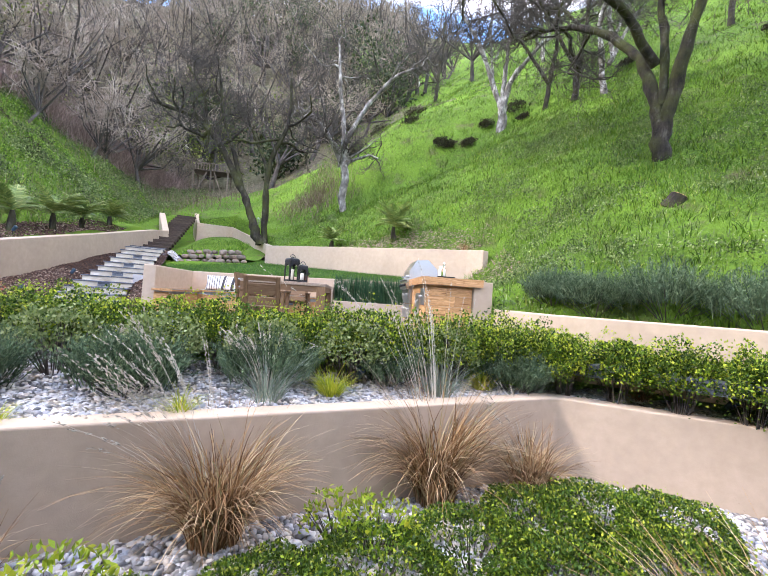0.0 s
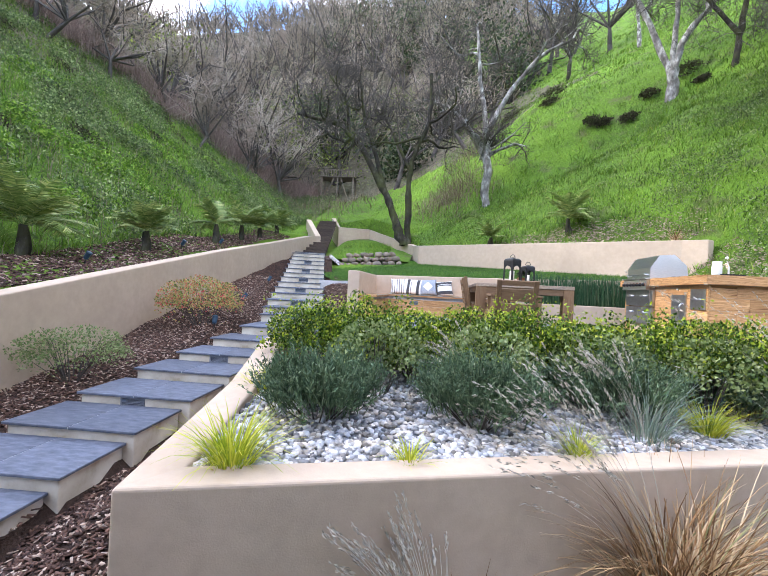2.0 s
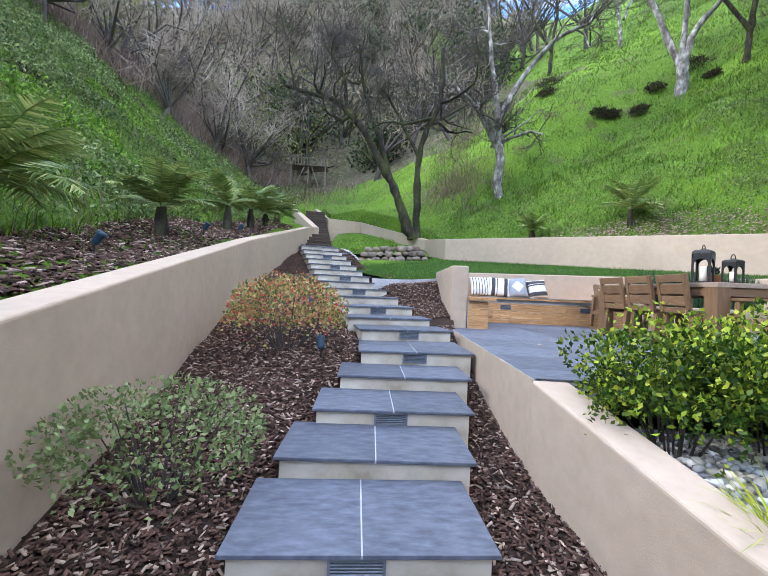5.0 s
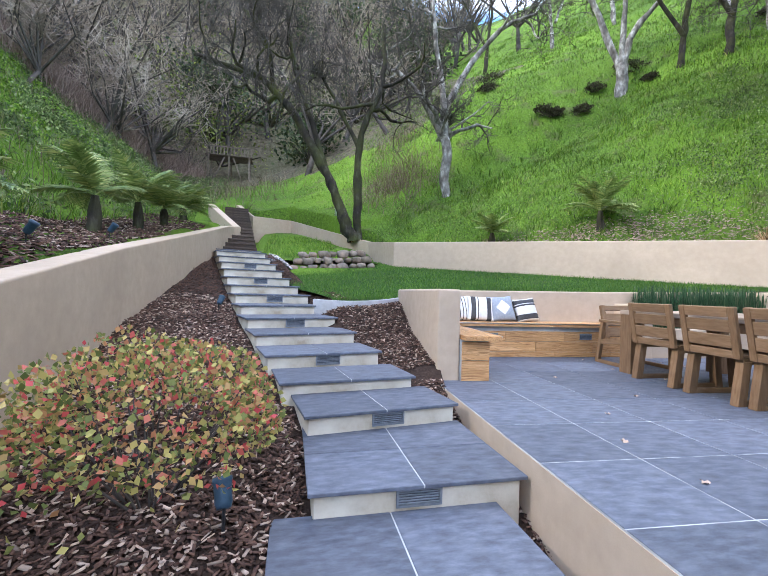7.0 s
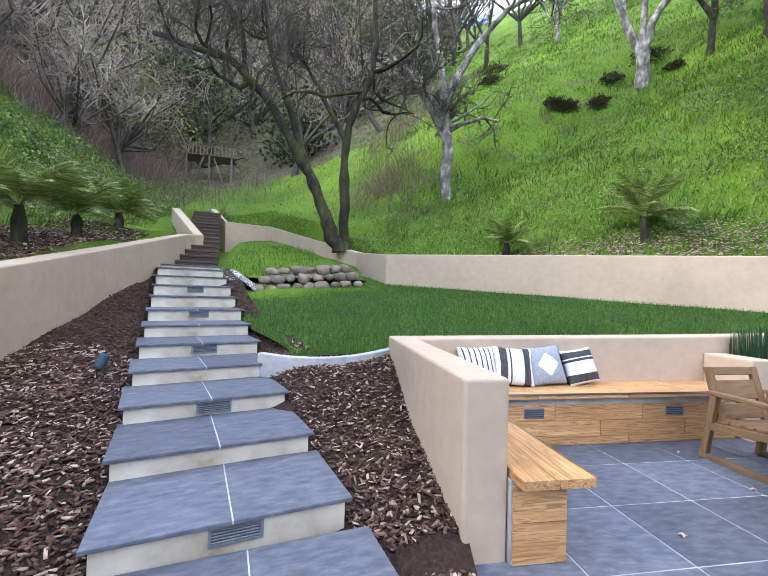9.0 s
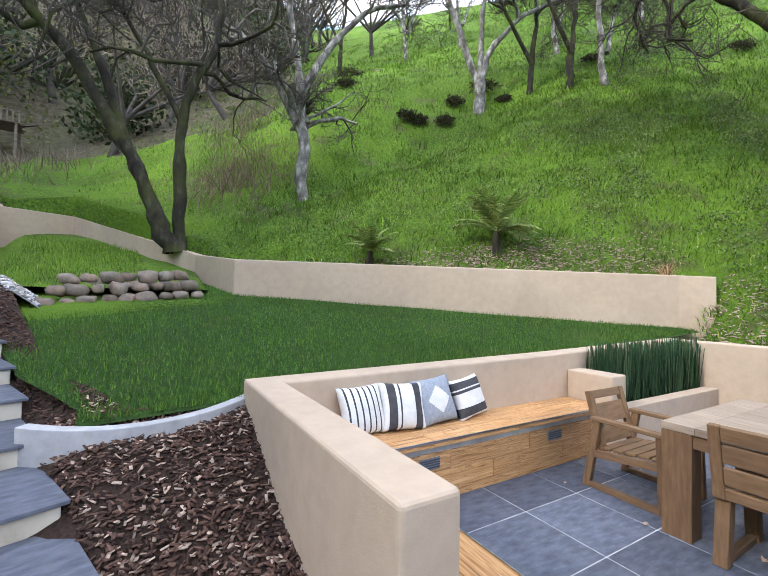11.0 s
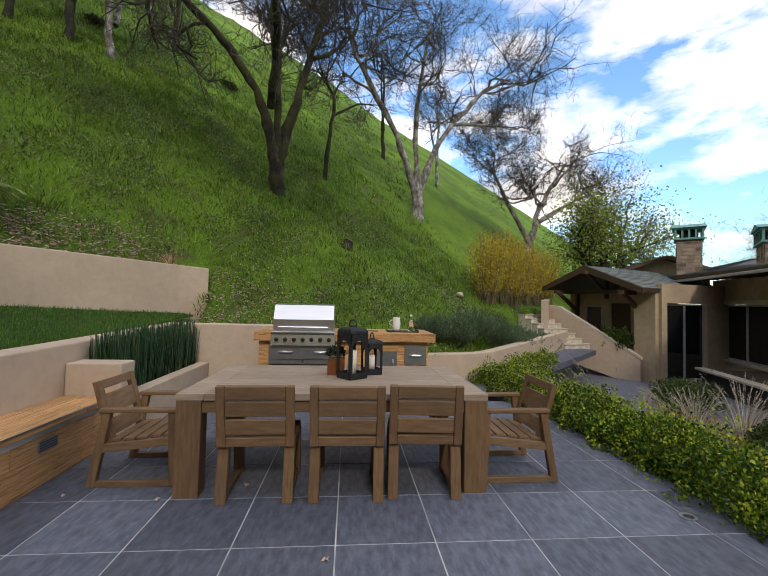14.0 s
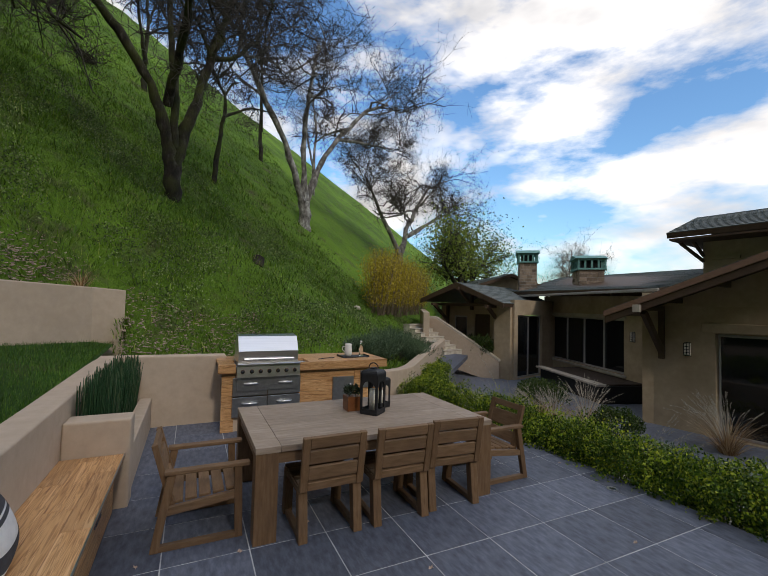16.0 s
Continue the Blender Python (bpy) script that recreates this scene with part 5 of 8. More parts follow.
for f, z in ((0.12, 1.95), (0.5, 2.72), (0.86, 2.02)):
    base = Vector((8.3, -1.1, 0)).lerp(Vector((12.3, -0.2, 0)), f)
    br = part("bracket", bmesh.new(), None, house)
    for p0, p1 in (((0, -1.15, z - 0.75), (0, 0.02, z - 0.02)), ((0, -1.2, z), (0, 0.22, z)), ((0, -1.17, z - 0.95), (0, -1.17, z))):
        bm = bmesh.new()
        mm = Matrix.Translation(base) @ Matrix.Rotation(math.atan2(1.54, 3.46), 4, "Z")
        tube(bm, [mm @ Vector(p0), mm @ Vector(p1)], 0.085, 4)
        part("timber", bm, trim_brown, br)
part("tie_beam", solid(0.3, lp - 0.3, -0.9, -0.78, 1.96, 2.10, 0, mp), trim_brown, house)
sconce(Matrix.Translation((8.93, -2.25, 1.15)) @ Matrix.Rotation(math.atan2(-3.35, 0.6), 4, "Z") @ pose(0.0, 0.01, 0) @ Matrix.Rotation(math.pi, 4, "Z"))

# the wing beside the terrace; x along its front, -y out to the garden
mw, lw = oriented(2.319, -1.059, -6.0, -2.443)
wall_with_openings(mw, lw, TERRACE, 2.05, -0.35, [(1.30, 5.2, TERRACE + 0.02, 1.42)], house_stucco, house)
glazed(mw @ Matrix.Translation((0, 0.24, 0)), 1.32, 5.18, TERRACE + 0.04, 1.40, 2, house, "sliding_door")
part("lintel", solid(1.05, 5.6, -0.06, -0.002, 1.44, 1.66, 0.01, mw), house_stucco, house, "plain stucco lintel band")
me_, le_ = oriented(2.32, -1.06, 3.3, -3.3)
wall_with_openings(me_, le_, TERRACE, 2.4, -0.25, [(0.9, 1.8, TERRACE + 0.02, 1.3)], house_stucco, house)
glazed(me_ @ Matrix.Translation((0, 0.18, 0)), 0.92, 1.78, TERRACE + 0.04, 1.28, 1, house, "door")
roof_plane([mw @ Vector((-0.62, -1.22, 1.90)), mw @ Vector((-0.62, 5.5, 1.90)), mw @ Vector((4.6, 5.5, 3.98)), mw @ Vector((4.6, -1.22, 3.98))], house, 24)
part("gable_infill", extruded([(0.0, 2.05), (4.6, 2.05), (4.6, 3.80)], 0.3), house_stucco, house).matrix_local = mw @ pose(0, 0.02, 0)


def sloped_board(p, q, depth, y0, y1, name, mat):
    """A board along a rake from p to q (x, z of its top), its face between y0 and y1."""
    bm = bmesh.new()
    near = [bm.verts.new(mw @ Vector((x, y0, z))) for x, z in (p, q, (q[0], q[1] - depth), (p[0], p[1] - depth))]
    back_ = [bm.verts.new(mw @ Vector((x, y1, z))) for x, z in (p, q, (q[0], q[1] - depth), (p[0], p[1] - depth))]
    bm.faces.new(near), bm.faces.new(back_[::-1])
    for j in range(4):
        bm.faces.new((near[j], near[(j + 1) % 4], back_[(j + 1) % 4], back_[j]))
    bmesh.ops.recalc_face_normals(bm, faces=bm.faces[:])
    return part(name, bm, mat, house)


sloped_board((-0.64, 1.885), (4.6, 3.97), 0.14, -1.30, -1.222, "bargeboard", rake_brown)
sloped_board((-0.62, 1.745), (4.6, 3.83), 0.17, -1.27, -1.222, "bargeboard", trim_brown)
for k in range(5):
    part("purlin", solid(0.55 + k * 0.95, 0.66 + k * 0.95, -1.2, 0.0, 2.12 + k * 0.378, 2.26 + k * 0.378, 0, mw), trim_brown, house)
br = part("bracket", bmesh.new(), None, house)
for p0, p1 in (((0.2, 0.0, 0.85), (0.2, -1.05, 1.88)), ((0.2, 0.1, 1.98), (0.2, -1.40, 1.98)), ((0.2, -0.02, 0.70), (0.2, -0.02, 2.0))):
    bm = bmesh.new()
    tube(bm, [mw @ Vector(p0), mw @ Vector(p1)], 0.085, 4)
    part("timber", bm, trim_brown, br)
part("end_block", solid(0.12, 0.28, -1.46, -1.40, 1.88, 2.06, 0.004, mw), coping_stone, br, "pale end grain of the bracket beam")
sconce(mw @ pose(0.76, -0.002, 1.0, 0, 0, 180))
sconce(mf @ pose(0.95, 0.252, 1.05))

# upper storey of the wing
part("upper_wall", solid(0.6, 8.0, 1.6, 7.0, 2.2, 4.0, 0, mw), house_stucco, house)
glazed(mw @ Matrix.Translation((0, 1.596, 0)) @ Matrix.Rotation(math.pi, 4, "Z"), -1.28, -0.90, 3.45, 3.70, 1, house)
part("window_sill", solid(0.82, 1.40, 1.52, 1.598, 3.34, 3.42, 0, mw), house_stucco, house)
roof_plane([mw @ Vector((0.05, 0.7, 4.04)), mw @ Vector((6.0, 0.7, 4.04)), mw @ Vector((6.0, 4.0, 5.0)), mw @ Vector((-0.3, 4.0, 5.0))], house, 12)
roof_plane([mw @ Vector((-0.3, 4.0, 5.0)), mw @ Vector((6.0, 4.0, 5.0)), mw @ Vector((6.0, 7.4, 4.04)), mw @ Vector((0.05, 7.4, 4.04))], house, 12)
part("soffit", solid(0.1, 6.0, 0.75, 7.3, 3.84, 3.895, 0, mw), trim_brown, house)
br = part("bracket", bmesh.new(), None, house)
for p0, p1 in (((0.12, 1.4, 3.86), (0.62, 1.62, 3.30)), ((0.42, 1.45, 3.86), (0.62, 1.6, 3.45))):
    bm = bmesh.new()
    tube(bm, [mw @ Vector(p0), mw @ Vector(p1)], 0.05, 4)
    part("timber", bm, trim_brown, br)


# ---- chimneys ----
def chimney(m, w, d, label):
    c = thing("chimney", label, "chimney", "chimneys", m)
    rr = random.Random(2)
    part("shaft", solid(-w / 2, w / 2, -d / 2, d / 2, -1.2, 0.5), grout, c)
    for row in range(9):
        z = -0.9 + row * 0.155
        for face in range(4):
            span = w if face % 2 == 0 else d
            off = (d if face % 2 == 0 else w) / 2
            p = -span / 2
            while p < span / 2 - 0.02:
                q = min(span / 2, p + rr.uniform(0.16, 0.34))
                part("stone", solid(p + 0.004, q - 0.004, -off - rr.uniform(0.012, 0.03), -off + 0.01, z + 0.004, z + 0.15, 0, Matrix.Rotation(face * math.pi / 2, 4, "Z")), brick_stone, c)
                p = q
    W, D = w / 2 + 0.10, d / 2 + 0.10
    part("cap_base", solid(-W, W, -D, D, 0.5, 0.58, 0.01), copper_green, c)
    part("flue", solid(-w / 2 + 0.1, w / 2 - 0.1, -d / 2 + 0.1, d / 2 - 0.1, 0.58, 0.9), black_metal, c)
    for sx in (-1, 1):
        for k in range(5):
            y = -D + 0.06 + k * (2 * D - 0.12) / 4
            part("post", solid(sx * (W - 0.06) - 0.035, sx * (W - 0.06) + 0.035, y - 0.035, y + 0.035, 0.58, 0.92), copper_green, c)
            x = -W + 0.06 + k * (2 * W - 0.12) / 4
            if 0 < k < 4:
                part("post", solid(x - 0.035, x + 0.035, sx * (D - 0.06) - 0.035, sx * (D - 0.06) + 0.035, 0.58, 0.92), copper_green, c)
    part("cap_plate", solid(-W, W, -D, D, 0.92, 0.99, 0.01), copper_green, c)
    part("cap_roof", extruded([(-W - 0.06, 0.99), (W + 0.06, 0.99), (0, 1.2)], 2 * D + 0.12), copper_green, c).location = (0, -D - 0.06, 0)
    return c


chimney(Matrix.Translation((7.9, -5.75, 3.1)) @ Matrix.Rotation(math.radians(-40), 4, "Z"), 1.35, 0.95, "stone chimney with a green copper cap on the roof")
chimney(Matrix.Translation((11.3, -5.6, 3.7)) @ Matrix.Rotation(math.radians(-40), 4, "Z"), 0.95, 0.8, "smaller stone chimney with a green copper cap")

# rear gable behind the porch
_rg, _rd, _rp = Vector((12.4, -5.6, 3.75)), Vector((0.944, -0.33, 0)) * 6.0, Vector((0.33, 0.944, 0)) * 1.9
_drop = Vector((0, 0, 0.62))
roof_plane([_rg + _rp - _drop, _rg + _rp + _rd - _drop, _rg + _rd, _rg], house, 9)
roof_plane([_rg - _rp + _rd - _drop, _rg - _rp - _drop, _rg, _rg + _rd], house, 9)

bm = bmesh.new()
_in = Vector((0, 0, 0.16))
_tri = [[bm.verts.new(v - _in + _rd * k) for v in (_rg, _rg - _rp * 0.9 - _drop * 0.9, _rg - _rp * 0.9 - _drop * 2.6, _rg + _rp * 0.9 - _drop * 2.6, _rg + _rp * 0.9 - _drop * 0.9)] for k in (0.05, 0.95)]
bm.faces.new(_tri[0]), bm.faces.new(_tri[1][::-1])
for j in range(5):
    bm.faces.new((_tri[0][j], _tri[1][j], _tri[1][(j + 1) % 5], _tri[0][(j + 1) % 5]))
bmesh.ops.recalc_face_normals(bm, faces=bm.faces[:])
part("gable", bm, house_stucco, house)

# ---- steps and sloping wall beside the porch ----
for k in range(7):
    s = thing("stone_step", "pale stone step up beside the house", "step", "stone steps", pose(9.35 + 0.26 * k, 0.28 + 0.12 * k, 0.0 + 0.16 * k, 0, 0, 20))
    part("tread", solid(-0.02, 0.36, -0.62, 0.60, 0.11, 0.16, 0.008), coping_stone, s)
    part("riser", solid(0.0, 0.34, -0.61, 0.59, -0.35, 0.109, 0.004), riser_paint, s)
bw = wall_run("stair_side_wall", [(8.75, -1.55, -1.2, -0.30), (10.9, 0.15, -0.5, 1.36), (11.4, 0.5, -0.5, 1.40)][::-1], 0.2, stucco, 0.0, "sloping stucco stair wall")
wall_run("stair_wall_coping", [(8.72, -1.58, -0.30, -0.21), (10.9, 0.13, 1.36, 1.45), (11.4, 0.48, 1.40, 1.49)][::-1], 0.26, coping_stone, 0.01, "pale stone coping on the sloping stair wall")
wall_run("upper_bank_wall", [(10.2, 0.9, 0.2, 1.65), (13.5, -0.9, 0.2, 1.75)], 0.25, stucco, 0.02, "tan stucco wall behind the steps")

# ---- spa by the sliding windows ----
spa = thing("spa", "black square spa with a pale stone coping", "spa", "", Matrix.Translation((5.75, -3.1, TERRACE)) @ pose(0, 0, 0, 0, 0, -19))
part("tub", solid(-1.85, 1.85, -0.9, 0.9, 0.0, 0.55, 0.02), black_metal, spa)
for k in range(5):
    part("coping_stone", solid(-1.95 + k * 0.78, -1.175 + k * 0.78, 0.74, 1.05, 0.551, 0.62, 0.012), coping_stone, spa)
    part("coping_stone", solid(-1.95 + k * 0.78, -1.175 + k * 0.78, -1.05, -0.74, 0.551, 0.62, 0.012), coping_stone, spa)
part("cover", solid(-1.8, 1.8, -0.72, 0.72, 0.552, 0.60, 0.02), rotten_wood, spa)


# ---- plant builders ----
def blades(rs, base, heading, lean, length, width, droop, seg=3):
    """Curved tapering strips: arrays of base points, heading and lean angles, lengths, widths and droop."""
    n = len(base)
    t = np.linspace(0, 1, seg + 1)[None, :]
    ang = lean[:, None] + droop[:, None] * t
    dt = 1.0 / seg
    out = np.concatenate([np.zeros((n, 1)), np.cumsum(np.sin(ang[:, :-1]) * dt, 1)], 1) * length[:, None]
    up = np.concatenate([np.zeros((n, 1)), np.cumsum(np.cos(ang[:, :-1]) * dt, 1)], 1) * length[:, None]
    hx, hy = np.cos(heading)[:, None], np.sin(heading)[:, None]
    c = np.stack([base[:, 0:1] + hx * out, base[:, 1:2] + hy * out, base[:, 2:3] + up], -1)
    tw = heading + np.pi / 2 + rs.uniform(-0.7, 0.7, n)
    side = np.stack([np.cos(tw), np.sin(tw), np.zeros(n)], -1)[:, None, :] * (width[:, None] * (1 - 0.85 * t ** 1.5) / 2)[..., None]
    v = np.stack([c - side, c + side], 2).reshape(-1, 3)
    k = (np.arange(n) * (seg + 1) * 2)[:, None] + (np.arange(seg) * 2)[None, :]
    f = np.stack([k, k + 1, k + 3, k + 2], -1).reshape(-1, 4)
    return v, f


def leaves(rs, centre, size, aspect=0.5, up=0.3, out=None):
    """Diamond leaves with a folded midrib, one pair of facets a leaf."""
    n = len(centre)
    d = rs.normal(size=(n, 3))
    if out is not None:
        d = d * 0.7 + out
    d[:, 2] += up
    d /= np.linalg.norm(d, axis=1)[:, None]
    a = rs.normal(size=(n, 3))
    s = np.cross(d, a)
    s /= np.linalg.norm(s, axis=1)[:, None]
    nrm = np.cross(d, s)
    z = (size * rs.uniform(0.7, 1.3, n))[:, None]
    p0, p2 = centre - d * z * 0.5, centre + d * z * 0.5
    p1, p3 = centre + s * z * aspect * 0.5 + nrm * z * 0.12, centre - s * z * aspect * 0.5 + nrm * z * 0.12
    v = np.stack([p0, p1, p2, p3], 1).reshape(-1, 3)
    k = np.arange(n) * 4
    return v, np.stack([k, k + 1, k + 2, k + 3], -1)


def prisms(p, q, r0, r1):
    """Three-sided tapered sticks from p to q."""
    n = len(p)
    d = q - p
    d /= np.maximum(1e-6, np.linalg.norm(d, axis=1))[:, None]
    a = np.where(np.abs(d[:, 2:3]) > 0.9, np.array([[1.0, 0, 0]]), np.array([[0, 0, 1.0]]))
    u = np.cross(d, a)
    u /= np.linalg.norm(u, axis=1)[:, None]
    w = np.cross(d, u)
    rings = []
    for c, r in ((p, r0), (q, r1)):
        for k in range(3):
            ang = 2 * np.pi * k / 3
            rings.append(c + (u * math.cos(ang) + w * math.sin(ang)) * r[:, None])
    v = np.stack(rings, 1).reshape(-1, 3)
    b = (np.arange(n) * 6)[:, None]
    f = np.concatenate([np.stack([b[:, 0] + k, b[:, 0] + (k + 1) % 3, b[:, 0] + 3 + (k + 1) % 3, b[:, 0] + 3 + k], -1) for k in range(3)])
    return v, f


def joined(pieces):
    vs, fs, o = [], [], 0
    for v, f in pieces:
        vs.append(v)
        fs.append(f + o)
        o += len(v)
    return np.concatenate(vs), np.concatenate(fs)


def shell(rs, n, rx, ry, rz, depth=0.35, power=2.6, lump=0.18):
    """Points in the outer layer of a lumpy rounded mass above z = 0."""
    d = rs.normal(size=(n, 3))
    d[:, 2] = np.abs(d[:, 2]) * 0.9 - 0.25
    d /= (np.abs(d) ** power).sum(1)[:, None] ** (1 / power)
    ph = rs.uniform(0, 6, 3)
    k = 1 + lump * np.sin(5 * d[:, 0] + ph[0]) * np.sin(5 * d[:, 1] + ph[1]) * np.cos(4 * d[:, 2] + ph[2])
    k *= 1 - depth * rs.random(n) ** 1.8
    return np.stack([d[:, 0] * rx * k, d[:, 1] * ry * k, np.maximum(0.01, (d[:, 2] * k * 0.5 + 0.5) * rz)], -1), d


def stems(rs, n, rx, ry, rz, r):
    a = rs.uniform(0, 2 * np.pi, n)
    p = np.stack([np.cos(a) * 0.06, np.sin(a) * 0.06, np.full(n, -0.03)], -1)
    k = rs.uniform(0.3, 0.85, n)
    q = np.stack([np.cos(a) * rx * k, np.sin(a) * ry * k, rz * rs.uniform(0.4, 0.85, n)], -1)
    return prisms(p, q, np.full(n, r), np.full(n, r * 0.4))


def shrub(name, label, category, group, m, rx, ry, rz, count, size, mat, seed, aspect=0.5, tips=None, tip_count=0, stick=twig, lump=0.18, power=2.6, depth=0.4):
    rs = np.random.RandomState(seed)
    s = thing(name, label, category, group, m)
    v, f = stems(rs, 22, rx, ry, rz, 0.008)
    mesh_np("stem_mass", v, f, stick, s)
    c, d = shell(rs, count, rx, ry, rz, depth, power, lump)
    v, f = leaves(rs, c, size, aspect, 0.35, d * 0.6)
    mesh_np("foliage", v, f, mat, s)
    if tips is not None:
        c, d = shell(rs, tip_count, rx * 1.03, ry * 1.03, rz * 1.06, 0.12, power, lump)
        c = c[c[:, 2] > rz * 0.35]
        v, f = leaves(rs, c, size * 0.95, aspect, 0.6, np.abs(d[:len(c)]) * 0.3)
        mesh_np("young_leaf_mass", v, f, tips, s)
    return s


def needle_shrub(label, m, rx, ry, rz, sprigs, seed, group, mat=rosemary_leaf):
    """A rosemary-like mound: upright sprigs set with short needles."""
    rs = np.random.RandomState(seed)
    s = thing("rosemary_bush", label, "shrub", group, m)
    c, d = shell(rs, sprigs, rx * 0.8, ry * 0.8, rz * 0.8, 0.75, 2.0, 0.3)
    up = d * 0.55 + np.array([0, 0, 0.8]) + rs.normal(size=d.shape) * 0.25
    up /= np.linalg.norm(up, axis=1)[:, None]
    ln = rs.uniform(0.14, 0.26, sprigs)
    v, f = prisms(c - up * 0.1, c + up * ln[:, None], np.full(sprigs, 0.004), np.full(sprigs, 0.002))
    mesh_np("sprig_mass", v, f, mat, s)
    k = 16
    t = rs.random((sprigs, k))
    pc = (c[:, None, :] + up[:, None, :] * (t * ln[:, None])[..., None] + rs.normal(size=(sprigs, k, 3)) * 0.012).reshape(-1, 3)
    v, f = leaves(rs, pc, 0.042, 0.22, 0.2, np.repeat(up, k, 0) * 0.8)
    mesh_np("needle_mass", v, f, mat, s)
    v, f = stems(rs, 16, rx, ry, rz * 0.7, 0.008)
    mesh_np("stem_mass", v, f, twig, s)
    return s


def tuft(name, label, m, n, length, spread, width, mat, seed, group, droop=1.3, seg=4, plumes=0, plume_mat=None, bias=None, plume_len=1.0, category="ornamental grass", splay=0.6):
    """A grass clump, with arching stalks that end in seed heads where there are plumes."""
    rs = np.random.RandomState(seed)
    g = thing(name, label, category, group, m)
    a = rs.uniform(0, 2 * np.pi, n)
    r = spread * rs.random(n) ** 0.6
    tight = splay < 0.5
    base = np.stack([np.cos(a) * r * (0.75 if tight else 0.4), np.sin(a) * r * (0.75 if tight else 0.4), np.full(n, -0.02)], -1)
    head = a + rs.normal(size=n) * (1.1 if tight else 0.4)
    lean = np.clip(r / spread * splay + rs.normal(size=n) * 0.10, 0.02, 1.1)
    v, f = blades(rs, base, head, lean, length * rs.uniform(0.55, 1.1, n), width * rs.uniform(0.7, 1.3, n), droop * rs.uniform(0.3, 1.2, n), seg)
    mesh_np("blade_mass", v, f, mat, g)
    if plumes:
        a = rs.uniform(0, 2 * np.pi, plumes) if bias is None else bias + rs.normal(size=plumes) * 0.45
        base = np.stack([np.cos(a) * 0.05, np.sin(a) * 0.05, np.zeros(plumes)], -1)
        lean = rs.uniform(0.08, 0.5, plumes)
        dr = rs.uniform(0.5, 1.5, plumes)
        ln = plume_len * rs.uniform(0.75, 1.1, plumes)
        v1, f1 = blades(rs, base, a, lean, ln, np.full(plumes, 0.006), dr, 8)
        mesh_np("stalk_mass", v1, f1, plume_mat, g)
        tip = v1.reshape(plumes, 9, 2, 3).mean(2)
        pts = []
        for q in range(26):
            u = 6.0 + 2.0 * rs.random(plumes)
            i = np.minimum(7, u.astype(int))
            w = (u - i)[:, None]
            ar = np.arange(plumes)
            pts.append(tip[ar, i] * (1 - w) + tip[ar, i + 1] * w + rs.normal(size=(plumes, 3)) * 0.005)
        d = np.repeat((tip[:, 8] - tip[:, 6])[None], 26, 0).reshape(-1, 3)
        d /= np.linalg.norm(d, axis=1)[:, None]
        v2, f2 = leaves(rs, np.concatenate(pts), 0.03, 0.3, 0.0, d * 2.5)
        mesh_np("plume_mass", v2, f2, plume_mat, g)
    return g


def palm(m, height, spread, fronds, seed, mat=palm_leaf, label="small feathery palm with a short shaggy trunk"):
    rs = np.random.RandomState(seed)
    p = thing("palm", label, "palm", "garden palms", m)
    bm = bmesh.new()
    tube(bm, [(0, 0, -0.1), (0.01, 0, height * 0.3), (0.0, 0.01, height * 0.6), (0, 0, height)], [0.10, 0.085, 0.08, 0.05], 9)
    for v in bm.verts:
        v.co += Vector((rs.normal() * 0.012, rs.normal() * 0.012, rs.normal() * 0.01))
    part("trunk", bm, bark, p)
    vs = []
    for k in range(fronds):
        a, lean, ln = rs.uniform(0, 2 * np.pi), rs.uniform(0.15, 1.25), spread * rs.uniform(0.8, 1.15)
        t = np.linspace(0, 1, 9)
        ang = lean + 1.0 * t
        o = np.concatenate([[0], np.cumsum(np.sin(ang[:-1]) / 8)]) * ln
        u = np.concatenate([[0], np.cumsum(np.cos(ang[:-1]) / 8)]) * ln
        c = np.stack([np.cos(a) * o, np.sin(a) * o, height + u], -1)
        vs.append(prisms(c[:-1], c[1:], np.full(8, 0.009), np.full(8, 0.006)))
        j = 34
        s = np.linspace(0.15, 0.98, j)
        cc = np.stack([np.interp(s, t, c[:, i]) for i in range(3)], -1)
        tan = np.gradient(cc, axis=0)
        tan /= np.linalg.norm(tan, axis=1)[:, None]
        for sd in (-1, 1):
            lat = np.stack([-np.sin(a) * np.ones(j), np.cos(a) * np.ones(j), np.zeros(j)], -1) * sd
            d = lat * 0.8 + tan * 0.6 + np.array([0, 0, -0.25]) + rs.normal(size=(j, 3)) * 0.08
            d /= np.linalg.norm(d, axis=1)[:, None]
            L = (0.23 * spread / 0.8) * np.sin(np.pi * np.clip(s, 0.1, 0.95)) ** 0.6
            e = cc + d * L[:, None]
            w = tan * 0.014
            v = np.stack([cc - w, cc + w, e + w * 0.15, e - w * 0.15], 1).reshape(-1, 3)
            q = np.arange(j) * 4
            vs.append((v, np.stack([q, q + 1, q + 2, q + 3], -1)))
    v, f = joined(vs)
    mesh_np("frond_mass", v, f, mat, p)
    return p


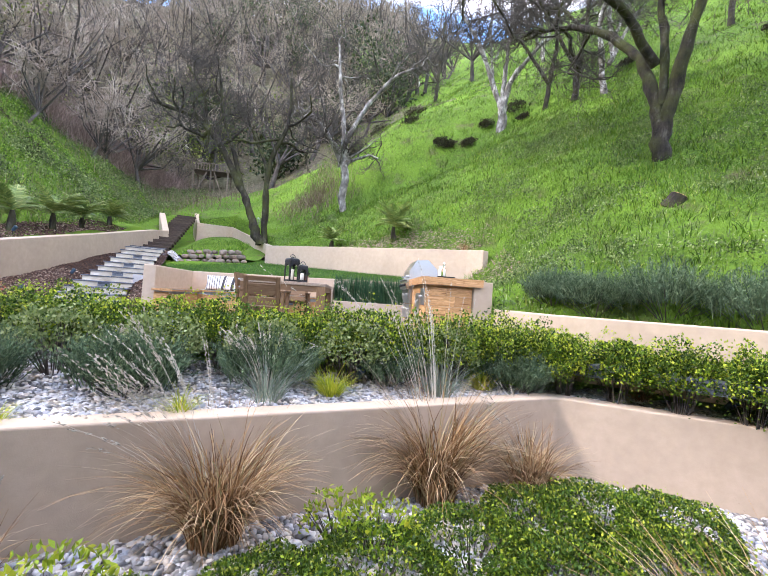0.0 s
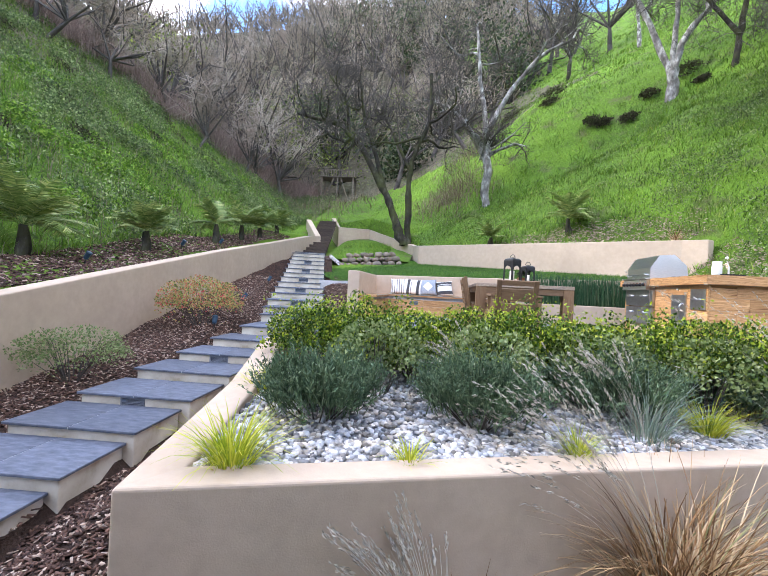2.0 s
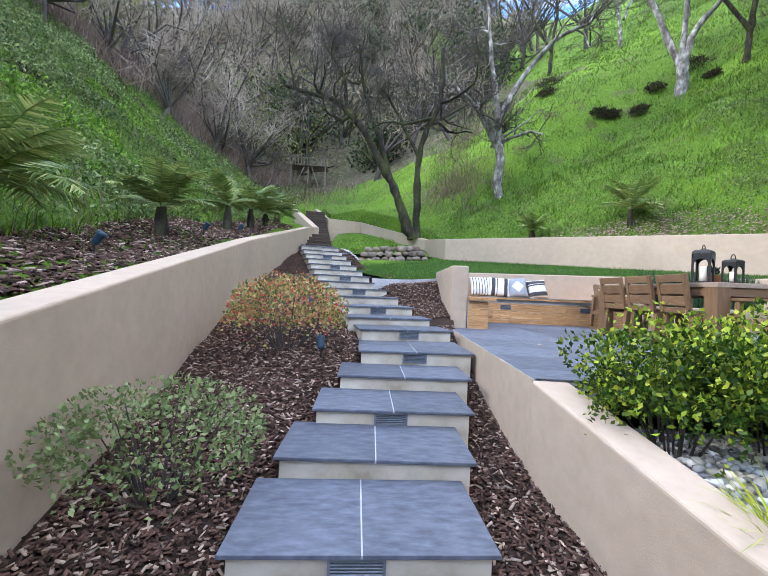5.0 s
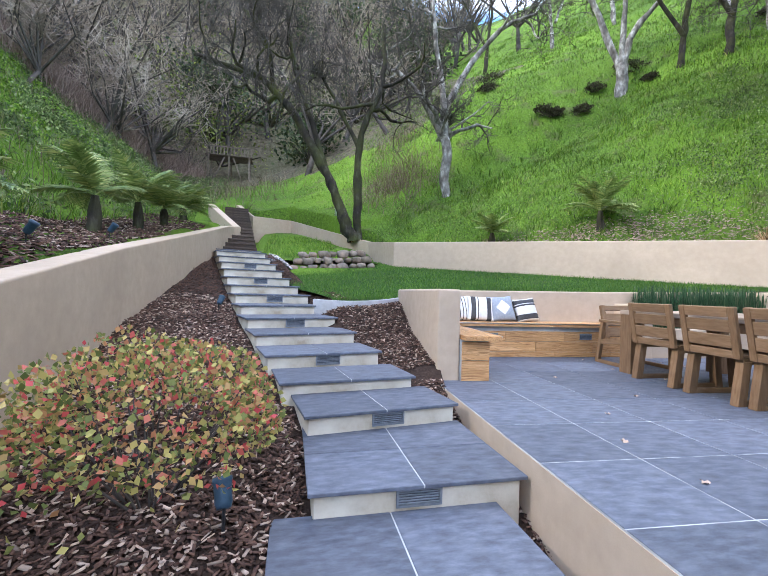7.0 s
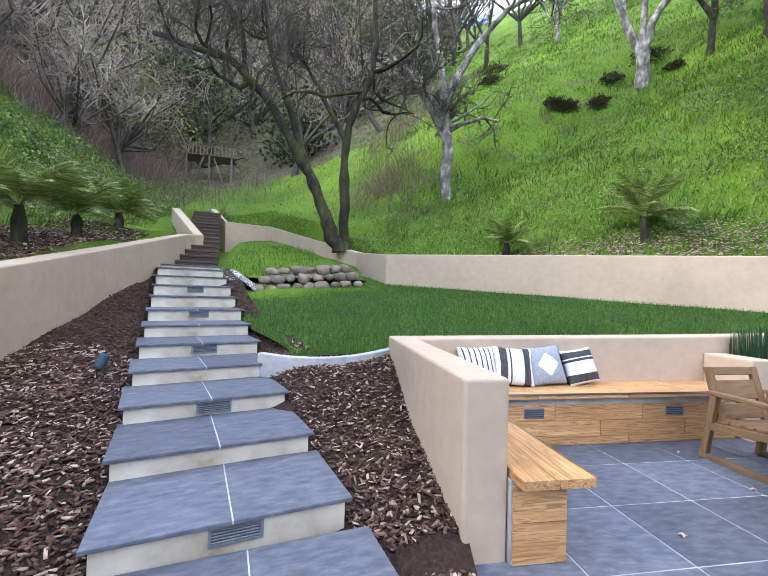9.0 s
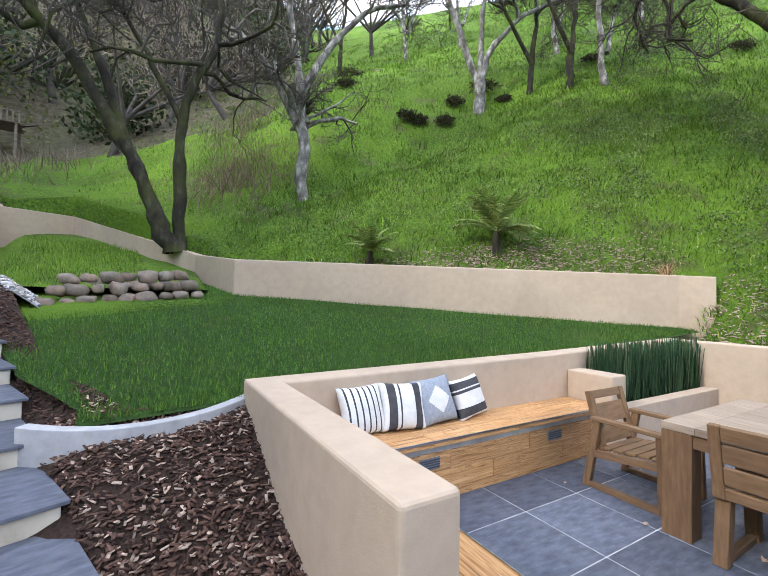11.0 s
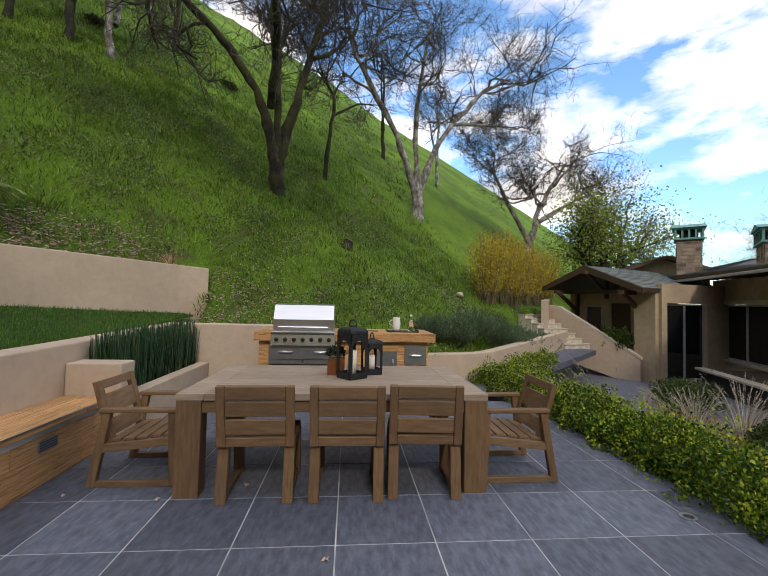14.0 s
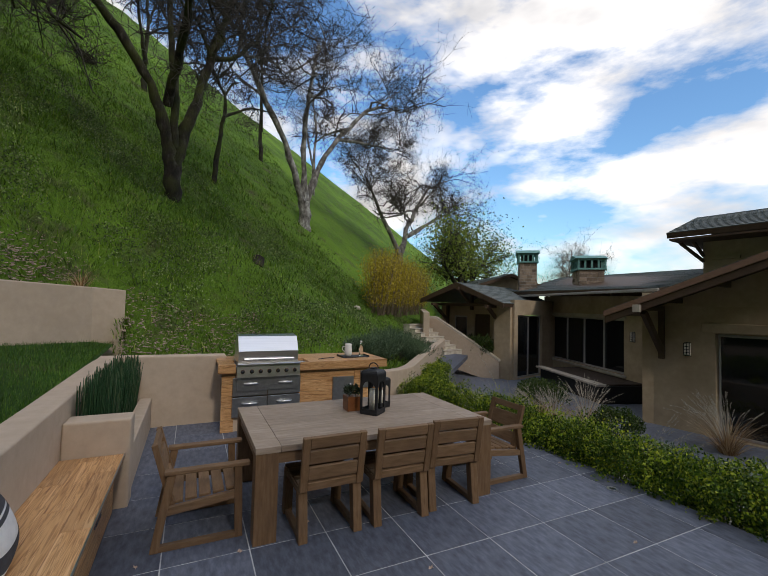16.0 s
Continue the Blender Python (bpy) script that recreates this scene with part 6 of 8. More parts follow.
# ---- trees ----
def bare_tree(name, label, group, base, limbs, seed, bark_mat, twig_mat, levels=4, kids=5, twigs=14, twig_len=0.55, gnarl=0.22, leaf=None, leaf_n=0, leaf_size=0.06, spread=0.75, category="tree", rise=0.25, reach=3.6):
    """A leafless oak. limbs: (start index of the parent limb or None, points, radius at start, at end). From these grow branches and twigs."""
    rs = np.random.RandomState(seed)
    t = thing(name, label, category, group, Matrix.Translation(base))
    tubes, tips = [], []

    def ring_tube(pts, r0, r1, sides):
        pts = np.asarray(pts, float)
        n = len(pts)
        r = np.linspace(r0, r1, n) * (1 + 0.10 * rs.normal(size=n) * (sides > 5))
        d = np.gradient(pts, axis=0)
        d /= np.linalg.norm(d, axis=1)[:, None]
        a = np.array([1.0, 0.2, 0.1]) if abs(d[0][0]) < 0.8 else np.array([0, 1.0, 0.1])
        u = np.cross(d, a)
        u /= np.linalg.norm(u, axis=1)[:, None]
        w = np.cross(d, u)
        ang = np.arange(sides) * 2 * np.pi / sides
        v = pts[:, None, :] + r[:, None, None] * (np.cos(ang)[None, :, None] * u[:, None, :] + np.sin(ang)[None, :, None] * w[:, None, :])
        i = np.arange(n * sides).reshape(n, sides)
        j = np.roll(i, -1, 1)
        f = np.stack([i[:-1], j[:-1], j[1:], i[1:]], -1).reshape(-1, 4)
        return v.reshape(-1, 3), f

    def curve(p, d, length, n, wander):
        pts, p, d = [p], np.array(p, float), np.array(d, float)
        for _ in range(n):
            d = d + rs.normal(size=3) * wander + np.array([0, 0, rise * 0.15])
            d /= np.linalg.norm(d)
            p = p + d * length / n
            pts.append(p)
        return np.array(pts)

    def spawn(pts, r0, r1, level, length):
        n = len(pts)
        for k in range(kids if level < levels else kids):
            f = rs.uniform(0.25, 1.0)
            i = min(n - 2, int(f * (n - 1)))
            p = pts[i] + (pts[i + 1] - pts[i]) * (f * (n - 1) - i if f < 1 else 1)
            fwd = pts[i + 1] - pts[i]
            fwd /= np.linalg.norm(fwd)
            d = fwd * 0.55 + rs.normal(size=3) * spread + np.array([0, 0, rise])
            d /= np.linalg.norm(d)
            ln = length * rs.uniform(0.5, 0.85)
            r = max(0.004, (r0 + (r1 - r0) * f) * rs.uniform(0.5, 0.82))
            c = curve(p, d, ln, 6 if level < 3 else 4, gnarl * 1.3)
            (tubes if level < 3 else fine).append(ring_tube(c, r, r * 0.35, 6 if level < 3 else 4))
            if level < levels:
                spawn(c, r, r * 0.35, level + 1, ln)
            else:
                tips.append(c)

    fine = []
    trunk = []
    for pts, r0, r1 in limbs:
        pts = np.array(pts, float)
        k = np.linspace(0, len(pts) - 1, (len(pts) - 1) * 5 + 1)
        sm = np.stack([np.interp(k, np.arange(len(pts)), pts[:, i]) for i in range(3)], -1)
        for _ in range(3):
            sm[1:-1] = (sm[:-2] + 2 * sm[1:-1] + sm[2:]) / 4
        sm[1:-1] += rs.normal(size=sm[1:-1].shape) * r0 * 0.16
        trunk.append(ring_tube(sm, r0, r1, 10))
        ln = np.linalg.norm(pts[-1] - pts[0])
        if ln > 2.2:
            spawn(sm[len(sm) * 2 // 5:], r0 * 0.75, r1, 2, min(reach, max(1.5, ln * 0.6)))
    v, f = joined(trunk)
    mesh_np("trunk", v, f, bark_mat, t, True)
    if tubes:
        v, f = joined(tubes)
        mesh_np("crown", v, f, bark_mat, t, True)
    pts = np.concatenate(tips)
    n = len(tips) * twigs
    pick = rs.randint(0, len(pts), n)
    p = pts[pick]
    d = rs.normal(size=(n, 3)) + np.array([0, 0, 0.25])
    d /= np.linalg.norm(d, axis=1)[:, None]
    q = p + d * (twig_len * rs.uniform(0.4, 1.0, n))[:, None]
    d2 = d + rs.normal(size=(n, 3)) * 0.6
    d2 /= np.linalg.norm(d2, axis=1)[:, None]
    e = q + d2 * (twig_len * rs.uniform(0.3, 0.8, n))[:, None]
    parts_ = [prisms(p, q, np.full(n, 0.0075), np.full(n, 0.0045)), prisms(q, e, np.full(n, 0.0045), np.full(n, 0.002))]
    if fine:
        parts_ += fine
    v, f = joined(parts_)
    mesh_np("twig_mass", v, f, twig_mat, t)
    if leaf is not None:
        c = pts[rs.randint(0, len(pts), leaf_n)] + rs.normal(size=(leaf_n, 3)) * twig_len * 0.7
        v, f = leaves(rs, c, leaf_size, 0.6, 0.1)
        mesh_np("leaf_mass", v, f, leaf, t)
    return t


# ---- big oaks on the slopes ----
def on_hill(x, y, sink=0.35):
    return (x, y, float(hill_z(x, y)) - sink)


def lim(r, *pts):
    """Points given as (metres along r, metres up) or (along r, up, away)."""
    away = (-r[1], r[0])
    return [(p[0] * r[0] + (p[2] if len(p) > 2 else 0) * away[0], p[0] * r[1] + (p[2] if len(p) > 2 else 0) * away[1], p[1]) for p in pts]


RX, RD = (0.987, -0.16), (0.41, -0.91)
bare_tree("oak", "dark mossy leaning oak with bare twisting limbs", "slope oaks", on_hill(-3.42, 19.41), [
    (lim(RX, (0, 0), (-0.45, 1.1), (-1.1, 2.6), (-2.4, 4.8), (-3.7, 6.0), (-5.9, 6.6)), 0.22, 0.08),
    (lim(RX, (-1.0, 2.4), (-1.6, 4.2), (-2.3, 6.1), (-2.6, 8.2)), 0.12, 0.05),
    (lim(RX, (0.15, 0), (0.1, 2.3), (0.1, 3.9), (0.95, 5.6), (0.9, 7.8)), 0.16, 0.07),
    (lim(RX, (0.1, 3.4), (-0.8, 5.2, 0.4), (-1.6, 6.5, 0.6)), 0.09, 0.04),
    (lim(RX, (-3.0, 5.4), (-3.2, 7.0), (-4.2, 8.3)), 0.10, 0.04)], 11, bark, twig, 4, 5, 4, 0.5, 0.36)
bare_tree("oak", "pale lichen-covered oak with a forked bare crown", "slope oaks", on_hill(0.21, 20.18), [
    (lim(RX, (0, 0), (-0.1, 2.4), (-0.15, 4.1)), 0.22, 0.15),
    (lim(RX, (-0.1, 2.4), (-1.1, 4.3), (-2.0, 5.2), (-3.2, 5.6)), 0.13, 0.05),
    (lim(RX, (-0.1, 3.8), (0.9, 5.7), (2.2, 7.2), (3.4, 7.6)), 0.14, 0.05),
    (lim(RX, (-0.2, 3.9), (-0.5, 6.2), (-0.8, 8.8)), 0.13, 0.05),
    (lim(RX, (0.0, 2.9), (0.8, 3.4), (1.6, 4.1)), 0.05, 0.02)], 12, pale_bark, twig, 4, 5, 4, 0.5, 0.32)
bare_tree("oak", "grey forked oak on the green slope", "slope oaks", on_hill(8.0, 20.48), [
    (lim((0.85, -0.5), (0, 0), (0.0, 1.6)), 0.26, 0.2),
    (lim((0.85, -0.5), (0, 1.2), (-0.6, 3.0), (-1.6, 5.5), (-2.6, 7.2)), 0.17, 0.06),
    (lim((0.85, -0.5), (0, 1.4), (0.3, 3.0), (1.9, 4.7), (4.2, 5.5)), 0.17, 0.06),
    (lim((0.85, -0.5), (0, 1.3), (0.0, 4.0), (0.3, 7.2)), 0.15, 0.05)], 13, pale_bark, twig, 4, 5, 9, 0.5)
bare_tree("oak", "large dark double-trunked oak with spreading bare limbs", "slope oaks", on_hill(8.86, 10.54), [
    (lim(RD, (0, 0), (0.0, 1.3)), 0.24, 0.20),
    (lim(RD, (-0.02, 1.0), (-0.2, 2.1), (-0.8, 3.7), (-2.0, 4.9), (-3.6, 6.0), (-5.0, 6.3)), 0.19, 0.06),
    (lim(RD, (0.02, 1.0), (0.25, 2.1), (0.65, 3.7), (1.2, 5.6), (1.7, 7.8)), 0.19, 0.07),
    (lim(RD, (0.0, 1.8), (0.0, 3.5), (-0.3, 5.8), (-0.2, 8.0)), 0.13, 0.05),
    ([(-0.1, 0.2, 3.0), (-1.5, -0.2, 4.3), (-3.2, -0.4, 4.7), (-5.0, -0.6, 4.4), (-6.2, -0.8, 4.5)], 0.13, 0.04)], 14, bark, twig, 4, 7, 6, 0.5, 0.30, reach=4.4)
bare_tree("oak", "pale grey many-forked oak with a broad bare crown", "slope oaks", on_hill(16.4, 4.74), [
    (lim(RD, (0, 0), (-0.1, 1.6)), 0.34, 0.28),
    (lim(RD, (-0.1, 1.3), (-1.3, 4.3), (-3.3, 7.0), (-4.2, 8.8)), 0.2, 0.07),
    (lim(RD, (0.0, 1.3), (0.7, 3.6), (2.2, 5.8), (4.2, 8.0), (6.4, 9.4)), 0.2, 0.07),
    (lim(RD, (0.0, 1.4), (-0.3, 4.3), (0.0, 7.5), (0.6, 10.4)), 0.18, 0.06),
    (lim(RD, (2.0, 5.6), (4.5, 6.2), (7.0, 6.6)), 0.1, 0.04)], 15, pale_bark, twig, 4, 7, 7, 0.6, 0.30, reach=5.4)
bare_tree("sapling", "thin crooked young oak with a tangle of dry twigs", "slope oaks", on_hill(12.73, 9.34), [
    (lim(RD, (0, 0), (0.2, 2.1), (0.5, 3.7), (-0.3, 5.0)), 0.10, 0.04),
    (lim(RD, (0.4, 3.1), (1.5, 3.9), (2.6, 4.1)), 0.06, 0.02)], 16, bark, twig, 4, 4, 5, 0.45)
for _k, (_x, _y, _h) in enumerate(((10.4, 17.9, 6.0), (11.3, 17.0, 5.5), (9.7, 19.3, 5.5), (14.5, 21.5, 6), (17.5, 17.5, 6), (10.5, 30, 7), (6.5, 32, 7), (13.5, 28, 6.5), (19.5, 12.5, 6), (22, 21, 7), (24, 6.0, 8), (27, 1.5, 8))):
    bare_tree("oak", "slender grey oak high on the slope", "far slope oaks", on_hill(_x, _y), [
        ([(0, 0, 0), (0.2 * (-1) ** _k, 0.1, _h * 0.35), (0.5 * (-1) ** _k, 0, _h * 0.7), (0.4, 0.2, _h)], 0.15, 0.05),
        ([(0.1, 0, _h * 0.3), (-0.9 * (-1) ** _k, 0.3, _h * 0.6), (-1.8 * (-1) ** _k, 0.4, _h * 0.85)], 0.10, 0.04)], 30 + _k, pale_bark if _k % 2 else bark, twig, 3, 5, 12, 0.7)

# trees beyond the house
bare_tree("oak", "wide bare grey oak behind the house", "trees behind the house", on_hill(21, -3.0), [
    ([(0, 0, 0), (0.4, -0.6, 2.2), (1.0, -1.6, 4.5), (1.5, -3.5, 7.5)], 0.3, 0.08),
    ([(0.3, -0.4, 1.8), (0.0, 1.0, 4.0), (0.0, 2.6, 7.0)], 0.2, 0.06),
    ([(0.6, -1.2, 3.2), (1.5, -3.6, 4.6), (2.5, -6.0, 5.8)], 0.18, 0.05)], 51, pale_bark, twig, 4, 7, 6, 0.8, 0.28, reach=5.6)
bare_tree("oak", "bare tree far beyond the roof", "trees behind the house", on_hill(21, -21), [
    ([(0, 0, -1), (0.2, 0.3, 3.0), (0.4, 0.6, 7.0)], 0.3, 0.08),
    ([(0.1, 0.1, 2.0), (1.8, -1.0, 5.0), (3, -1.8, 6.5)], 0.18, 0.05),
    ([(0.1, 0.1, 2.2), (-1.8, 1.0, 5.0), (-3, 2.0, 6.8)], 0.18, 0.05)], 52, pale_bark, pale_twig, 4, 5, 6, 0.8)
for _k, (_x, _y) in enumerate(((18.5, -7.0), (20.5, -9.5))):
    bare_tree("leafy_oak", "oak in fresh yellow-green leaf behind the house", "trees behind the house", (_x, _y, 0.3), [
        ([(0, 0, 0), (0.1, 0.2, 3.0), (0.3, 0.2, 6.4)], 0.3, 0.1),
        ([(0.1, 0.1, 2.0), (1.8, -2.0, 3.6), (3.0, -3.8, 4.6)], 0.2, 0.06),
        ([(0.1, 0.1, 2.0), (-1.6, 2.0, 3.4), (-2.6, 3.6, 4.2)], 0.2, 0.06)], 53 + _k, bark, twig, 4, 5, 4, 0.7, 0.25, tree_leaf, 6500, 0.15, reach=5.2)


# ---- woods at the head of the valley ----
def woods(name, spots, seed, twig_mat, limb_mat, per, spray, label):
    """Many bare trees massed together."""
    rs = np.random.RandomState(seed)
    limbs_, tw = [], []
    for x, y, h in spots:
        b = np.array([x, y, float(hill_z(x, y)) - 0.2])
        n = 9
        tops = b + np.stack([rs.normal(size=n) * h * 0.32, rs.normal(size=n) * h * 0.32, h * rs.uniform(0.55, 1.0, n)], -1)
        fork = b + np.array([rs.normal() * 0.4, rs.normal() * 0.4, h * 0.25])
        mid = fork + (tops - fork) * 0.5 + rs.normal(size=(n, 3)) * 0.4
        limbs_.append(prisms(b[None], fork[None], np.array([h * 0.03]), np.array([h * 0.02])))
        limbs_.append(prisms(np.repeat(fork[None], n, 0), mid, np.full(n, h * 0.016), np.full(n, h * 0.009)))
        limbs_.append(prisms(mid, tops, np.full(n, h * 0.009), np.full(n, h * 0.003)))
        i = rs.randint(0, n, per)
        u = rs.random(per)[:, None]
        p = mid[i] * (1 - u) + tops[i] * u
        d = rs.normal(size=(per, 3)) + np.array([0, 0, 0.3])
        d /= np.linalg.norm(d, axis=1)[:, None]
        q = p + d * (spray * rs.uniform(0.4, 1.2, per))[:, None]
        d = d + rs.normal(size=(per, 3)) * 0.7
        e = q + d * (spray * rs.uniform(0.2, 0.5, per))[:, None]
        tw += [prisms(p, q, np.full(per, 0.018), np.full(per, 0.010)), prisms(q, e, np.full(per, 0.010), np.full(per, 0.004))]
    o = tagged(new(name), label, "woods", kind="stuff")
    v, f = joined(limbs_)
    mesh_np("limbs", v, f, limb_mat, o)
    v, f = joined(tw)
    mesh_np("twigs", v, f, twig_mat, o)


_r = random.Random(8)
_far = [(_r.uniform(-34, 10), 30 + 62 * _r.random() ** 0.85, _r.uniform(5, 9.5)) for _ in range(330)]
_far += [(_r.uniform(-66, -24), _r.uniform(45, 98), _r.uniform(5, 9)) for _ in range(110)]
_far += [(_r.uniform(-13, -6.5), _r.uniform(25, 34), _r.uniform(3.5, 6)) for _ in range(14)]
woods("bare_woods", [s for s in _far if not (-12.6 < s[0] < -6.0 and s[1] < 36)], 21, pale_twig, twig, 150, 1.1, "dense grey leafless woods filling the valley head")
_bank = [(_r.uniform(-30, -13.0), _r.uniform(9, 36), _r.uniform(3, 6)) for _ in range(52)]
woods("bank_woods", _bank, 22, pale_twig, twig, 200, 0.7, "bare scrub trees along the top of the bank")


def leafy_mass(name, spots, seed, mat, per, size, label):
    rs = np.random.RandomState(seed)
    ls, st = [], []
    for x, y, r in spots:
        b = np.array([x, y, float(hill_z(x, y))])
        m = 9
        cl = b + np.stack([rs.normal(size=m) * r * 0.55, rs.normal(size=m) * r * 0.55, r * rs.uniform(0.4, 1.7, m)], -1)
        k = rs.randint(0, m, per)
        c = cl[k] + rs.normal(size=(per, 3)) * r * 0.30
        ls.append(leaves(rs, c, size, 0.6, 0.2))
        st.append(prisms(np.repeat(b[None], m, 0), cl, np.full(m, 0.05 * r), np.full(m, 0.015 * r)))
    o = tagged(new(name), label, "trees", kind="stuff")
    v, f = joined(ls)
    mesh_np("leaf_mass", v, f, mat, o)
    v, f = joined(st)
    mesh_np("limbs", v, f, bark, o)


leafy_mass("evergreen_oaks", [(_r.uniform(-20, 4), _r.uniform(36, 72), _r.uniform(2.2, 3.6)) for _ in range(15)] + [(-5.5, 33, 2.0), (-2.0, 38, 2.4)], 23, oak_leaf, 1500, 0.30, "dark evergreen oaks among the bare woods")
leafy_mass("budding_oaks", [(-15, 31, 2.4), (-18, 34, 2.6), (-9, 40, 2.6), (-15.5, 40, 3), (-12, 36, 2.2), (-21, 25, 2.4)], 24, young_leaf, 900, 0.20, "oaks in pale yellow-green bud on the bank")


# ---- brush, weeds and grass on the slopes ----
def scatter(rs, n, x0, x1, y0, y1):
    x, y = rs.uniform(x0, x1, n), rs.uniform(y0, y1, n)
    k = ~inside(x, y, GARDEN)
    x, y = x[k], y[k]
    return np.stack([x, y, hill_z(x, y)], -1)


def grass_on(name, rs, base, length, width, mat, label, seg=2, kind="stuff", lean=0.35):
    n = len(base)
    v, f = blades(rs, base - np.array([0, 0, 0.03]), rs.uniform(0, 2 * np.pi, n), np.abs(rs.normal(size=n)) * lean, length * rs.uniform(0.5, 1.2, n), width * rs.uniform(0.6, 1.3, n), rs.uniform(0.2, 1.2, n), seg)
    tagged(mesh_np(name, v, f, mat), label, "grass", kind=kind)


rs = np.random.RandomState(77)
near = scatter(rs, 120000, 2.6, 13, -1, 17)
mid_ = scatter(rs, 100000, -6, 26, 8, 32)
patch = lambda p, s, t: (lumps(p[:, 0], p[:, 1], s) + 0.6 * lumps(p[:, 1] * 1.7, p[:, 0], s * 2.3) + rs.normal(size=len(p)) * 0.35) > t
grass_on("hill_grass", rs, near[patch(near, 0.8, -0.35)], 0.105, 0.009, hill_blade, "fresh green spring grass on the hillside", lean=0.7)
grass_on("high_hill_grass", rs, mid_[patch(mid_, 0.5, -0.4)], 0.15, 0.020, hill_blade, "long bright grass on the upper hillside", lean=0.7)
bank = scatter(rs, 80000, -19, -7.4, 1, 34)
_d = left_x(bank[:, 1]) - bank[:, 0]
bank, _d = bank[_d > 1.7], _d[_d > 1.7]
grass_on("bank_grass", rs, bank[patch(bank, 0.6, -0.25)], 0.17, 0.013, hill_blade, "rank green grass on the left bank", lean=0.7)
grass_on("bank_dry_stems", rs, bank[::5], 0.48, 0.010, dry_weed, "dry brown stems on the left bank")
w = bank[patch(bank, 0.9, 0.15)][::2]
w = np.repeat(w, 7, 0) + rs.normal(size=(len(w) * 7, 3)) * np.array([0.16, 0.16, 0.10]) + np.array([0, 0, 0.16])
v, f = leaves(rs, w, 0.085, 0.5, 0.4)
tagged(mesh_np("bank_weeds", v, f, weed_leaf), "leafy green weeds and ferns on the left bank", "weeds", kind="stuff")
w = near[patch(near, 1.1, 0.35)][::3]
w = np.repeat(w, 5, 0) + rs.normal(size=(len(w) * 5, 3)) * np.array([0.10, 0.10, 0.03]) + np.array([0, 0, 0.06])
v, f = leaves(rs, w, 0.05, 0.6, 0.6)
tagged(mesh_np("hill_weeds", v, f, weed_leaf), "low clover and weeds at the foot of the hill", "weeds", kind="stuff")

# tussocks of longer grass that give the hill its rough nap
def tussocks(name, spots, per, length, width, mat, label, spread=0.10):
    n = len(spots)
    c = np.repeat(spots, per, 0)
    off = rs.normal(size=(n * per, 2)) * spread
    c[:, :2] += off
    free = ~inside(c[:, 0], c[:, 1], CLEAR)
    c, off = c[free], off[free]
    c[:, 2] = hill_z(c[:, 0], c[:, 1]) - 0.03
    grow = np.repeat(rs.uniform(0.6, 1.3, n), per)[free]
    k = len(c)
    head = np.arctan2(off[:, 1], off[:, 0]) + rs.normal(size=k) * 0.5
    v, f = blades(rs, c, head, np.abs(rs.normal(size=k)) * 0.35 + 0.15, length * grow * rs.uniform(0.6, 1.1, k), width * rs.uniform(0.7, 1.3, k), rs.uniform(0.5, 1.6, k), 2)
    tagged(mesh_np(name, v, f, mat), label, "grass", kind="stuff")


tussocks("hill_tussocks", scatter(rs, 6500, -2, 14, 2, 20), 14, 0.17, 0.014, hill_blade, "rough tussocks of bright grass on the hillside")
tussocks("high_tussocks", scatter(rs, 6000, -2, 34, 4, 40), 12, 0.25, 0.026, hill_blade, "rough tussocks of grass high on the hillside", 0.16)
tussocks("dark_tussocks", scatter(rs, 2600, -3, 16, 3, 26), 14, 0.16, 0.022, weed_leaf, "darker weedy clumps on the hillside", 0.16)
_b = scatter(rs, 5200, -22, -7.4, 1, 32)
_b = _b[left_x(_b[:, 1]) - _b[:, 0] > 1.6]
tussocks("bank_tussocks", _b, 14, 0.36, 0.016, hill_blade, "rank tussocks of grass on the bank", 0.14)

# ferns and brambles in clumps on the bank
def clumps(name, spots, mat, per, size, r, label):
    ls = []
    for x, y, k in spots:
        d = rs.normal(size=(per, 3))
        d[:, 2] = np.abs(d[:, 2])
        d /= np.linalg.norm(d, axis=1)[:, None]
        d *= (0.55 + 0.45 * rs.random(per))[:, None] * r * k
        c = d + np.array([x, y, 0])
        c[:, 2] = d[:, 2] * 0.75 + hill_z(c[:, 0], c[:, 1])
        ls.append(leaves(rs, c, size, 0.45, 0.3))
    v, f = joined(ls)
    tagged(mesh_np(name, v, f, mat), label, "weeds", kind="stuff")


def bank_spots(n, d0, d1, y0, y1):
    y = rs.uniform(y0, y1, n)
    return [(float(left_x(q)) - rs.uniform(d0, d1), q, rs.uniform(0.6, 1.4)) for q in y]


clumps("bank_ferns", bank_spots(70, 2.6, 8, 3, 26) + [(-11.8, 9.5, 1.6), (-11.1, 10.1, 1.6), (-10.7, 11.4, 1.7), (-10.9, 10.8, 1.5), (-12.4, 14.9, 1.3)], fern_leaf, 420, 0.10, 0.45, "bright green fern clumps on the bank")
clumps("bank_brambles", bank_spots(90, 4, 13, 4, 32), weed_leaf, 380, 0.09, 0.55, "dull green bramble clumps on the bank")
clumps("bank_dead_brush", bank_spots(46, 4, 12, 5, 30), dead_leaf, 300, 0.07, 0.45, "brown dead brush on the bank")

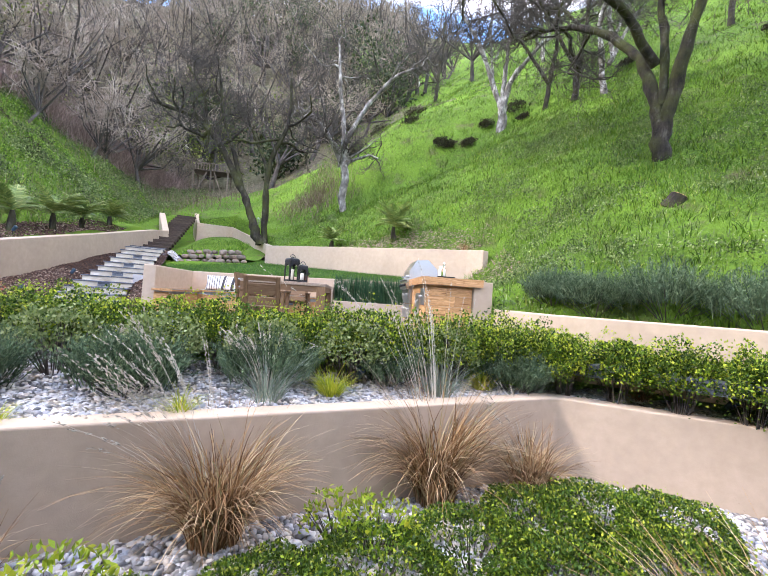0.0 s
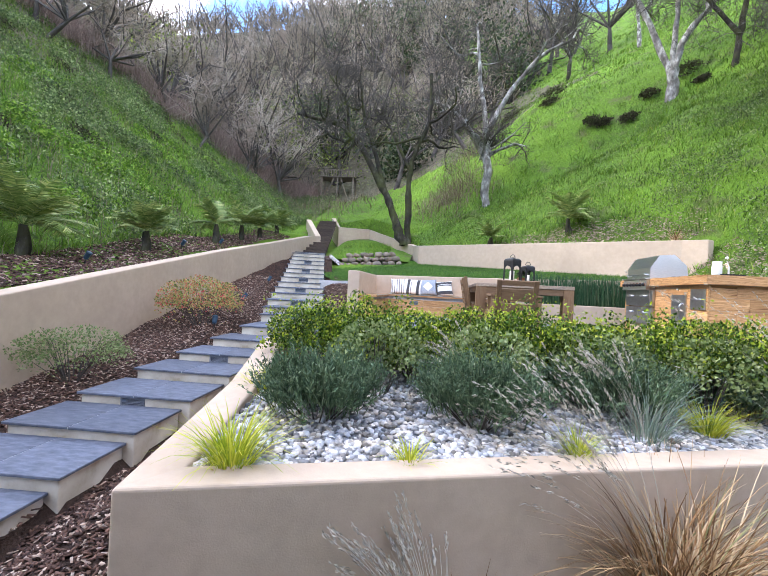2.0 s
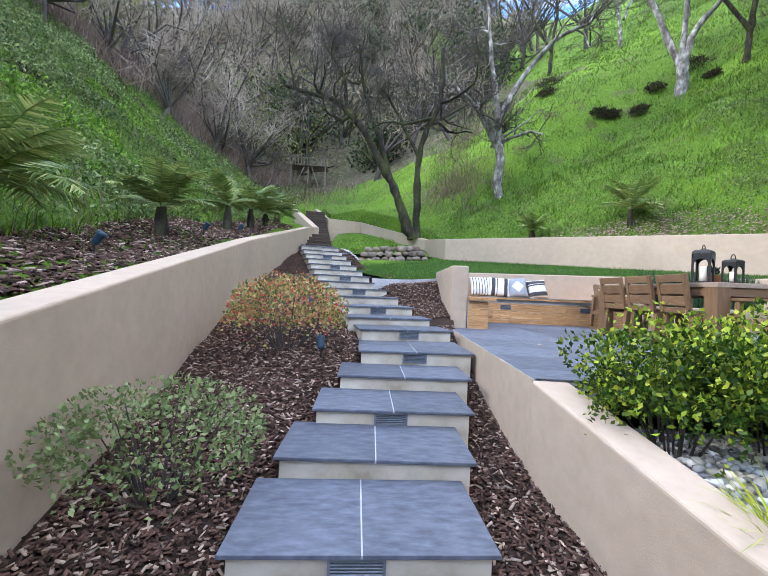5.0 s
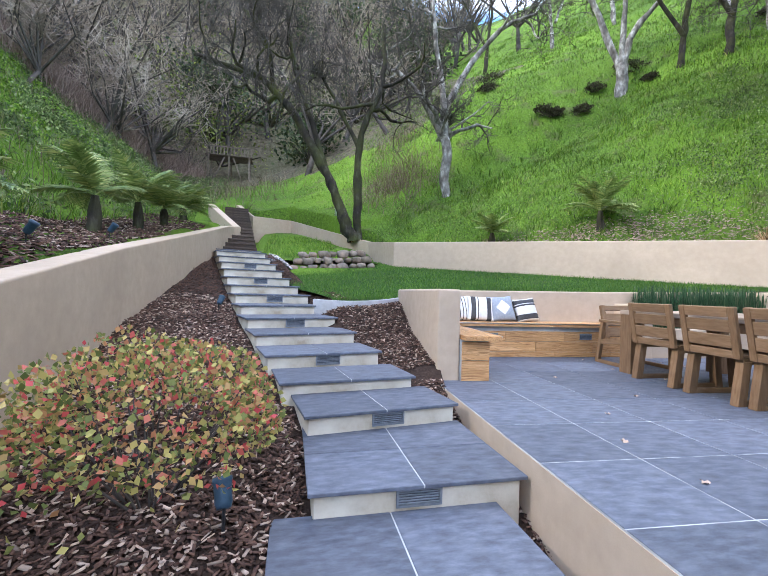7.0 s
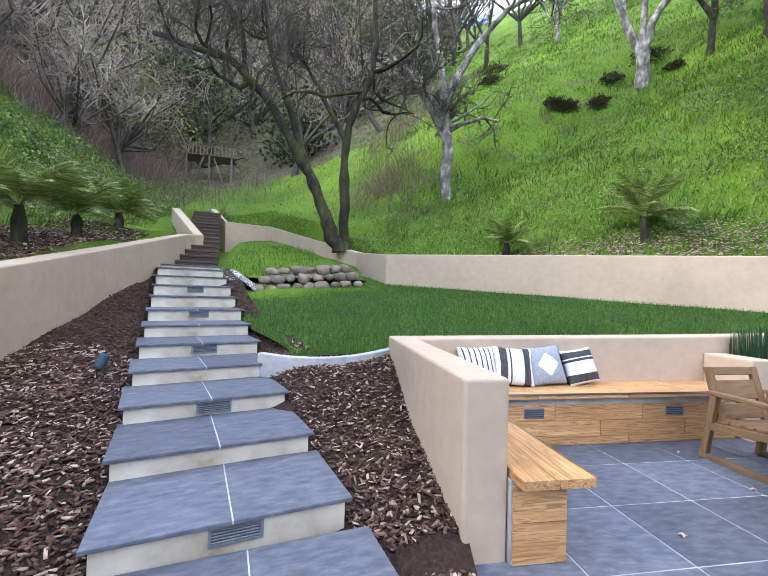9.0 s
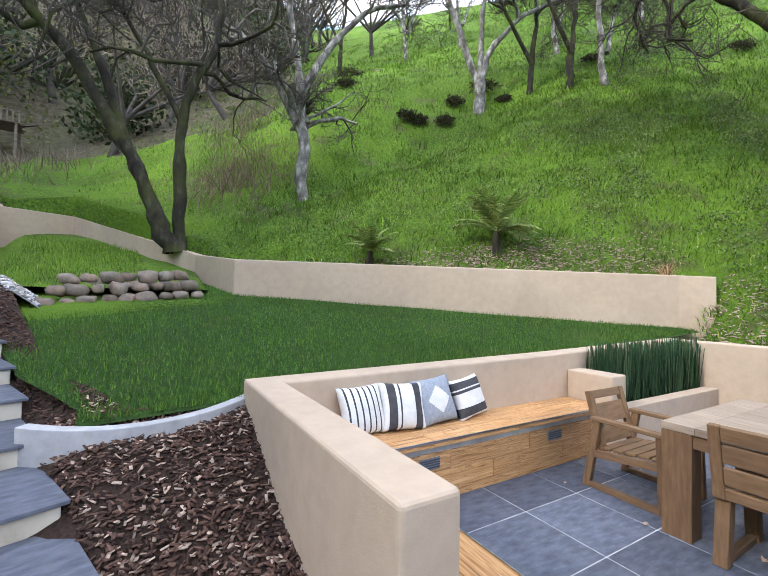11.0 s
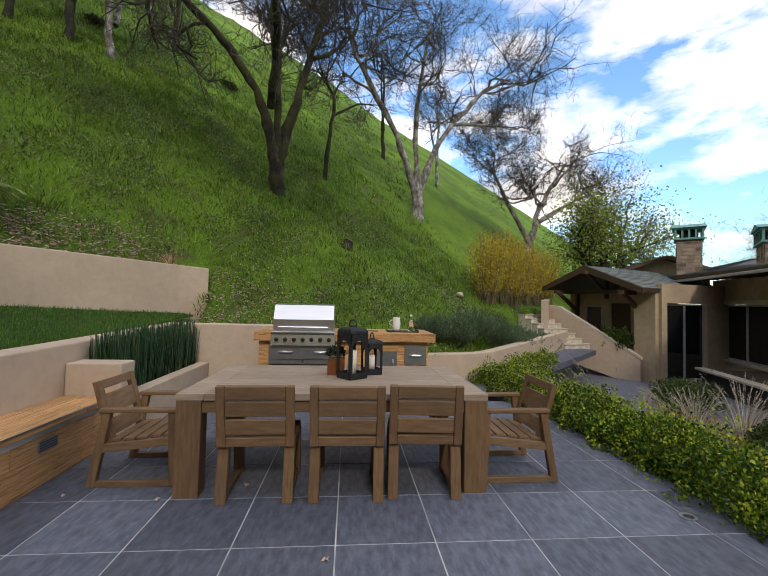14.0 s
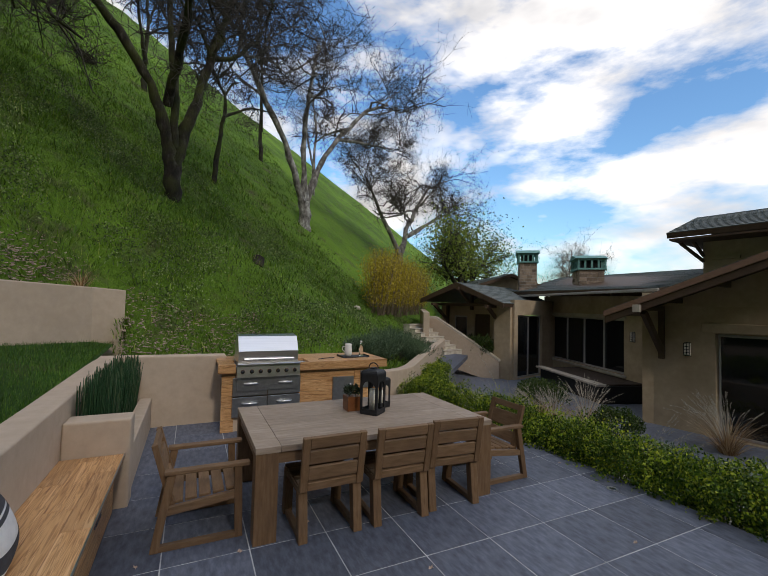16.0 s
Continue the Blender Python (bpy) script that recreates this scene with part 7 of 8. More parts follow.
# reddish brush along the top of the bank and down the gully
n = 15000
y = rs.uniform(13, 34, n)
x = left_x(y) - np.interp(y, [14, 22, 25, 34], [15.5, 8.0, 5.6, 3.4]) - np.abs(rs.normal(size=n)) * 2.4
b = np.stack([x, y, hill_z(x, y)], -1)
grass_on("gully_brush", rs, b, 1.6, 0.026, brush_red, "reddish leafless brush along the gully", 3, lean=0.45)
for cx, cy, sx, sy, cnt, hh in ((-1.3, 22.6, 0.9, 0.9, 1500, 0.9), (-0.6, 26.6, 0.9, 0.9, 700, 0.8), (-11.5, 27, 2, 2, 900, 1.0), (-8.8, 29.5, 1.6, 1.6, 700, 1.0)):
    p = np.stack([cx + rs.normal(size=cnt) * sx, cy + rs.normal(size=cnt) * sy], -1)
    b = np.c_[p, hill_z(p[:, 0], p[:, 1])]
    grass_on("dry_vine", rs, b, hh, 0.020, dry_weed, "tangled dry brown vines on the bank", 4, lean=0.9)
for _k, (_x, _y, _s) in enumerate(((4.3, 25.6, 0.85), (3.9, 25.2, 0.5), (5.2, 21.9, 0.5), (5.6, 21.6, 0.4), (6.5, 21.0, 0.45), (7.6, 21.7, 0.5), (9.1, 21.4, 0.7), (9.0, 20.1, 0.35), (16.9, 38.6, 1.2), (2.2, 27, 0.8), (16.5, 14.5, 0.5), (13.8, 19.2, 0.45))):
    _tx, _ty = (float(hill_z(_x + 0.5, _y) - hill_z(_x - 0.5, _y)), float(hill_z(_x, _y + 0.5) - hill_z(_x, _y - 0.5)))
    _lie = Vector((-_tx, -_ty, 1)).to_track_quat("Z", "Y").to_matrix().to_4x4()
    shrub("slope_bush", "dark dead-leaved low bush on the green slope", "shrub", "slope bushes", Matrix.Translation(on_hill(_x, _y, 0.06)) @ _lie, _s * 0.85, _s * 0.75, _s * 0.85, 1100, 0.075, dead_leaf, 200 + _k, lump=0.5, power=2.0, depth=0.6)

# timber viewing deck in the gully
_dz = float(hill_z(-10.9, 34.0))
deck = thing("timber_deck", "small weathered timber deck with a slatted rail in the gully", "deck", "", Matrix.Translation((-10.9, 34.0, _dz)) @ Matrix.Rotation(0.1, 4, "Z"))
for sx in (-1.3, 0.0, 1.3):
    for sy in (-0.5, 0.8):
        part("post", solid(sx - 0.05, sx + 0.05, sy - 0.05, sy + 0.05, -0.8, 1.5), fence_wood, deck)
for sx in (-1.0, 0.9):
    bm = bmesh.new()
    tube(bm, [(sx, -0.55, -0.3), (sx * 0.3, -0.55, 1.4)], 0.05, 4)
    part("brace", bm, fence_wood, deck)
for k in range(8):
    part("board", solid(-1.45, 1.45, -0.62 + k * 0.2, -0.45 + k * 0.2, 1.5, 1.54), fence_wood, deck)
part("rail", solid(-1.45, 1.45, -0.6, -0.54, 2.05, 2.12), fence_wood, deck)
for k in range(14):
    part("slat", solid(-1.42 + k * 0.215, -1.36 + k * 0.215, -0.59, -0.55, 1.54, 2.05), fence_wood, deck)

# sawn stump and pale stones on the hill
st_ = thing("tree_stump", "sawn oak stump on the slope", "stump", "", Matrix.Translation(on_hill(7.42, 8.3, 0.12)) @ pose(0, 0, 0.02, 26, 10, 35))
part("wood", turned([(0.24, -0.1), (0.19, 0.10), (0.17, 0.24)], 14), bark, st_)
part("cut_face", turned([(0.165, 0.242), (0.155, 0.25)], 14), wood_tile_x, st_, "pale sawn end grain")
for _x, _y in ((3.7, 9.9), (9.9, 4.3)):
    stone("boulder", (0.22, 0.15, 0.1), coping_stone, _x, Matrix.Translation(on_hill(_x, _y, -0.03)), "pale stone lying in the grass", "slope boulders")

# ---- palms ----
for _k, (_x, _y, _h, _s) in enumerate(((-7.45, 8.35, 0.45, 0.62), (-7.75, 6.2, 0.55, 0.85), (-7.75, 11.3, 0.6, 0.7), (-7.75, 12.7, 0.55, 0.75), (-7.8, 14.0, 0.4, 0.7), (-8.0, 15.8, 0.35, 0.7), (-7.1, 3.6, 0.5, 0.8))):
    palm(Matrix.Translation(on_hill(_x, _y, 0.02)), _h * 0.9, _s * 1.2, 24, 90 + _k)
palm(Matrix.Translation(on_hill(2.15, 13.85, 0.02)), 0.50, 0.95, 26, 101, palm_leaf)
palm(Matrix.Translation(on_hill(0.05, 15.4, 0.02)), 0.50, 0.7, 16, 102, palm_leaf)
palm(Matrix.Translation(on_hill(-1.7, 16.6, 0.02)), 0.12, 0.55, 14, 103, palm_yellow, "yellowing young palm behind the wall")
tuft("dry_clump", "dry straw-coloured grass drooping over the wall", pose(3.95, 11.55, 2.08), 90, 0.4, 0.2, 0.012, straw_blade, 104, "wall grasses", 2.2)

# ---- planter shrubs ----
_hl = []
for _k in range(13):
    _x = -2.70 + _k * 0.543
    _hl.append((_x, 5.10 + 0.012 * _k + 0.05 * max(0, _k - 7)))
_hl = _hl[:12] + [(3.45, 5.06), (3.92, 4.76), (4.40, 4.44), (4.88, 4.10), (5.35, 3.7), (5.85, 3.2)]
for _k, (_x, _y) in enumerate(_hl):
    _far_one = _k > 11
    shrub("boxwood", "clipped green hedge shrub with yellow-green young leaves", "hedge", "patio hedge", pose(_x, _y, -0.38 if not _far_one else -0.44, 0, 0, _k * 50), *((0.36, 0.26, 0.72) if _far_one else (0.43, 0.40, 0.76 + 0.05 * math.sin(_k * 2.1))), 6200, 0.034, hedge_leaf, 300 + _k, 0.6, hedge_tip, 1050, power=2.6, lump=0.5, depth=0.55)
for _k, (_x, _o, _h) in enumerate(((-1.75, 0.75, 0.34), (-1.3, 0.85, 0.36), (-2.15, 0.72, 0.3), (-1.5, 1.15, 0.36), (-0.8, 1.2, 0.36), (-0.15, 1.25, 0.38), (0.5, 1.25, 0.38), (1.15, 1.2, 0.40), (1.8, 1.15, 0.46), (2.4, 1.1, 0.52), (2.95, 1.2, 0.55), (3.5, 1.3, 0.5), (2.3, 1.75, 0.42), (3.1, 1.85, 0.42))):
    _y = float(front_y(_x)) - _o
    shrub("low_boxwood", "low clipped green hedge shrub in the pebble bed", "hedge", "lower hedge", pose(_x, _y, float(low_z(_x, _y)) - 0.02, 0, 0, _k * 70), 0.44, 0.40, _h * 0.66, 7000, 0.026, hedge_leaf, 330 + _k, 0.6, hedge_tip, 420, power=3.0, depth=0.25)
for _k, (_x, _y) in enumerate(((-1.9, 4.75), (-0.95, 4.85), (0.0, 5.0), (0.9, 5.1), (2.0, 5.35))):
    shrub("pale_shrub", "open pale green leafy shrub before the hedge", "shrub", "pale shrubs", pose(_x, _y - 0.22, -0.36), 0.40, 0.34, 0.66, 1500, 0.042, rose_leaf, 350 + _k, 0.6)
for _k, (_x, _y, _s) in enumerate(((-2.25, 3.95, 0.44), (-1.05, 4.15, 0.46), (0.05, 4.65, 0.5), (1.35, 5.1, 0.46), (2.9, 5.15, 0.4))):
    needle_shrub("grey-green rosemary-like mound in the pebble bed", pose(_x, _y, -0.44), _s * 1.15, _s * 1.0, _s * 1.15, 640, 360 + _k, "planter rosemary")
for _k, (_x, _y, _s) in enumerate(((4.0, 6.5, 0.5), (4.35, 5.95, 0.62), (5.0, 5.4, 0.75), (5.75, 4.75, 0.85), (6.6, 4.0, 0.9), (7.5, 3.25, 0.9), (8.4, 2.5, 0.9), (9.3, 1.7, 0.9))):
    needle_shrub("dark green rosemary spilling over the curved wall", pose(_x, _y, float(hill_z(_x, _y)) - 0.08), _s, _s * 0.85, _s * 1.1, 620, 370 + _k, "hill rosemary")
for _k, (_x, _y, _s, _n) in enumerate(((-2.47, 3.1, 0.34, 260), (-2.86, 4.3, 0.26, 170), (-1.5, 3.4, 0.2, 90), (0.72, 4.5, 0.32, 230), (2.47, 5.1, 0.28, 200), (-0.45, 3.8, 0.22, 110))):
    tuft("sedge", "bright yellow-green sedge tuft in the pebbles", pose(_x, _y, float(bed_z(_x, _y)), 0, 0, 0), _n, _s * 1.25, _s * 0.6, 0.009, sedge_blade, 400 + _k, "sedge tufts", 1.5)
for _k, (_x, _y, _m) in enumerate(((4.33, 4.95, straw_blade), (4.95, 4.65, fescue_blade), (3.5, 5.2, fescue_blade))):
    tuft("fescue", "small fine-leaved grass tuft in the pebbles", pose(_x, _y, float(bed_z(_x, _y))), 200, 0.3, 0.18, 0.006, _m, 410 + _k, "small tufts", 1.2)
for _k, (_x, _y, _n, _h, _b) in enumerate(((0.0, 3.45, 700, 1.25, 2.9), (1.75, 4.12, 700, 1.45, 1.8), (2.75, 4.32, 480, 0.85, 2.6), (-1.25, 2.85, 90, 0.6, 2.4), (-2.2, 2.35, 40, 0.4, 2.2))):
    tuft("feather_grass", "tall dry straw-coloured grass against the planter wall", pose(_x, _y, float(low_z(_x, _y))), int(_n * 1.4), _h * 0.86, 0.24, 0.011, straw_blade, 420 + _k, "tall dry grasses", 1.9, 7, 60, plume_blade, _b, _h * (1.75 if _k == 1 else 1.35), splay=0.20)
for _k, (_x, _y, _h, _b) in enumerate(((-0.95, 4.55, 0.8, 2.6), (3.15, 5.2, 0.7, 2.8), (0.15, 4.2, 0.75, 2.2), (1.9, 4.8, 0.9, 1.7))):
    tuft("fountain_grass", "arching silvery fountain grass with pale plumes", pose(_x, _y, float(bed_z(_x, _y))), 150, _h * 0.8, 0.3, 0.008, fescue_blade, 430 + _k, "fountain grasses", 1.4, 4, 34, plume_blade, _b, _h)
for _k, (_x, _y, _h, _b) in enumerate(((2.35, 1.45, 1.0, -0.9), (3.0, 1.75, 0.8, -0.6), (0.35, -0.25, 0.95, -0.7), (3.6, 1.6, 0.75, 0.9))):
    tuft("fountain_grass", "arching dry fountain grass with pale plumes in the bed", pose(_x, _y, -1.0), 320, _h, 0.35, 0.009, straw_blade, 440 + _k, "bed fountain grasses", 1.4, 5, 80, plume_blade, _b, _h * 1.35)
for _k, (_x, _y, _s) in enumerate(((4.2, 0.85, 0.62), (1.75, 1.25, 0.48), (5.0, 0.35, 0.5))):
    shrub("round_bush", "rounded dark green bush below the patio", "shrub", "terrace bushes", pose(_x, _y, -1.0), _s, _s, _s * 1.5, 3800, 0.045, dark_leaf, 450 + _k, 0.6)
for _k, (_x, _y) in enumerate(((9.9, -1.15), (9.45, -1.4), (10.4, -0.85))):
    shrub("camellia", "glossy dark-leaved shrub behind the stair wall", "shrub", "porch shrubs", pose(_x, _y, -0.4), 0.4, 0.35, 1.15, 700, 0.10, dark_leaf, 455 + _k, 0.5)
for _k, (_x, _o) in enumerate(((0.9, 0.55), (1.15, 0.8), (-1.7, 0.75), (-0.6, 0.8))):
    _y = float(front_y(_x)) - _o
    shrub("azalea", "sparse bright green shrub with whorled leaves", "shrub", "young shrubs", pose(_x, _y, float(low_z(_x, _y))), 0.3, 0.28, 0.36, 240, 0.06, hedge_tip, 460 + _k, 0.4, depth=0.3)

# ---- shrubs in the mulch ----
shrub("nandina", "leafy green shrub with a few tan leaves in the mulch", "shrub", "mulch shrubs", pose(-5.45, 4.95, -0.62), 0.52, 0.50, 0.60, 2400, 0.032, rose_leaf, 470, 0.6)
shrub("nandina", "red, yellow and green leafed shrub in the mulch", "shrub", "mulch shrubs", pose(-5.35, 7.15, -0.20), 0.60, 0.66, 0.82, 4200, 0.034, nandina_leaf, 471, 0.75)
shrub("nandina", "small pale green shrub at the foot of the wall", "shrub", "mulch shrubs", pose(-5.75, 3.2, -0.85), 0.45, 0.45, 0.5, 900, 0.032, rose_leaf, 472, 0.6)

# ---- horsetail reeds ----
rr = np.random.RandomState(5)
n = 1300
p = np.stack([rr.uniform(0.47, 2.68, n), rr.uniform(10.54, 10.82, n), np.full(n, 0.30)], -1)
tagged(link_mesh("planter_soil", solid(0.425, 2.71, 10.525, 10.84, 0.0, 0.36), soil), "dark soil in the planter", "soil", kind="structure")
q = p + np.stack([rr.normal(size=n) * 0.03, rr.normal(size=n) * 0.03, rr.uniform(0.5, 0.82, n)], -1)
v, f = prisms(p, q, np.full(n, 0.0055), np.full(n, 0.004))
tagged(mesh_np("horsetail_reeds", v, f, reed_blade), "dense upright dark green horsetail reeds in the planter", "reeds", kind="stuff")

# pot plant
c, d = shell(rr, 170, 0.09, 0.09, 0.13, 0.5)
v, f = leaves(rr, c, 0.06, 0.35, 0.5, d)
mesh_np("plant", v + np.array([0, 0, 0.13]), f, pot_leaf, pot)


# ---- yellow bamboo beyond the path ----
for _k, (_x, _y, _h) in enumerate(((10.9, 3.0, 2.7), (11.8, 2.2, 3.0), (12.8, 1.2, 2.9), (13.8, 0.2, 2.9), (14.8, -0.8, 2.8), (15.8, -1.8, 2.8))):
    rs = np.random.RandomState(500 + _k)
    bb = thing("bamboo", "clump of yellow-leaved bamboo", "bamboo", "bamboo clumps", Matrix.Translation(on_hill(_x, _y, 0.05)))
    n = 60
    a = rs.uniform(0, 2 * np.pi, n)
    p = np.stack([np.cos(a) * 0.4 * rs.random(n), np.sin(a) * 0.4 * rs.random(n), np.zeros(n)], -1)
    q = p * 2.2 + np.stack([rs.normal(size=n) * 0.25, rs.normal(size=n) * 0.25, _h * rs.uniform(0.7, 1.0, n)], -1)
    v, f = prisms(p, q, np.full(n, 0.012), np.full(n, 0.005))
    mesh_np("cane_mass", v, f, dry_weed, bb)
    u = rs.uniform(0.25, 1.0, 4200)
    i = rs.randint(0, n, 4200)
    c = p[i] + (q[i] - p[i]) * u[:, None] + rs.normal(size=(4200, 3)) * 0.16
    v, f = leaves(rs, c, 0.12, 0.22, -0.1)
    mesh_np("leaf_mass", v, f, bamboo_leaf, bb)


# ---- garden lamps and pipes ----
def spot_lamp(m):
    s = thing("garden_spotlight", "small dark blue metal garden spotlight on a stake", "lamp", "garden spotlights", m)
    bm = turned([(0.03, 0.0), (0.038, 0.02), (0.04, 0.10), (0.046, 0.11), (0.044, 0.13)], 14)
    bmesh.ops.transform(bm, matrix=pose(0, 0, 0.10, 35, 0, 0), verts=bm.verts[:])
    part("head", bm, lamp_metal, s, "", True)
    bm = bmesh.new()
    tube(bm, [(0, 0, -0.1), (0, 0, 0.12)], 0.008)
    part("stake", bm, black_metal, s)
    return s


_sl = spot_lamp(pose(-4.93, 6.86, -0.19, 0, 0, 200))
for _x, _y in ((-5.45, 8.7), (-5.7, 3.9), (-5.9, 10.8)):
    copy_thing(_sl, pose(_x, _y, float(mulch_z(_x, _y)), 0, 0, 160))
for _x, _y in ((-7.05, 6.6), (-7.25, 9.2), (-7.3, 10.8)):
    copy_thing(_sl, pose(_x, _y, on_hill(_x, _y, 0)[2], 0, 0, 90))
for _x, _y in ((4.9, 4.4), (1.0, 4.95)):
    copy_thing(_sl, pose(_x, _y, float(bed_z(_x, _y)), 0, 0, 30))
for _x, _y in ((-2.65, 17.2), (-4.3, 21.2)):
    pv = thing("white_pipe", "short white plastic pipe standing behind the wall", "pipe", "white pipes", Matrix.Translation(on_hill(_x + 0.3, _y, 0.1)))
    part("pipe", turned([(0.045, 0), (0.045, 0.36), (0.052, 0.36), (0.052, 0.42), (0.04, 0.43)], 14), white_plastic, pv, "", True)


# ---- loose ground cover ----
def chips(name, rs, base, size, mat, label):
    """Bark chips: short tilted slivers with thickness."""
    n = len(base)
    yaw, pit, rol = rs.uniform(0, 2 * np.pi, n), rs.normal(size=n) * 0.3, rs.normal(size=n) * 0.35
    d = np.stack([np.cos(yaw) * np.cos(pit), np.sin(yaw) * np.cos(pit), np.sin(pit)], -1)
    s = np.stack([-np.sin(yaw) * np.cos(rol), np.cos(yaw) * np.cos(rol), np.sin(rol)], -1)
    u = np.cross(d, s)
    L, W, T = (size * rs.uniform(0.5, 1.4, n))[:, None], (size * rs.uniform(0.2, 0.5, n))[:, None], (size * 0.13)
    pts = []
    for z in (0, 1):
        for a, b in ((-0.5, -0.5), (0.5, -0.35), (0.45, 0.5), (-0.5, 0.35)):
            pts.append(base + d * L * a + s * W * b + u * T * z)
    v = np.stack(pts, 1).reshape(-1, 3)
    k = (np.arange(n) * 8)[:, None]
    f = np.concatenate([k + np.array([[4, 5, 6, 7]]), k + np.array([[0, 1, 5, 4]]), k + np.array([[1, 2, 6, 5]]), k + np.array([[2, 3, 7, 6]]), k + np.array([[3, 0, 4, 7]])])
    tagged(mesh_np(name, v, f, mat), label, "mulch", kind="stuff")


rs = np.random.RandomState(9)


def mulch_points(n, y0, y1):
    y = rs.uniform(y0, y1, n)
    l, r = left_x(y) + 0.02, MULCH_R(y) - 0.02
    x = l + (r - l) * rs.random(n)
    keep = np.ones(n, bool)
    for sx, sy, sz, st, sd in STEPS:
        c, s = math.cos(math.radians(st)), math.sin(math.radians(st))
        ux, uy = (x - sx) * c + (y - sy) * s, -(x - sx) * s + (y - sy) * c
        keep &= ~((np.abs(ux) < 0.60) & (uy > -0.02) & (uy < sd + 0.02))
    x, y = x[keep], y[keep]
    return np.stack([x, y, mulch_z(x, y) + 0.008 + 0.012 * rs.random(len(x))], -1)


chips("bark_mulch", rs, np.concatenate([mulch_points(52000, 1.2, 11.3), mulch_points(6000, 11.3, 16)]), 0.044, chip, "layer of dark bark mulch chips")
chips("pale_chips", rs, mulch_points(11000, 1.2, 11.5), 0.045, pale_chip, "pale dead leaves and chips lying on the mulch")
_y = rs.uniform(1, 16, 9000)
_x = left_x(_y) - 0.3 - rs.random(9000) * 1.5
chips("bank_mulch", rs, np.stack([_x, _y, hill_z(_x, _y) + 0.01], -1), 0.07, chip, "bark mulch behind the left wall")
_y = rs.uniform(1, 16, 1600)
_x = left_x(_y) - 0.3 - rs.random(1600) * 1.5
chips("bank_pale_chips", rs, np.stack([_x, _y, hill_z(_x, _y) + 0.015], -1), 0.06, pale_chip, "pale dead leaves behind the left wall")
_n = 2600
_t = rs.random(_n)
_x, _y = 4.3 - _t * 6.6 + rs.random(_n) * 0.7, 11.5 + _t * 4.9 + rs.random(_n) * 0.9
_k = ~inside(_x, _y, GARDEN)
_x, _y = _x[_k], _y[_k]
chips("wall_leaf_litter", rs, np.stack([_x, _y, hill_z(_x, _y) + 0.015], -1), 0.07, pale_chip, "brown leaf litter behind the far wall")
_x, _y = rs.uniform(3.3, 4.9, 900), rs.uniform(8.6, 11.0, 900)
_k = ~inside(_x, _y, GARDEN)
chips("corner_leaf_litter", rs, np.stack([_x, _y, hill_z(_x, _y) + 0.015], -1)[_k], 0.07, pale_chip, "brown leaf litter beside the wall's end")


def pebbles(name, rs, base, size, label):
    """Rounded river stones, flattened and turned at random."""
    bm = bmesh.new()
    bmesh.ops.create_icosphere(bm, subdivisions=1, radius=0.5)
    bm.verts.ensure_lookup_table()
    bv = np.array([tuple(w.co) for w in bm.verts])
    bf = np.array([[w.index for w in fc.verts] for fc in bm.faces])
    bm.free()
    bv /= np.linalg.norm(bv, axis=1)[:, None] * 2
    n = len(base)
    a = rs.uniform(0, 2 * np.pi, n)
    s = size * rs.uniform(0.6, 1.35, n)
    ex, ey, ez = s * rs.uniform(1.0, 1.5, n), s, s * rs.uniform(0.5, 0.8, n)
    x, y, z = bv[None, :, 0] * ex[:, None], bv[None, :, 1] * ey[:, None], bv[None, :, 2] * ez[:, None]
    tl = rs.normal(size=n)[:, None] * 0.35
    z2 = z * np.cos(tl) + x * np.sin(tl)
    x2 = x * np.cos(tl) - z * np.sin(tl)
    v = np.stack([base[:, 0:1] + x2 * np.cos(a)[:, None] - y * np.sin(a)[:, None], base[:, 1:2] + x2 * np.sin(a)[:, None] + y * np.cos(a)[:, None], base[:, 2:3] + z2], -1).reshape(-1, 3)
    f = (bf[None] + (np.arange(n) * len(bv))[:, None, None]).reshape(-1, 3)
    tagged(mesh_np(name, v, f, pebble, None, True), label, "pebbles", kind="stuff")


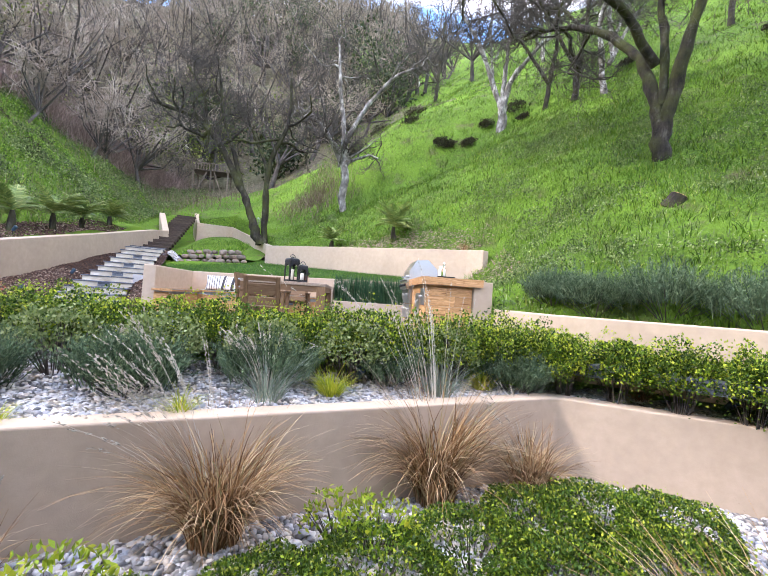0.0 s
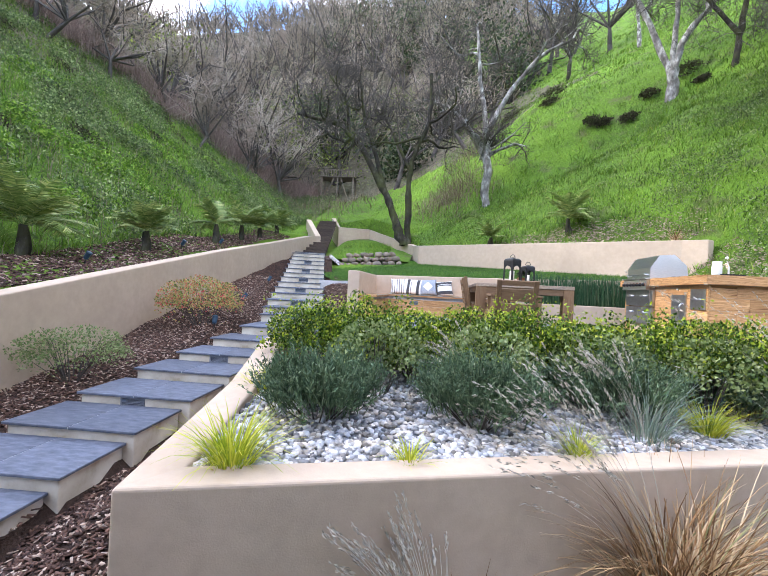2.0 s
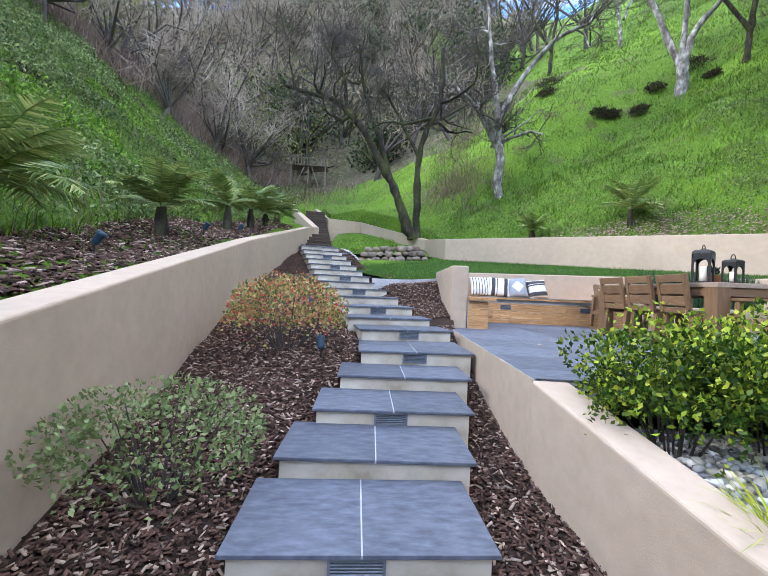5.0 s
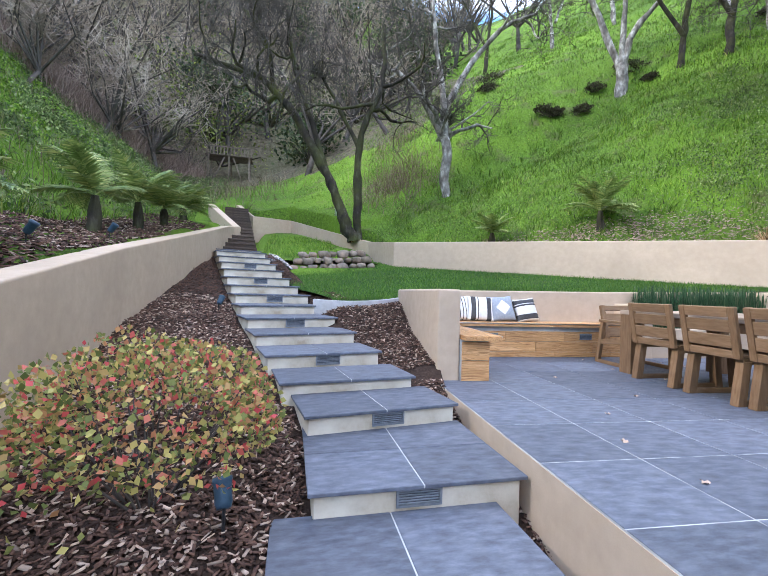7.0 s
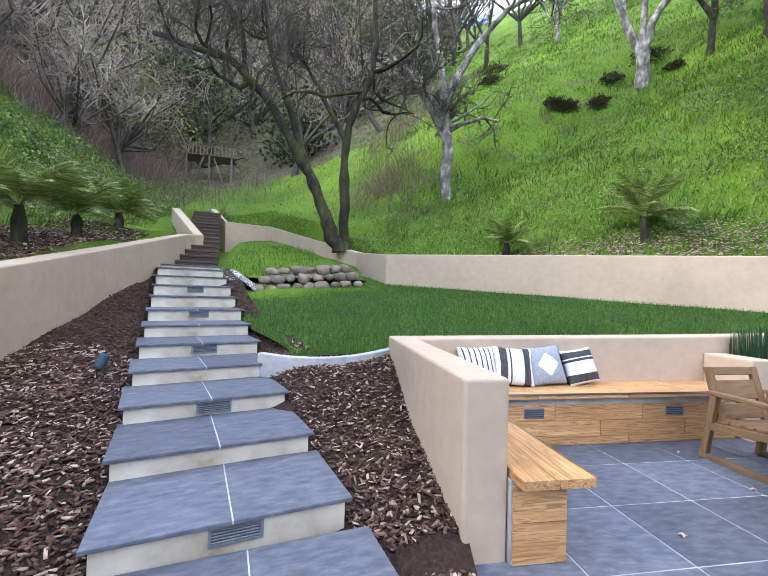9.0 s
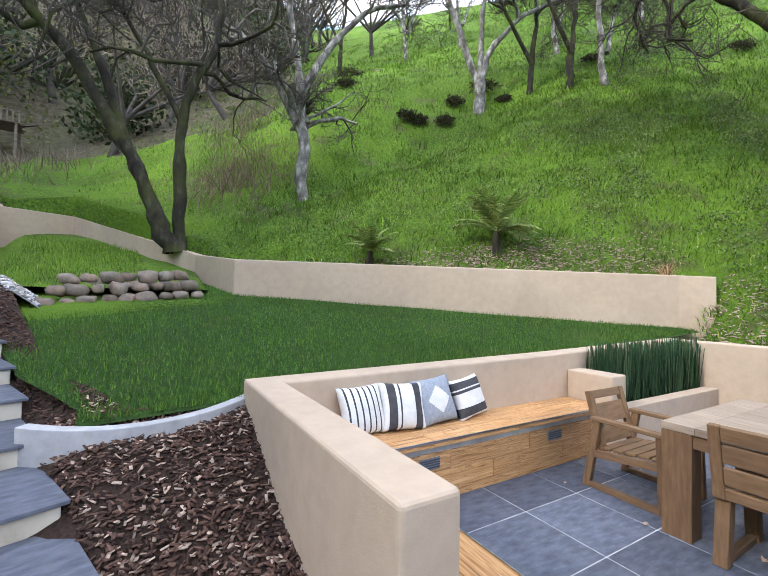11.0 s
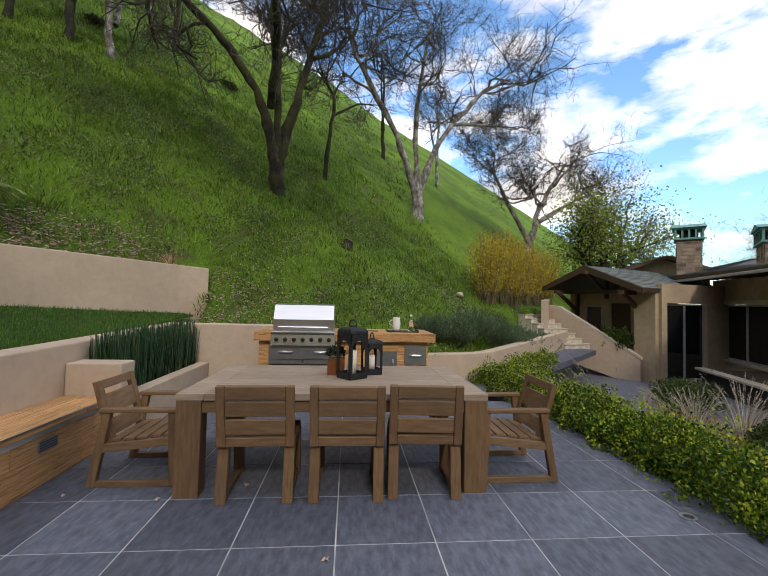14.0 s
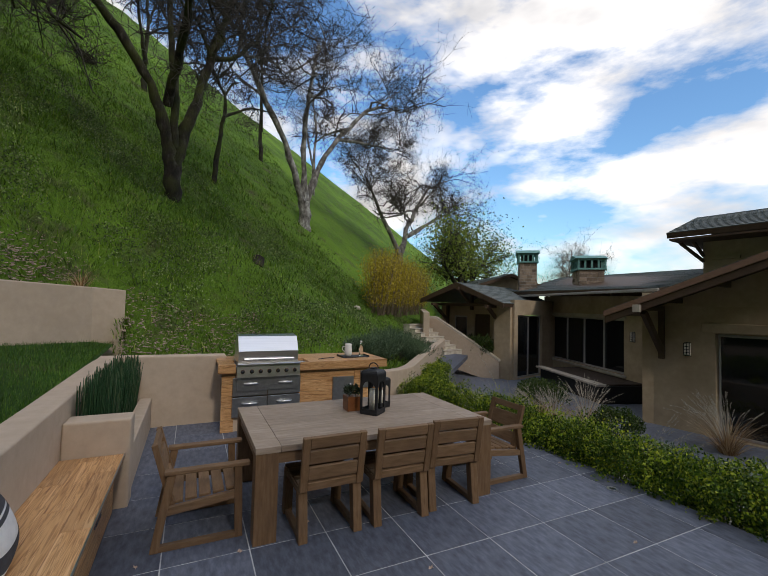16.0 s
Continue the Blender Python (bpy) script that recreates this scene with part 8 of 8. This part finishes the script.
n = 17000
_x, _u = rs.uniform(-2.95, 6.0, n), rs.random(n) ** 1.25
_y = front_y(_x) + 0.26 + _u * (5.1 - front_y(_x))
_k = _x > np.interp(_y, [2.67, 5.4], [-2.62, -3.1])
_p = np.stack([_x, _y, bed_z(_x, _y) + 0.012], -1)[_k]
pebbles("upper_pebbles", rs, _p, 0.047, "white, grey and blue river pebbles in the planter")
_x = rs.uniform(-2.6, 5.0, 9000)
_y = front_y(_x) - 0.02 - rs.random(9000) * 1.7
pebbles("lower_pebbles", rs, np.stack([_x, _y, low_z(_x, _y) + 0.012], -1), 0.055, "white and grey river pebbles below the planter wall")
_y = rs.uniform(15.1, 16.1, 1300)
_x = PATCH_L(_y) + 0.2 + rs.random(1300) * (PATCH_R(_y) - PATCH_L(_y) - 0.25)
pebbles("lawn_end_pebbles", rs, np.stack([_x, _y, patch_z(_x, _y) + 0.012], -1), 0.06, "patch of white pebbles beside the rock wall")

# lawn blades
n = 60000
_y = 11.1 + 6.4 * rs.random(n) ** 1.5
_x = LAWN_L(_y) + (LAWN_R(_y) - LAWN_L(_y)) * rs.random(n)
grass_on("lawn_blades", rs, np.stack([_x, _y, lawn_z(_x, _y) + 0.03], -1), 0.055, 0.007, lawn_blade, "short mown lawn grass", 1, lean=0.5)
n = 5000
_y = rs.uniform(16.8, 22, n)
_x = np.interp(_y, [16.5, 18.8, 23.6], [-6.2, -6.4, -6.8]) + rs.random(n) * 2.4
grass_on("slope_bed_grass", rs, np.stack([_x, _y, 1.66 + np.maximum(0, _y - 16.8) * 0.26], -1), 0.16, 0.012, hill_blade, "weedy grass above the rock wall", 2)

# fallen leaves on the paving
for _k in range(18):
    _x, _y = rs.uniform(-3.1, 0.9), rs.uniform(5.7, 10.2)
    bm = bmesh.new()
    r0 = rs.uniform(0.012, 0.027)
    c0 = bm.verts.new((0, 0, 0.006))
    rim = [bm.verts.new((r0 * (1.25 if q % 2 else 0.7) * math.cos(q * math.pi / 5), r0 * (1.0 if q % 2 else 0.6) * math.sin(q * math.pi / 5), 0.001 + 0.007 * (q % 3))) for q in range(10)]
    for q in range(10):
        bm.faces.new((c0, rim[q], rim[(q + 1) % 10]))
    o = link_mesh("fallen_leaf", bm, pale_chip)
    o.matrix_world = pose(_x, _y, 0.003, 0, 0, rs.uniform(0, 360))
    tagged(o, "dry curled tan leaf lying on the patio", "leaf", "fallen leaves")
